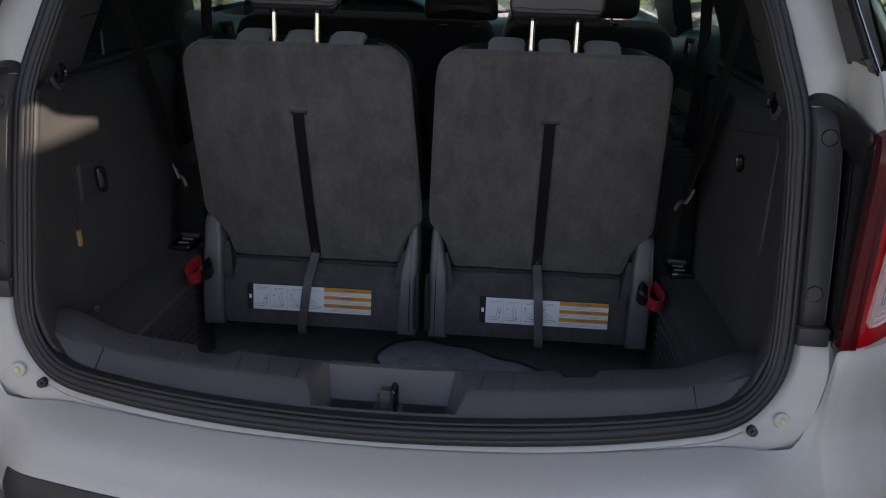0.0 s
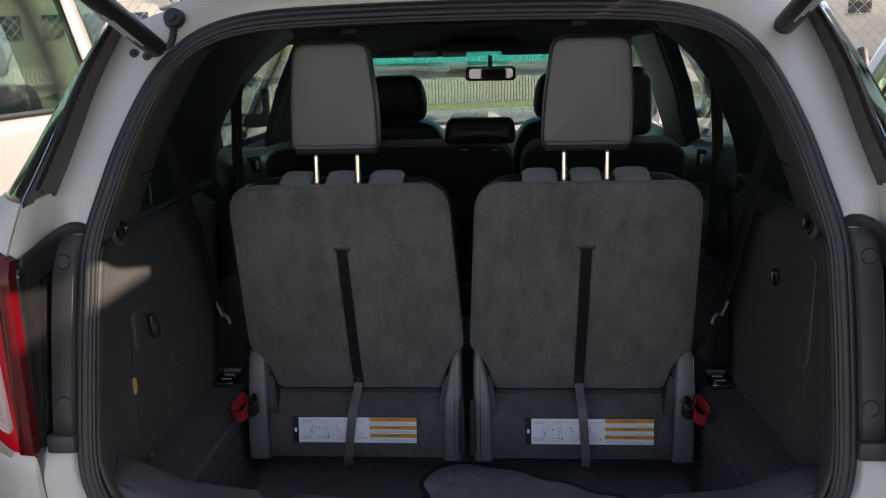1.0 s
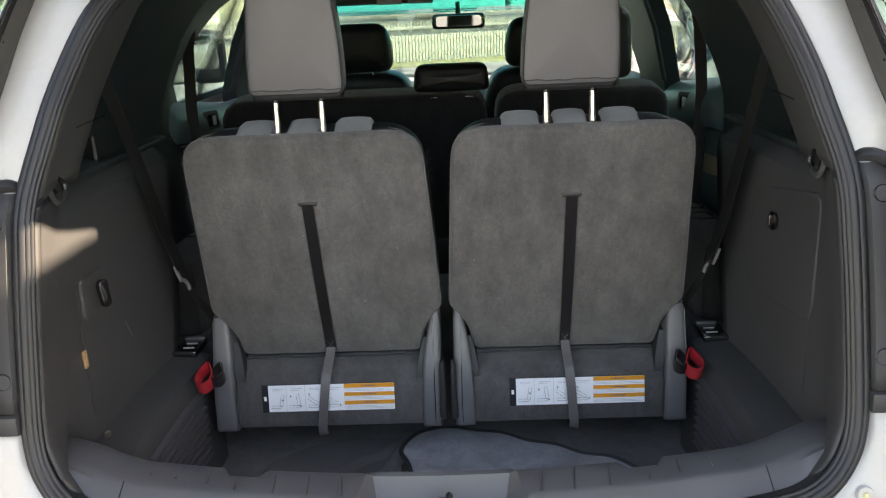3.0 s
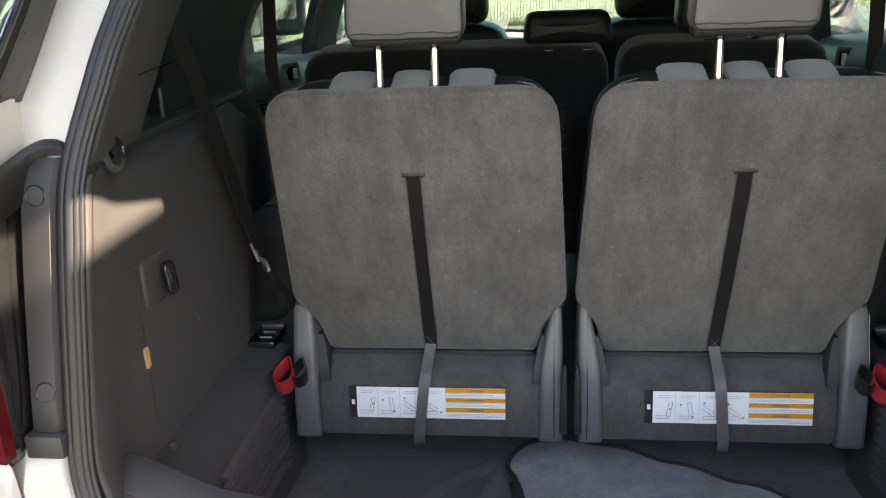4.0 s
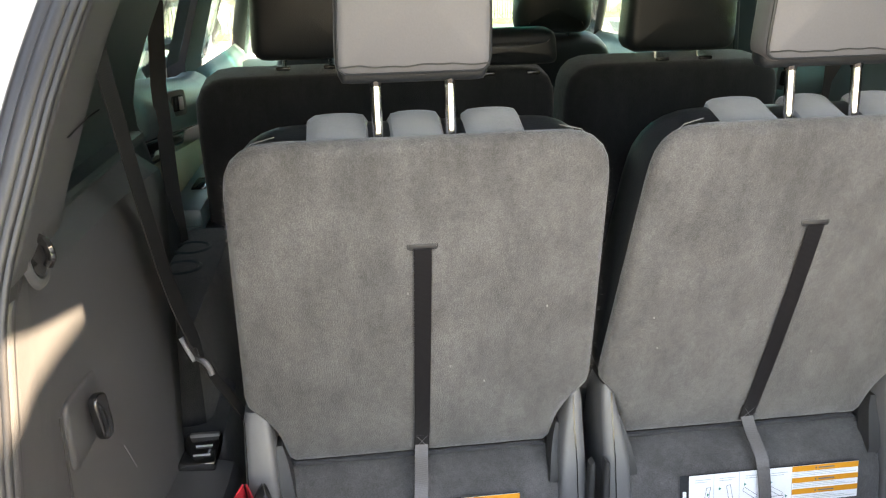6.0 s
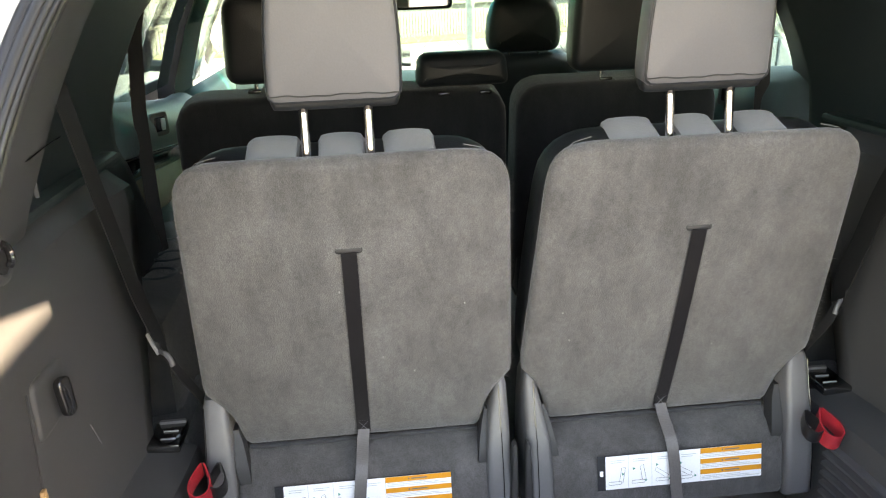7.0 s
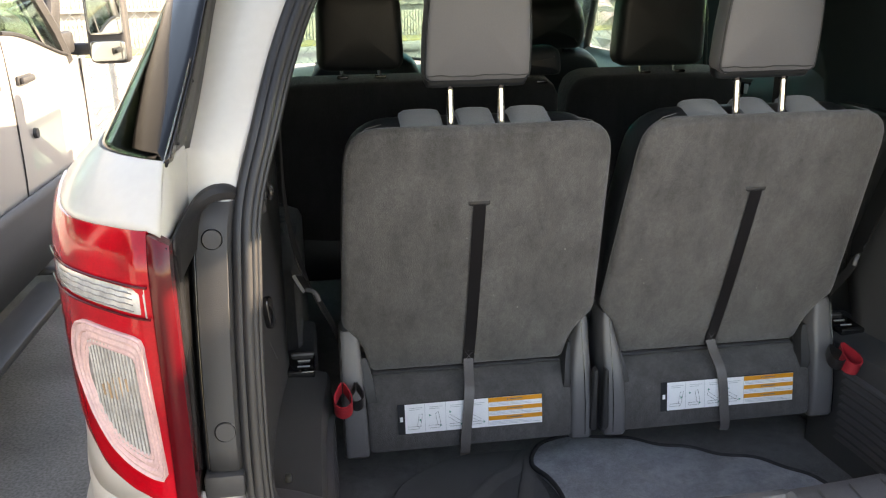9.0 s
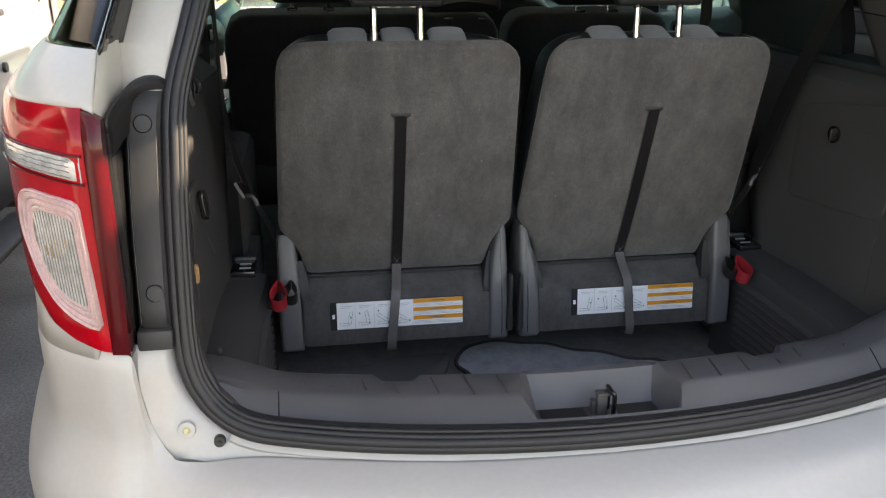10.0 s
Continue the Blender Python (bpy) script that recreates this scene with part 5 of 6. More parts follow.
# ---------- cabin ahead of the bay ----------
def second_row():
    for x0, x1, name in ((-0.668, 0.128, "wide"), (0.142, 0.655, "narrow")):
        cx, hw = (x0 + x1) / 2, (x1 - x0) / 2
        seat = thing("second_row_seat", "black second-row seat back of the " + name + " section with head restraint", "car seat", "second-row seats")
        m = pose(cx, 1.40, 0.72) @ pose(0, 0, 0, 8)
        bm = bmesh.new()
        pillow(bm, rounded([(-hw, 0, 0.03), (hw, 0, 0.03), (hw - 0.005, 0.582, 0.075), (-hw + 0.005, 0.582, 0.075)], 6), 0.12, 0.018, 0.012, m, 80, 0.01)
        part("seat_back", bm, SEATBACK, seat, "black carpeted seat back")
        bm = bmesh.new()
        rbox(bm, cx, 1.62, 0.80, 2 * hw, 0.50, 0.16, 0.04)
        part("seat_cushion", bm, BLACKLEATHER, seat)
        q = -1 if name == "wide" else 1
        bm = bmesh.new()
        rbox(bm, q * 0.655, 1.43, 0.80, 0.06, 0.20, 0.34, 0.028)
        part("side_bolster", bm, BLACKLEATHER, seat, "black leather side bolster")
        heads = [(-0.420, 0.117, 1.325, 0.205), (0.020, 0.113, 1.298, 0.077)] if name == "wide" else [(0.414, 0.130, 1.316, 0.205)]
        for hx, w, zb, h in heads:
            bm = bmesh.new()
            r = 0.035 if h > 0.1 else 0.02
            pillow(bm, rounded([(-w, 0, r), (w, 0, r), (w * 0.93, h, r * 1.3), (-w * 0.93, h, r * 1.3)], 6), 0.09, 0.025, 0.006, pose(hx, 1.335, zb) @ pose(0, 0, 0, 4), 56, 0.01)
            part("head_restraint", bm, BLACKLEATHER, seat, "black leather head restraint")
            for q in (-0.05, 0.05):
                bm = bmesh.new()
                tube(bm, [(hx + q, 1.37, zb - 0.04), (hx + q, 1.37, zb + 0.02)], 0.005, 8)
                part("post", bm, CHROME, seat)
            for q in (-0.05, 0.05):
                box("post_guide", (hx + q, 1.325, zb - 0.012), (0.03, 0.012, 0.008), GLOSS, seat, 0.003)


second_row()

for s in (1, -1):
    seat = thing("front_seat", "black leather front seat with rounded head restraint", "car seat", "front seats")
    bm = bmesh.new()
    pillow(bm, rounded([(-0.23, 0, 0.05), (0.23, 0, 0.05), (0.25, 0.30, 0.1), (0.19, 0.60, 0.09), (-0.19, 0.60, 0.09), (-0.25, 0.30, 0.1)], 6), 0.13, 0.04, 0.02, pose(s * 0.354, 2.36, 0.70) @ pose(0, 0, 0, 12), 70, 0.02)
    part("seat_back", bm, BLACKLEATHER, seat)
    bm = bmesh.new()
    pillow(bm, rounded([(-0.128, 0, 0.06), (0.128, 0, 0.06), (0.134, 0.09, 0.06), (0.108, 0.190, 0.075), (-0.108, 0.190, 0.075), (-0.134, 0.09, 0.06)], 6), 0.11, 0.045, 0.01, pose(s * 0.354, 2.235, 1.294) @ pose(0, 0, 0, 8), 56, 0.02)
    part("head_restraint", bm, BLACKLEATHER, seat)
    for q in (-0.05, 0.05):
        bm = bmesh.new()
        tube(bm, [(s * 0.354 + q, 2.27, 1.24), (s * 0.354 + q, 2.27, 1.32)], 0.006, 8)
        part("post", bm, CHROME, seat)
    bm = bmesh.new()
    rbox(bm, s * 0.37, 2.60, 0.78, 0.50, 0.50, 0.16, 0.05)
    part("seat_cushion", bm, BLACKLEATHER, seat)

# roof, headliner and pillars
def roof_row(y, dz, w):
    zc = 1.73 + 0.03 * math.sin(max(0, min(1, (y - 0.4) / 2.4)) * math.pi) - 0.10 * smoothstep((y - 2.1) / 0.7) + dz
    return [Vector((x, y, zc - 0.055 * (abs(x) / w) ** 3)) for x in np.linspace(-w, w, 15)]


sheet("roof", [roof_row(y, 0, np.interp(y, [0.40, 0.9, 2.7], [0.57, 0.62, 0.60])) for y in np.linspace(0.40, 2.62, 14)], WHITE, suv, 0.006, "white painted roof")
sheet("headliner", [roof_row(y, -0.065, np.interp(y, [0.44, 0.9, 2.7], [0.54, 0.60, 0.585])) for y in np.linspace(0.47, 2.56, 14)], HEADLINER, suv, 0.01, "dark fabric headliner")
bm = bmesh.new()
rbox(bm, 0, 1.02, 1.647, 0.78, 0.05, 0.016, 0.006)
part("roof_blind_edge", bm, PILLARGREY, suv, "grey roof blind edge")
bm = bmesh.new()
rbox(bm, 0.0, 2.42, 1.600, 0.34, 0.20, 0.04, 0.015)
part("roof_console", bm, TRIM, suv, "dark overhead console")
for x, z in ((-0.245, 1.628), (0.250, 1.632)):
    bm = bmesh.new()
    rbox(bm, x, 0.62, z, 0.030, 0.020, 0.012, 0.003)
    part("roof_clip", bm, HINGE, suv, "small grey roof clip")
for s in (1, -1):
    # pillars and door frames along the flank
    def pillar(name, ya, yb, yc, yd, mat, deep=0.05, wide=0.0):
        bm = bmesh.new()
        rings = []
        for z, a, b, x in ((1.05, ya + 0.02, yb, 0.792), (1.27, ya, yb, 0.775), (1.45, ya + (yc - ya) * 0.5, yb + (yd - yb) * 0.5, 0.715), (1.63, yc, yd, 0.625)):
            x += wide
            rings.append([Vector((s * xx, yy, z)) for xx, yy in ((x - deep, a + 0.01), (x, a), (x, b), (x - deep, b - 0.01))])
        loft(bm, rings)
        return part(name, bm, mat, suv)
    bm = bmesh.new()
    rings = []
    for z, x in ((0.80, 0.690), (0.95, 0.700), (1.03, 0.703), (1.09, 0.703), (1.175, 0.702), (1.25, 0.70), (1.30, 0.695), (1.345, 0.682), (1.40, 0.660), (1.485, 0.619), (1.546, 0.575), (1.593, 0.525), (1.65, 0.46)):
        edge = 1.0 if s > 0 else float(np.interp(z, [0.95, 1.09, 1.175, 1.25, 1.32], [1.27, 1.165, 1.08, 0.995, 0.955]))
        if s > 0:
            front = ((0.004, edge, 0.001), (0.03, edge + 0.05, 0.008), (0.06, 1.17, 0.012), (0.08, 1.17, 0.012))
        else:
            far = max(edge + 0.12, float(np.interp(z, [1.20, 1.30, 1.345, 1.40, 1.485, 1.546, 1.593, 1.65], [1.39, 1.36, 1.31, 1.315, 1.415, 1.475, 1.545, 1.62])))
            front = ((0.004, edge, 0.001), (0.052, (edge + far) / 2, 0.008), (0.100, far, 0.012), (0.125, far, 0.012))
        rings.append([Vector((s * (x + a), y, z + c)) for a, y, c in ((0.004, 0.56, 0.0), (0.0, 0.60, 0.0), (0.0, edge - 0.02, 0.0), *front, (0.06, 0.60, 0.012))])
    loft(bm, rings)
    part("c_pillar", bm, PILLARDARK, suv, "dark curved pillar trim")
    if s > 0:
        pillar("b_pillar", 1.71, 2.12, 1.50, 2.10, PILLARDARK, 0.05)
        bm = bmesh.new()
        tube(bm, [Vector((s * x, y, z)) for x, y, z in ((0.722, 1.71, 1.28), (0.662, 1.605, 1.45), (0.572, 1.50, 1.625))], 0.008, 8)
        part("pillar_edge", bm, PILLARGREY, suv, "pale edge of the door frame")
    else:
        pillar("b_pillar", 1.98, 2.30, 1.95, 2.25, SEATBACK, 0.05, 0.065)
    bm = bmesh.new()
    tube(bm, [Vector((s * 0.78, 3.22, 1.20)), Vector((s * 0.72, 2.95, 1.36)), Vector((s * 0.63, 2.60, 1.58))], 0.035, 10)
    part("a_pillar", bm, PILLARGREY, suv, "grey windscreen pillar")
    bm = bmesh.new()
    tube(bm, [Vector((s * 0.60, y, z)) for y, z in ((0.55, 1.625), (1.2, 1.655), (2.0, 1.655), (2.6, 1.59))], 0.04, 10)
    part("roof_rail", bm, HEADLINER, suv, "dark roof side rail")
    # door windows
    rows = [[Vector((s * x, y, z)) for y in (1.04, 1.5, 1.95)] for x, z in ((0.800, 1.28), (0.745, 1.45), (0.655, 1.62))]
    sheet("rear_door_window", rows, WINDOW, suv, 0.004)
    rows = [[Vector((s * x, y, z)) for y in (2.0, 2.5, 3.1)] for x, z in ((0.800, 1.25), (0.745, 1.42), (0.655, 1.60))]
    sheet("front_door_window", rows, WINDOW, suv, 0.004)
    # doors: inner trim with pull cup, outer white skin
    fall = lambda y: -0.11 * (min(max(y, 1.1), 1.85) - 1.45)
    rows = []
    for z, x in ((0.60, 0.74), (0.85, 0.750), (0.98, 0.752), (1.10, 0.756), (1.155, 0.752), (1.166, 0.740), (1.172, 0.722), (1.19, 0.716), (1.225, 0.718), (1.255, 0.730), (1.275, 0.748), (1.288, 0.772), (1.290, 0.80)):
        rows.append([Vector((s * x, y, z + fall(y) * smoothstep((z - 0.85) / 0.2))) for y in (1.0, 1.15, 1.3, 1.45, 1.6, 1.75, 1.88, 2.03)])
    dr = sheet("rear_door_trim", rows, DOORTRIM, suv, 0.01, "blue-grey moulded door trim")
    sheet("pull_recess", [[Vector((s * x, y, z + fall(y))) for y in (1.08, 1.3, 1.6, 1.85)] for z, x in ((1.118, 0.7505), (1.166, 0.7465))], GLOSS, dr, 0.003, "dark recess under the pull")
    sheet("beige_panel", [[Vector((s * x, y, z + fall(y) * 0.8)) for y in (1.10, 1.3, 1.6, 1.84)] for z, x in ((1.02, 0.7465), (1.07, 0.7475), (1.114, 0.7500))], BEIGE, dr, 0.003, "beige cloth door insert")
    bm = bmesh.new()
    rbox(bm, s * 0.715, 1.58, 0.992, 0.085, 0.50, 0.050, 0.018)
    arm = part("armrest", bm, DOORTRIM, dr, "blue-grey armrest")
    bm = bmesh.new()
    rbox(bm, s * 0.708, 1.56, 1.018, 0.034, 0.11, 0.008, 0.003)
    part("window_switch", bm, GLOSS, arm, "black window switch")
    rows = [[Vector((s * x, y, z)) for y in (2.02, 2.4, 2.8, 3.15)] for z, x in ((0.60, 0.74), (0.9, 0.745), (1.05, 0.715), (1.12, 0.72), (1.20, 0.745), (1.245, 0.775))]
    sheet("front_door_trim", rows, DOORTRIM, suv, 0.01, "blue-grey moulded door trim")
    bm = bmesh.new()
    m = pose(s * 0.712, 1.405, 1.238, 0, 0, -s * 66) @ Matrix.Scale(0.72, 4)
    pillow(bm, rounded([(-0.052, -0.040, 0.014), (0.052, -0.040, 0.014), (0.045, 0.040, 0.014), (-0.045, 0.040, 0.014)], 4), 0.012, 0.004, 0.0, m, 36)
    hb = part("handle_bezel", bm, EDGESTRIP, dr, "grey door-handle bezel")
    bm = bmesh.new()
    pillow(bm, rounded([(-0.031, -0.024, 0.008), (0.031, -0.024, 0.008), (0.027, 0.024, 0.008), (-0.027, 0.024, 0.008)], 4), 0.010, 0.003, 0.0, m @ Matrix.Translation((0, -0.004, 0)), 32)
    part("handle_cup", bm, GLOSS, hb)
    bm = bmesh.new()
    rbox(bm, 0.0, -0.006, 0.0, 0.020, 0.006, 0.040, 0.003, m @ Matrix.Translation((0.006, -0.004, 0)))
    part("door_handle", bm, SATIN, hb, "bright inner door handle")
    bm = bmesh.new()
    tube(bm, [Vector((s * 0.7205, y, 1.172 + fall(y))) for y in np.linspace(1.1, 1.85, 8)], 0.0028, 6)
    part("trim_line", bm, CHROME, dr, "thin bright trim line")
    # lower flank outside the cabin
    rows = [[Vector((s * x, y, z)) for y in (1.05, 1.6, 2.4, 3.2)] for z, x in ((0.30, 0.93), (0.55, 0.96), (0.9, 0.965), (1.15, 0.94), (1.285, 0.85))]
    sheet("door_skin", rows, WHITE, suv, 0.006, "white painted doors")
    rows = [[Vector((s * x, y, z)) for y in (3.15, 3.6, 4.1, 4.32)] for z, x in ((0.30, 0.92), (0.6, 0.95), (0.9, 0.94), (1.03, 0.86))]
    sheet("front_wing", rows, WHITE, suv, 0.006, "white painted front wing")
    # door mirror
    bm = bmesh.new()
    pillow(bm, rounded([(-0.075, -0.115, 0.04), (0.075, -0.115, 0.04), (0.075, 0.115, 0.05), (-0.070, 0.115, 0.05)], 5), 0.09, 0.03, 0.0, pose(s * 1.065, 2.56, 1.375), 40)
    dm = part("door_mirror", bm, PLASTIC, suv, "black-backed door mirror")
    bm = bmesh.new()
    pillow(bm, rounded([(-0.060, -0.055, 0.03), (0.060, -0.055, 0.03), (0.060, 0.098, 0.03), (-0.055, 0.098, 0.03)], 5), 0.01, 0.003, 0.0, pose(s * 1.065, 2.554, 1.375), 36)
    part("mirror_face", bm, MIRROR, dm)
    bm = bmesh.new()
    tube(bm, [(s * 0.82, 2.62, 1.27), (s * 1.01, 2.60, 1.29)], 0.022, 8)
    part("mirror_arm", bm, PLASTIC, dm)
    # second-row belt over the C pillar
    b2 = thing("seat_belt", "black second-row seat belt running down the pillar", "seat belt", "second-row seat belts")
    bm = bmesh.new()
    ribbon(bm, [(s * 0.655, 1.16, 1.56), (s * 0.690, 1.20, 1.46), (s * 0.708, 1.22, 1.30), (s * 0.708, 1.22, 1.10), (s * 0.700, 1.21, 0.95)], 0.031, 0.0016, Vector((-s * 0.55, -1, 0)))
    part("webbing", bm, BELT, b2)
    box("belt_guide", (s * 0.650, 1.155, 1.565), (0.016, 0.03, 0.035), PLASTIC, b2, 0.006, "black belt guide")

rows = [[Vector((x, 2.62 + f * 0.62 + 0.12 * (abs(x) / 0.75) ** 2 * -1, 1.585 - 0.385 * f)) for x in np.linspace(-(0.62 + 0.13 * f), 0.62 + 0.13 * f, 9)] for f in (0.160, 0.4, 0.7, 1.0)]
sheet("windshield", rows, CLEAR, suv, 0.005, "clear windscreen")
rows = [[Vector((x, 2.62 + f * 0.62 + 0.12 * (abs(x) / 0.75) ** 2 * -1, 1.585 - 0.385 * f)) for x in np.linspace(-(0.62 + 0.13 * f), 0.62 + 0.13 * f, 9)] for f in (-0.03, 0.08, 0.158)]
sheet("shade_band", rows, TEAL, suv, 0.005, "teal tinted windscreen band")
for x in (-0.245, -0.115):
    bm = bmesh.new()
    rbox(bm, x, 2.505, 1.573, 0.105, 0.003, 0.026, 0.001, None)
    part("visor_label", bm, PAPER, suv, "white label on the sun visor")
for s in (1, -1):
    bm = bmesh.new()
    rbox(bm, s * 0.30, 2.53, 1.590, 0.42, 0.03, 0.055, 0.010)
    part("sun_visor", bm, HEADLINER, suv, "dark folded sun visor")
bm = bmesh.new()
pillow(bm, rounded([(-0.118, -0.032, 0.02), (0.118, -0.032, 0.02), (0.118, 0.034, 0.02), (-0.118, 0.034, 0.02)], 5), 0.035, 0.008, 0.0, pose(0.040, 2.70, 1.478, 0, 0, -4), 48)
rv = part("rear_mirror", bm, GLOSS, suv, "black rear-view mirror")
bm = bmesh.new()
pillow(bm, rounded([(-0.108, -0.024, 0.015), (0.108, -0.024, 0.015), (0.108, 0.026, 0.015), (-0.108, 0.026, 0.015)], 5), 0.006, 0.002, 0.0, pose(0.040, 2.70, 1.478, 0, 0, -4) @ Matrix.Translation((0, -0.003, 0)), 48)
part("mirror_face", bm, MIRROR, rv)
bm = bmesh.new()
tube(bm, [(0.040, 2.73, 1.50), (0.040, 2.74, 1.56)], 0.012, 8)
part("mirror_stem", bm, GLOSS, rv)

# dashboard, steering wheel, bonnet
bm = bmesh.new()
rows = []
for x in np.linspace(-0.74, 0.74, 13):
    hump = 0.03 * math.exp(-((x + 0.37) / 0.2) ** 2)
    rows.append([Vector((x, y, z + hump)) for y, z in ((2.82, 0.70), (2.80, 0.95), (2.82, 1.10), (2.86, 1.155), (2.95, 1.18), (3.10, 1.175), (3.28, 1.165), (3.30, 0.70))])
loft(bm, rows)
dash = part("dashboard", bm, DASH, suv, "grey moulded dashboard")
for x in (-0.12, 0.12, 0.62, -0.62):
    bm = bmesh.new()
    for k in range(5):
        rbox(bm, x, 2.815, 1.05 + 0.016 * k, 0.10, 0.012, 0.005, 0.001)
    part("air_vent", bm, GLOSS, dash)
bm = bmesh.new()
m = pose(-0.37, 2.66, 1.09, 65)
tube(bm, [m @ Vector((0.19 * math.cos(a), 0.19 * math.sin(a), 0)) for a in np.linspace(0, 2 * math.pi, 32, endpoint=False)], 0.015, 8, True, m.to_3x3() @ Vector((0, 0, 1)))
for a in (0, 180, 270):
    tube(bm, [m @ Vector((0, 0, -0.02)), m @ Vector((0.18 * math.cos(radians(a)), 0.18 * math.sin(radians(a)), 0))], 0.016, 8)
rbox(bm, 0, 0, -0.02, 0.16, 0.13, 0.05, 0.02, m)
part("steering_wheel", bm, BLACKLEATHER, suv, "black steering wheel")
for x0, x1 in ((-0.55, 0.02), (0.05, 0.55)):
    bm = bmesh.new()
    tube(bm, smooth_path([(x0, 3.27, 1.185), ((x0 + x1) / 2, 3.22, 1.212), (x1, 3.24, 1.190)], 5), 0.008, 6)
    part("wiper", bm, PLASTIC, suv, "black windscreen wiper")
sheet("bonnet", [[Vector((x, y, z - 0.06 * (abs(x) / 0.9) ** 2)) for x in np.linspace(-0.88, 0.88, 9)] for y, z in ((3.25, 1.13), (3.7, 1.10), (4.1, 1.04), (4.33, 0.93), (4.38, 0.6))], WHITE, suv, 0.006, "white painted bonnet")
for s in (1, -1):
    for y in (0.78, 3.62):
        bm = bmesh.new()
        ring = []
        for r, x in ((0.20, 0.78), (0.36, 0.76), (0.385, 0.78), (0.39, 0.84), (0.385, 0.92), (0.36, 0.94), (0.20, 0.93)):
            ring.append([Vector((s * x, y + r * math.cos(a), 0.39 + r * math.sin(a))) for a in np.linspace(0, 2 * math.pi, 32, endpoint=False)])
        loft(bm, ring)
        wheel = part("wheel", bm, RUBBER, suv, "black tyre on alloy rim")
        bm = bmesh.new()
        ring = [[Vector((s * x, y + r * math.cos(a), 0.39 + r * math.sin(a))) for a in np.linspace(0, 2 * math.pi, 24, endpoint=False)] for r, x in ((0.21, 0.90), (0.20, 0.932), (0.17, 0.925), (0.05, 0.93))]
        loft(bm, ring)
        part("rim", bm, STEEL, wheel)
bm = bmesh.new()
rbox(bm, 0, 2.1, 0.40, 1.5, 4.1, 0.16, 0.03)
part("underbody", bm, PLASTIC, suv, "black underbody")

# ---------- raised tailgate ----------
GATE = pose(0, 0.40, 1.722, 0, 0, 0) @ pose(0, 0, 0, -18)      # local -y runs from the hinge to the gate's lower end


def gate_half(d):
    return float(np.interp(d, [0, 0.06, 0.25, 0.45, 0.6, 0.85, 1.0, 1.06], [0.44, 0.50, 0.575, 0.63, 0.655, 0.655, 0.60, 0.54]))


def gate_row(d, z, inset_x=0.0, n=17):
    w = gate_half(d) - inset_x
    return [GATE @ Vector((x, -d, z + 0.055 * (1 - (x / w) ** 2) + 0.05 * math.sin(min(1, d / 1.06) * math.pi))) for x in np.linspace(-w, w, n)]


tailgate = sheet("tailgate", [gate_row(d, 0.035) for d in (0.0, 0.03, 0.1, 0.2, 0.3, 0.4, 0.5, 0.56, 0.62, 0.72, 0.82, 0.92, 1.0, 1.045, 1.06)], WHITE, suv, 0.006, "white raised tailgate with dark inner trim")
sheet("inner_trim", [gate_row(d, 0.0 - 0.012 * math.sin(min(1, d / 1.06) * math.pi), 0.03) for d in (0.02, 0.1, 0.2, 0.3, 0.4, 0.5, 0.6, 0.7, 0.8, 0.9, 0.98, 1.03, 1.045)], TRIM, tailgate, 0.008, "dark plastic tailgate lining")
sheet("gate_edge", [[a, a.lerp(b, 0.5), b] for a, b in zip(gate_row(1.06, 0.035), gate_row(1.045, 0.0, 0.03))], TRIM, tailgate, 0.004)
bm = bmesh.new()
rbox(bm, 0, -0.985, -0.005, 0.13, 0.10, 0.03, 0.015, GATE)
latch = part("gate_latch", bm, GLOSS, tailgate, "black tailgate latch")
for x in (-0.03, 0.03):
    bm = bmesh.new()
    bmesh.ops.create_cone(bm, cap_ends=True, segments=16, radius1=0.013, radius2=0.012, depth=0.008, matrix=GATE @ Matrix.Translation((x, -0.985, -0.022)))
    part("latch_bolt", bm, STEEL, latch, "dull metal bolt")
bm = bmesh.new()
rbox(bm, 0.50, -0.86, -0.01, 0.14, 0.05, 0.03, 0.012, GATE)
part("pull_handle", bm, TRIM, tailgate, "dark pull cup")
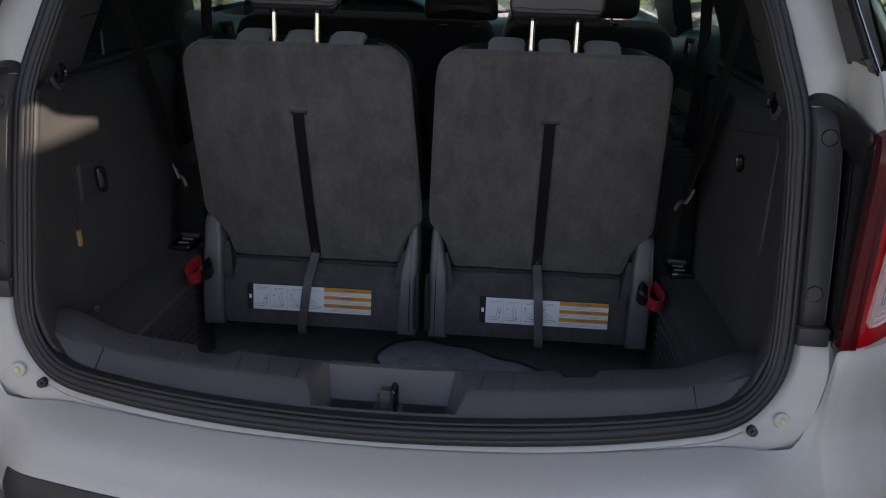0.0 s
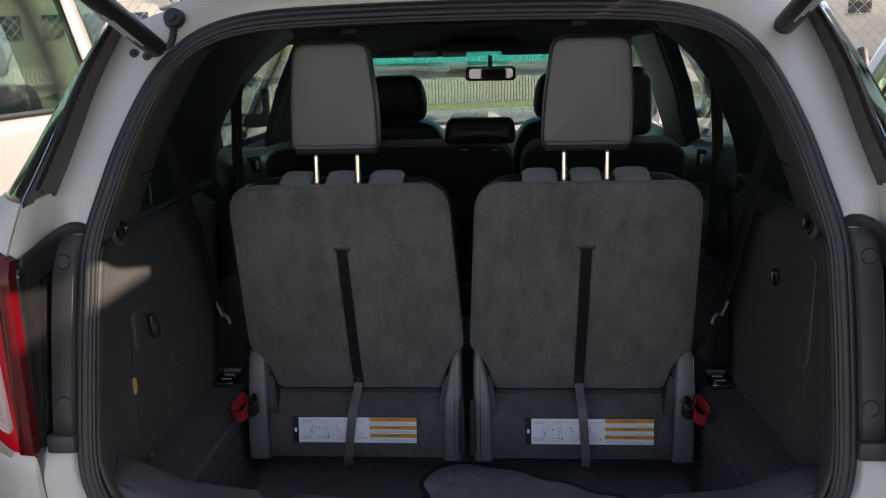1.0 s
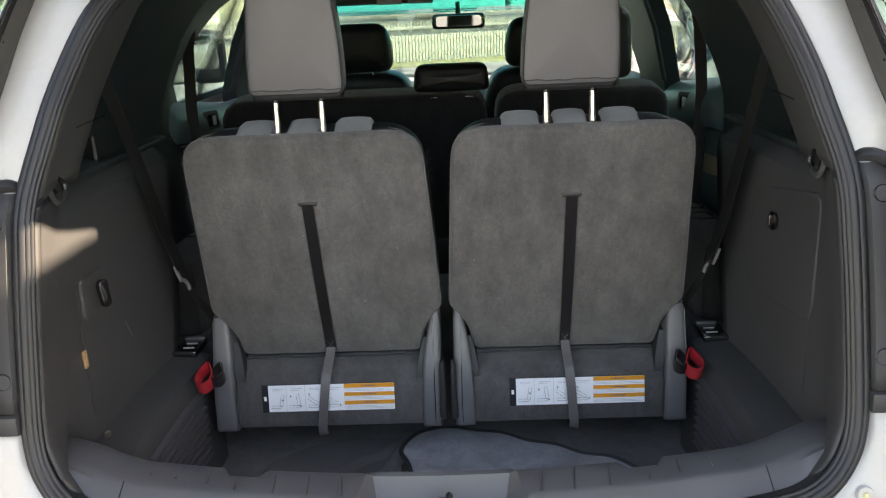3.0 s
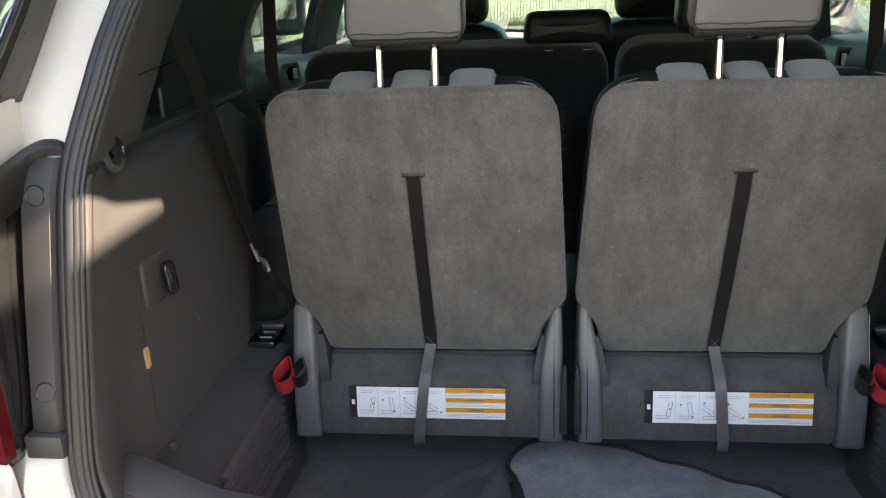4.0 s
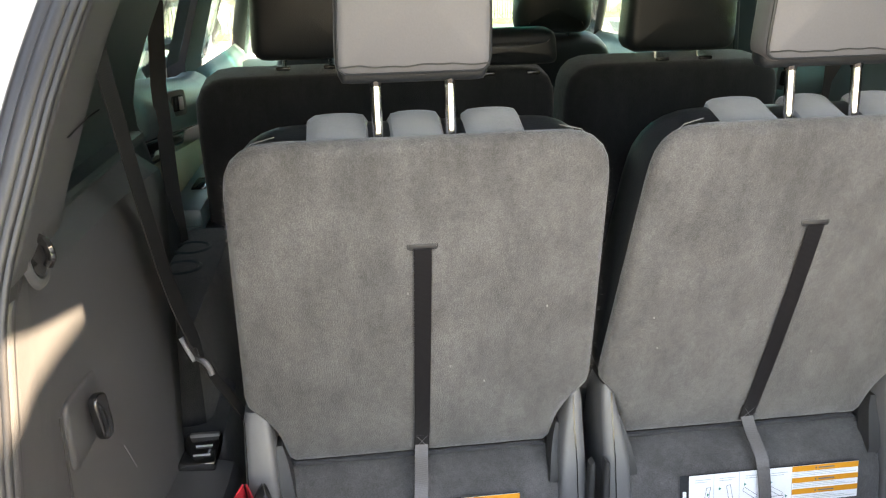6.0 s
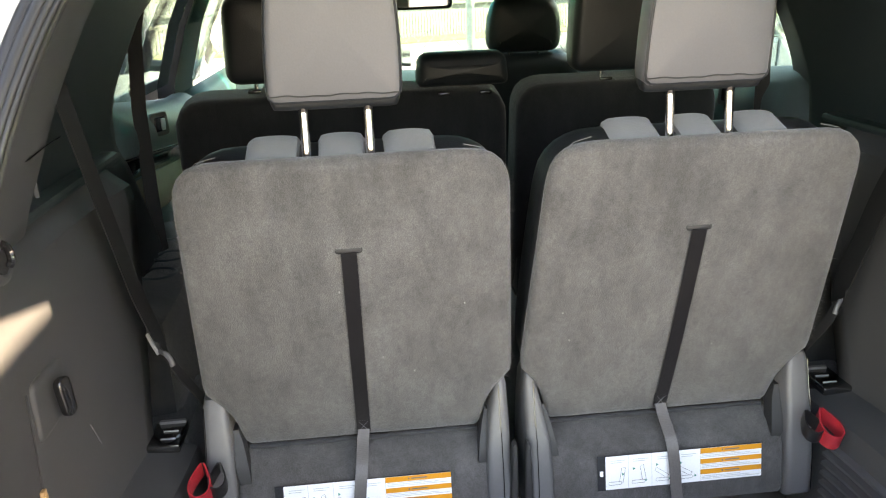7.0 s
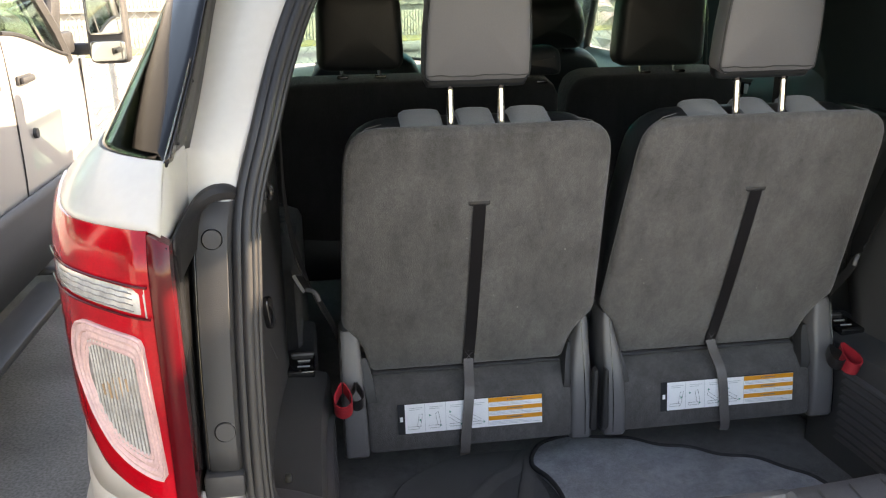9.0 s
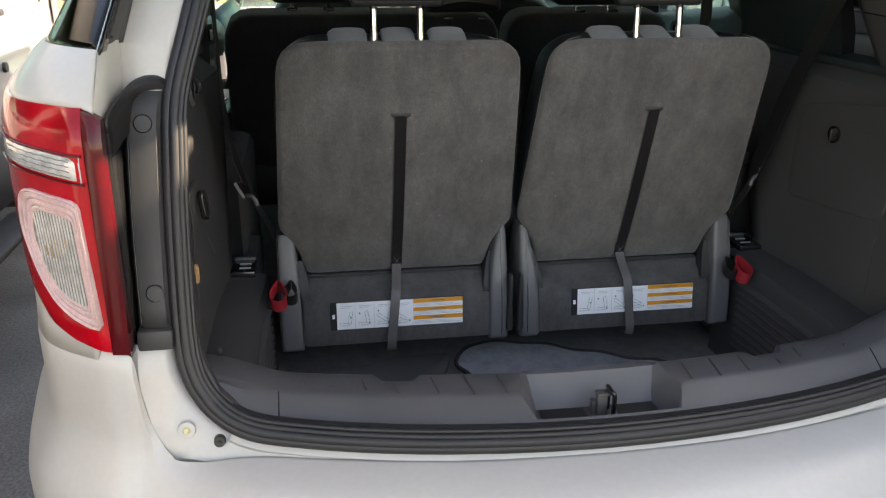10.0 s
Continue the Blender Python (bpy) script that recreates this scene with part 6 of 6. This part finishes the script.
for s in (1, -1):
    strut = thing("gas_strut", "black gas strut holding the tailgate up", "gas strut", "tailgate struts")
    lo, hi = Vector(((0.576 if s > 0 else -0.548), 0.315, 1.598 if s < 0 else 1.612)), GATE @ Vector((s * 0.60, -0.70, -0.085))
    d = (hi - lo).normalized()
    bm = bmesh.new()
    tube(bm, [lo, lo.lerp(hi, 0.62)], 0.0190, 18)
    body = part("cylinder", bm, STRUTBLACK, strut, "black strut cylinder")
    for k in range(3):
        bm = bmesh.new()
        q = lo.lerp(hi, 0.16 + 0.03 * k)
        rbox(bm, 0, 0, 0, 0.004, 0.10, 0.001, 0, Matrix.Translation(q + Vector((-s * 0.006 + s * 0.005 * k, 0, 0))) @ d.to_track_quat("Y", "Z").to_matrix().to_4x4() @ Matrix.Translation((0.0, 0, -0.0193)))
        part("printed_bar", bm, PALEINK, body, "pale printed bar")
    bm = bmesh.new()
    tube(bm, [lo.lerp(hi, 0.6), hi], 0.006, 10)
    part("rod", bm, CHROME, strut, "bright strut rod")
    bm = bmesh.new()
    tube(bm, [lo + d * 0.01, lo - d * 0.02], 0.0165, 12)
    part("end_fitting", bm, PLASTIC, strut)
    if s < 0:
        bm = bmesh.new()
        way = smooth_path([lo - d * 0.010, lo + Vector((0.012, 0.004, -0.004)), lo + Vector((0.024, 0.008, 0.006)), lo + Vector((0.029, 0.014, 0.024)), lo + Vector((0.030, 0.022, 0.044))], 6)
        tube(bm, way, 0.0062, 10)
        for k in range(2, len(way) - 2, 2):
            q, nx = Vector(way[k]), Vector(way[k + 1])
            tube(bm, [q, q.lerp(nx, 0.5)], 0.0080, 10)
        cap = Matrix.Translation(Vector(way[-1]) + Vector((0, -0.002, 0.010))) @ pose(0, 0, 0, 70)
        bmesh.ops.create_cone(bm, cap_ends=True, segments=22, radius1=0.0205, radius2=0.0170, depth=0.012, matrix=cap)
        bmesh.ops.create_cone(bm, cap_ends=True, segments=16, radius1=0.0100, radius2=0.0080, depth=0.022, matrix=cap)
        part("cable_boot", bm, RUBBER, strut, "ribbed black cable boot")
    for x, z, r in (((0.588, 1.589, 0.010), (0.562, 1.583, 0.010)) if s < 0 else ((0.538, 1.636, 0.011),)):
        bm = bmesh.new()
        m = Matrix.Translation((s * x, rear_y(0.55, z) - 0.008, z)) @ pose(0, 0, 0, 70)
        bmesh.ops.create_cone(bm, cap_ends=True, segments=16, radius1=r, radius2=r * 0.8, depth=0.012, matrix=m)
        bmesh.ops.create_cone(bm, cap_ends=True, segments=10, radius1=r * 0.4, radius2=r * 0.3, depth=0.018, matrix=m)
        part("rubber_plug", bm, RUBBER, suv, "small black rubber plug")
# roof header above the opening
sheet("roof_header", [[Vector((x, rear_y(x, 1.667) + a, 1.668 + b - 0.03 * (abs(x) / 0.5) ** 3)) for x in np.linspace(-0.5, 0.5, 17)] for a, b in ((0.015, -0.004), (0.005, 0.02), (0.03, 0.05), (0.06, 0.06))], WHITE, suv, 0.004, "white painted roof edge")

# ---------- surroundings ----------
bm = bmesh.new()
bmesh.ops.create_grid(bm, x_segments=8, y_segments=8, size=400)
tagged(part("ground", bm, ASPHALT), "dark grey worn asphalt parking lot", "ground", kind="structure")


def van(name_label, x_face, s, y0, seam, base, clad, red=False, top=2.25, paint=None):
    """A glazed van standing alongside. x_face: its flank that looks at the car; s: the way that flank looks;
    seam: where the front door begins; base: where the windscreen pillar meets the belt."""
    v = thing("van", name_label, "van")
    paint = paint or VANSHADED
    mid, y1, HEAD = x_face - s * 0.975, base + 1.15, 1.96

    def belt(y):
        return 1.385 - 0.15 * smoothstep((y - (seam + 0.05)) / (base - seam + 0.1))

    def xx(y, z, side=1, d=0.0):
        """The flank's plan at y and height z; side -1 is the far flank."""
        tuck = 0.30 * smoothstep((y - base) / 1.15) ** 2
        a = 0.975 - 0.02 * smoothstep((0.8 - z) / 0.4) - 0.22 * smoothstep((z - 1.25) / 1.1) - tuck + d
        return mid + s * side * a

    for side in (1, -1):
        ys = list(np.linspace(y0, y1, 30))
        rows = []
        for f in (0, 0.22, 0.24, 0.40, 0.6, 0.78, 0.92, 1.0):
            rows.append([Vector((xx(y, 0.42 + (belt(y) - 0.42) * f, side), y, (0.42 + (min(belt(y), 1.26 - 0.16 * smoothstep((y - base) / 1.1) if y > base else 9) - 0.42) * f))) for y in ys])
        sheet("lower_body", rows, paint, v, 0.02, "white painted flank", offset=-1.0 if s * side > 0 else 1.0)
        # pillars between the panes
        posts = [(y0, y0 + 0.22), (y0 + 1.25, y0 + 1.37), (seam - 0.07, seam + 0.06)]
        for a, b in posts:
            rows = [[Vector((xx(y, z, side), y, z)) for y in np.linspace(a, b, 3)] for z in (1.37, 1.5, 1.7, 1.85, HEAD + 0.01)]
            sheet("pillar", rows, paint, v, 0.03, offset=-1.0 if s * side > 0 else 1.0)
        bm = bmesh.new()
        lean = [Vector((xx(base - 0.62 * f, 1.22 + (HEAD - 1.20) * f, side, -0.03), base + 0.03 - 0.62 * f, 1.22 + (HEAD - 1.20) * f)) for f in np.linspace(0, 1, 6)]
        tube(bm, lean, 0.045, 8)
        part("windscreen_pillar", bm, PLASTIC if s * side > 0 else paint, v, "dark windscreen pillar")
        # panes
        spans = [(y0 + 0.22, y0 + 1.25), (y0 + 1.37, seam - 0.07)]
        for a, b in spans:
            rows = [[Vector((xx(y, z, side, -0.008), y, z)) for y in np.linspace(a, b, 4)] for z in (1.375, 1.5, 1.7, HEAD)]
            sheet("window", rows, VANCLEAR, v, 0.004, "clear greenish side window", offset=0)
            bm = bmesh.new()
            loop = [Vector((xx(y, z, side, 0.002), y, z)) for y, z in rounded([(a, 1.385, 0.06), (b, 1.385, 0.06), (b, HEAD, 0.06), (a, HEAD, 0.06)], 4)]
            tube(bm, loop, 0.012, 6, True, Vector((s, 0, 0)))
            part("window_rubber", bm, RUBBER, v)
        a = seam + 0.06
        rows = []
        for f in np.linspace(0, 1, 6):
            fwd = base - 0.62 * f
            rows.append([Vector((xx(y, z, side, -0.008), y, z)) for y in np.linspace(a, fwd, 7) for z in [belt(y) - 0.01 + (HEAD - belt(y) + 0.01) * f]])
        sheet("door_window", rows, VANCLEAR, v, 0.004, "clear greenish front door window", offset=0)
        bm = bmesh.new()
        tube(bm, smooth_path([Vector((xx(y, belt(y), side, 0.002), y, belt(y) + 0.004)) for y in np.linspace(a, base, 8)], 2), 0.009, 6)
        tube(bm, [Vector((xx(base - 0.33, 1.27, side, 0.0), base - 0.33, belt(base - 0.33))), Vector((xx(base - 0.50, HEAD, side, 0.0), base - 0.50, 1.83))], 0.010, 6)
        part("window_rubber", bm, RUBBER, v)
    # roof over both flanks, from the window heads up
    rows = []
    for y in np.linspace(y0, base - 0.60, 16):
        t = top
        half = []
        for z, k in ((HEAD, 1.0), ((HEAD + t) / 2, 1.0), (t - 0.10, 0.985), (t - 0.03, 0.90), (t, 0.72), (t + 0.015, 0.35)):
            half.append((k * (0.975 - 0.22 * smoothstep((min(z, t - 0.1) - 1.25) / 1.1)), z))
        rows.append([Vector((mid + s * x, y, z)) for x, z in half] + [Vector((mid - s * x, y, z)) for x, z in reversed(half)])
    sheet("roof", rows, paint, v, 0.02, "white painted roof")
    rows = [[Vector((mid + (xx(y0, z) - mid) * f, y0 + 0.004, z)) for f in (1, 0.5, 0, -0.5, -1)] for z in (0.42, 0.9, 1.36, HEAD, top - 0.1)]
    sheet("rear_doors", rows, paint, v, 0.03, "white painted rear doors")
    # bonnet, nose and windscreen
    rows = []
    for y, z in ((base - 0.02, 1.235), (base + 0.3, 1.20), (base + 0.7, 1.13), (base + 1.0, 1.04), (base + 1.15, 0.88), (base + 1.20, 0.6), (base + 1.18, 0.42)):
        w = abs(xx(min(y, y1), min(z, 1.2)) - mid) - 0.01
        rows.append([Vector((mid + w * f, y, z + 0.03 * (1 - f * f))) for f in np.linspace(-1, 1, 9)])
    sheet("bonnet", rows, paint, v, 0.02, "white painted bonnet")
    rows = [[Vector((mid + s * f * abs(xx(base - 0.62 * k, 1.24 + (HEAD + 0.06 - 1.24) * k, 1, -0.05) - mid), base + 0.10 * (1 - f * f) - 0.64 * k, 1.24 + (HEAD + 0.10 - 1.24) * k)) for f in np.linspace(-1, 1, 7)] for k in (0, 0.33, 0.66, 1.0)]
    sheet("windscreen", rows, VANCLEAR, v, 0.005, "clear windscreen")
    # inside: floor, dashboard and rows of seats
    bm = bmesh.new()
    rbox(bm, mid, (y0 + base) / 2, 0.60, 1.80, base - y0 - 0.1, 0.05, 0.01)
    part("van_floor", bm, PLASTIC, v)
    bm = bmesh.new()
    rbox(bm, mid, base - 0.12, 1.00, 1.66, 0.34, 0.40, 0.06)
    part("dashboard", bm, PLASTIC, v, "dark dashboard")
    for y in (seam + 0.02, seam - 1.05):
        for q in (-0.45, 0.45):
            bm = bmesh.new()
            pillow(bm, rounded([(-0.23, 0, 0.05), (0.23, 0, 0.05), (0.20, 0.62, 0.08), (-0.20, 0.62, 0.08)], 5), 0.12, 0.04, 0.01, pose(mid + q, y, 0.86, 10), 40)
            pillow(bm, rounded([(-0.12, 0.66, 0.04), (0.12, 0.66, 0.04), (0.11, 0.84, 0.04), (-0.11, 0.84, 0.04)], 5), 0.08, 0.03, 0.01, pose(mid + q, y - 0.02, 0.86, 10), 32)
            rbox(bm, mid + q, y + 0.26, 0.84, 0.46, 0.46, 0.14, 0.04)
            part("seat", bm, PLASTIC, v, "dark van seat")
    if clad:
        rows = [[Vector((xx(y, z, 1, 0.010), y, z)) for y in np.linspace(y0, base + 0.3, 12)] for z in (0.42, 0.60, 0.70, 0.745)]
        sheet("lower_cladding", rows, CLADDING, v, 0.014, "dark grey lower cladding", offset=0)
        bm = bmesh.new()
        rbox(bm, x_face + s * 0.060, (y0 + base) / 2 - 0.2, 0.365, 0.15, (base - y0) * 0.72, 0.035, 0.014)
        for k in range(5):
            rbox(bm, x_face - s * 0.05, y0 + 0.9 + 0.75 * k, 0.385, 0.16, 0.05, 0.03, 0.008)
        part("running_board", bm, PLASTIC, v, "black running board")
    for y, bow in ((seam, 0.05), (base + 0.10, 0.10), (seam - 1.12, 0.0)):
        bm = bmesh.new()
        tube(bm, smooth_path([Vector((xx(y, z, 1, 0.001), y + bow * math.sin(z * 2.2 - 0.6), z)) for z in np.linspace(0.44, belt(y) - 0.02, 6)], 3), 0.004, 5)
        part("door_seam", bm, RUBBER, v)
    for y in (seam + 0.20, seam - 0.20):
        bm = bmesh.new()
        rbox(bm, xx(y, 1.20, 1, 0.020), y, 1.20, 0.022, 0.15, 0.028, 0.010)
        rbox(bm, xx(y, 1.20, 1, 0.006), y, 1.20, 0.012, 0.17, 0.036, 0.005)
        part("door_handle", bm, PLASTIC, v, "black door handle")
    bm = bmesh.new()
    bmesh.ops.create_cone(bm, cap_ends=True, segments=16, radius1=0.024, radius2=0.021, depth=0.02, matrix=pose(xx(seam + 0.235, 0.972, 1, 0.004), seam + 0.235, 0.972, 0, 90))
    part("keyhole", bm, PLASTIC, v, "black lock cap")
    # wing mirror on its arm
    my = base + 0.16
    bm = bmesh.new()
    pillow(bm, rounded([(-0.10, -0.19, 0.04), (0.10, -0.19, 0.04), (0.10, 0.21, 0.05), (-0.10, 0.21, 0.05)], 5), 0.10, 0.03, 0.0, pose(x_face + s * 0.155, my, 1.375), 44)
    mi = part("wing_mirror", bm, PLASTIC, v, "large black wing mirror")
    for zz, h in ((1.445, 0.115), (1.25, 0.050)):
        bm = bmesh.new()
        pillow(bm, rounded([(-0.085, -h, 0.02), (0.085, -h, 0.02), (0.085, h, 0.02), (-0.085, h, 0.02)], 5), 0.01, 0.003, 0.0, pose(x_face + s * 0.155, my - 0.006, zz), 36)
        part("mirror_face", bm, MIRROR, mi)
    bm = bmesh.new()
    rbox(bm, x_face + s * 0.06, my + 0.06, 1.26, 0.22, 0.06, 0.06, 0.022)
    rbox(bm, x_face - s * 0.03, my - 0.08, 1.30, 0.05, 0.20, 0.11, 0.022)
    rbox(bm, x_face - s * 0.045, my - 0.16, 1.44, 0.05, 0.13, 0.22, 0.022, pose(0, my - 0.16, 1.44, -28) @ pose(0, -(my - 0.16), -1.44))
    part("mirror_arm", bm, PLASTIC, mi)
    for y in (y0 + 0.7, base + 0.45):
        bm = bmesh.new()
        ring = [[Vector((x_face + s * x, y + r * math.cos(a), 0.36 + r * math.sin(a))) for a in np.linspace(0, 2 * math.pi, 28, endpoint=False)] for r, x in ((0.1, -0.25), (0.34, -0.25), (0.36, -0.2), (0.36, -0.03), (0.34, 0.0), (0.2, 0.0), (0.18, -0.03))]
        loft(bm, ring)
        part("wheel", bm, RUBBER, v, "black tyre")
    if red:
        # a torn-edged red sweep along the flank
        rnd = random.Random(3)
        for k in range(4):
            ya, yb, zc = seam - 2.3 + 0.62 * k, seam - 1.45 + 0.62 * k, 1.00 + 0.045 * k
            low = [(y, zc - 0.05 + 0.10 * (y - ya) + rnd.uniform(-0.015, 0.015)) for y in np.linspace(ya, yb, 9)]
            high = [(y + 0.05, z + (0.17 - 0.13 * i / 8) * (0.75 + 0.25 * math.sin(i * 2.1))) for i, (y, z) in enumerate(low)]
            rows = [[Vector((xx(y, z, 1, 0.003), y, z)) for y, z in low], [Vector((xx(y, z, 1, 0.003), y, z)) for y, z in high]]
            sheet("red_stripe", rows, REDPAINT, v, 0.002, "slanting red body graphic", offset=0)
    return v


VANGLASS = material("building_glass", (0.02, 0.025, 0.028), 0.03, vary=0.02, coat=1.0, fine=0.0)
van("white passenger van with clear windows and grey lower cladding parked alongside", -1.74, 1, -1.2, 2.55, 3.42, True)
van("white high-roofed van with red body graphics parked alongside", 1.85, -1, -2.3, 2.30, 3.15, False, True, 2.67, VANPALE)

# chain-link fence in front of the cars
fence = thing("chain_link_fence", "galvanised chain-link fence with round posts", "fence")
FY, FTOP = 5.35, 2.1
verts, faces = [], []
step, r = 0.043, 0.0026
cols = 240
for c in range(cols):
    x0 = -5.2 + c * step
    zig = [(x0 + (step if (k + c) % 2 else 0) * 1.0, 0.05 + k * step) for k in range(int((FTOP - 0.05) / step))]
    base = len(verts)
    for k, (x, z) in enumerate(zig):
        d = 0.003 if k % 2 else -0.003
        verts += [(x - r, FY + d, z), (x + r, FY + d - r, z), (x + r, FY + d + r, z)]
        if k:
            a, b = base + 3 * (k - 1), base + 3 * k
            faces += [(a, a + 1, b + 1, b), (a + 1, a + 2, b + 2, b + 1), (a + 2, a, b, b + 2)]
me = bpy.data.meshes.new("wire_mesh")
me.from_pydata(verts, [], faces)
tagged(finish("wire_mesh", me, GALV, fence, "diamond wire mesh"), kind="stuff")
for x in np.arange(-5, 5.4, 2.6):
    bm = bmesh.new()
    tube(bm, [(x + 0.4, FY + 0.04, 0), (x + 0.4, FY + 0.04, FTOP + 0.03)], 0.03, 10)
    part("fence_post", bm, GALV, fence)
bm = bmesh.new()
tube(bm, [(-5.3, FY + 0.03, FTOP), (5.3, FY + 0.03, FTOP)], 0.02, 8)
part("top_rail", bm, GALV, fence)

# far picket fences, set at a slant beyond the road, with a pale wall between them
SLANT = pose(0, 25, 0, 0, 0, 24)


def picket_fence(label, off, z0, h, count, pitch):
    f = thing("picket_fence", label, "fence")
    f.matrix_world = SLANT @ Matrix.Translation((0, off, z0))
    me = None
    for k in range(count):
        if me is None:
            bm = bmesh.new()
            rbox(bm, 0, 0, h / 2, pitch * 0.72, 0.03, h, 0.008, None, 1)
            ob = part("picket", bm, PICKET, f)
            me = ob.data
        else:
            ob = new("picket", me)
            ob.parent = f
        ob.location = ((k - count / 2) * pitch, 0.004 * ((k * 7) % 3), 0.015 * ((k * 5) % 3) - 0.015)
    for z in (0.2 * h, 0.8 * h):
        bm = bmesh.new()
        rbox(bm, 0, 0.05, z, count * pitch, 0.04, 0.07, 0.01)
        part("fence_rail", bm, PICKET, f)
    return f


picket_fence("weathered pale picket fence beside the road", 0, 0.06, 0.76, 260, 0.105)
picket_fence("weathered pale picket fence on a low wall", 5.3, 0.96, 0.46, 260, 0.125)
bm = bmesh.new()
rbox(bm, 0, 5.2, 0.44, 80, 0.5, 1.0, 0.02, SLANT)
rbox(bm, 0, 4.9, 0.93, 80, 0.3, 0.10, 0.02, SLANT)
tagged(part("retaining_wall", bm, CONCRETE), "pale concrete wall beyond the fence", "wall", kind="structure")
bm = bmesh.new()
rbox(bm, 0, -0.9, 0.02, 80, 2.0, 0.06, 0.02, SLANT)
tagged(part("verge", bm, GRASSM), "strip of dry grass at the fence", "verge", kind="structure")
bm = bmesh.new()
rbox(bm, 0, -6.5, 0.004, 80, 9.0, 0.02, 0.0, SLANT)
tagged(part("roadway", bm, CONCRETE), "pale sunlit concrete roadway", "road", kind="structure")


def house(x, y, w, d, h, label):
    b = thing("building", label, "building")
    bm = bmesh.new()
    rbox(bm, x, y, h / 2, w, d, h, 0.03)
    part("wall", bm, STUCCO, b)
    bm = bmesh.new()
    add(bm, [(x - w / 2 - 0.4, y - d / 2 - 0.4, h), (x + w / 2 + 0.4, y - d / 2 - 0.4, h), (x + w / 2 + 0.4, y + d / 2 + 0.4, h), (x - w / 2 - 0.4, y + d / 2 + 0.4, h), (x - w / 4, y, h + 1.6), (x + w / 4, y, h + 1.6)], [(0, 1, 5, 4), (1, 2, 5), (2, 3, 4, 5), (3, 0, 4), (0, 3, 2, 1)])
    part("roof", bm, ROOFM, b, smooth=0)
    for k in range(int(w // 2.2)):
        xx = x - w / 2 + 1.2 + 2.2 * k
        win = box("window", (xx, y - d / 2 - 0.02, h * 0.6), (1.1, 0.08, 1.2), VANGLASS, b, 0.01)
        box("window_frame", (xx, y - d / 2 - 0.05, h * 0.6 - 0.64), (1.3, 0.12, 0.08), PICKET, win, 0.01)
    return b


house(-22, 44, 16, 8, 5.5, "pale stucco building with a dark roof")
house(20, 46, 20, 8, 6.0, "pale stucco building with a dark roof")
house(-2, 60, 18, 8, 5.0, "pale stucco building with a dark roof")


def tree(x, y, h, seed):
    t = thing("tree", "broad leafy tree with a brown trunk", "tree", "roadside trees")
    rnd = random.Random(seed)
    bm = bmesh.new()
    trunk = [Vector((x, y, 0)), Vector((x + 0.1, y, h * 0.3)), Vector((x, y + 0.1, h * 0.55))]
    rings = [[p + Vector((r * math.cos(a), r * math.sin(a), 0)) for a in np.linspace(0, 2 * math.pi, 8, endpoint=False)] for p, r in zip(trunk, (0.2, 0.14, 0.09))]
    loft(bm, rings)
    tips = []
    for k in range(9):
        a = rnd.uniform(0, 6.28)
        tip = trunk[2] + Vector((math.cos(a) * h * 0.25, math.sin(a) * h * 0.25, h * rnd.uniform(0.05, 0.4)))
        tube(bm, [trunk[1].lerp(trunk[2], rnd.random()), tip], 0.04, 5)
        tips.append(tip)
    part("trunk", bm, BARK, t)
    verts, faces = [], []
    for k in range(2600):
        c = rnd.choice(tips) + Vector((rnd.gauss(0, h * 0.09), rnd.gauss(0, h * 0.09), rnd.gauss(0, h * 0.08)))
        u = Vector((rnd.uniform(-1, 1), rnd.uniform(-1, 1), rnd.uniform(-1, 1))).normalized() * h * 0.022
        v = u.cross(Vector((rnd.uniform(-1, 1), rnd.uniform(-1, 1), rnd.uniform(-1, 1)))).normalized() * h * 0.012
        b = len(verts)
        verts += [c - u, c + v, c + u, c - v]
        faces.append((b, b + 1, b + 2, b + 3))
    me = bpy.data.meshes.new("crown")
    me.from_pydata(verts, [], faces)
    tagged(finish("crown", me, LEAF, t, smooth=0), kind="stuff")


for k, (x, y, h) in enumerate(((-11, 33, 5.5), (-30, 36, 7), (9, 34, 5), (30, 38, 8), (2, 36, 4.5))):
    tree(x, y, h, k)
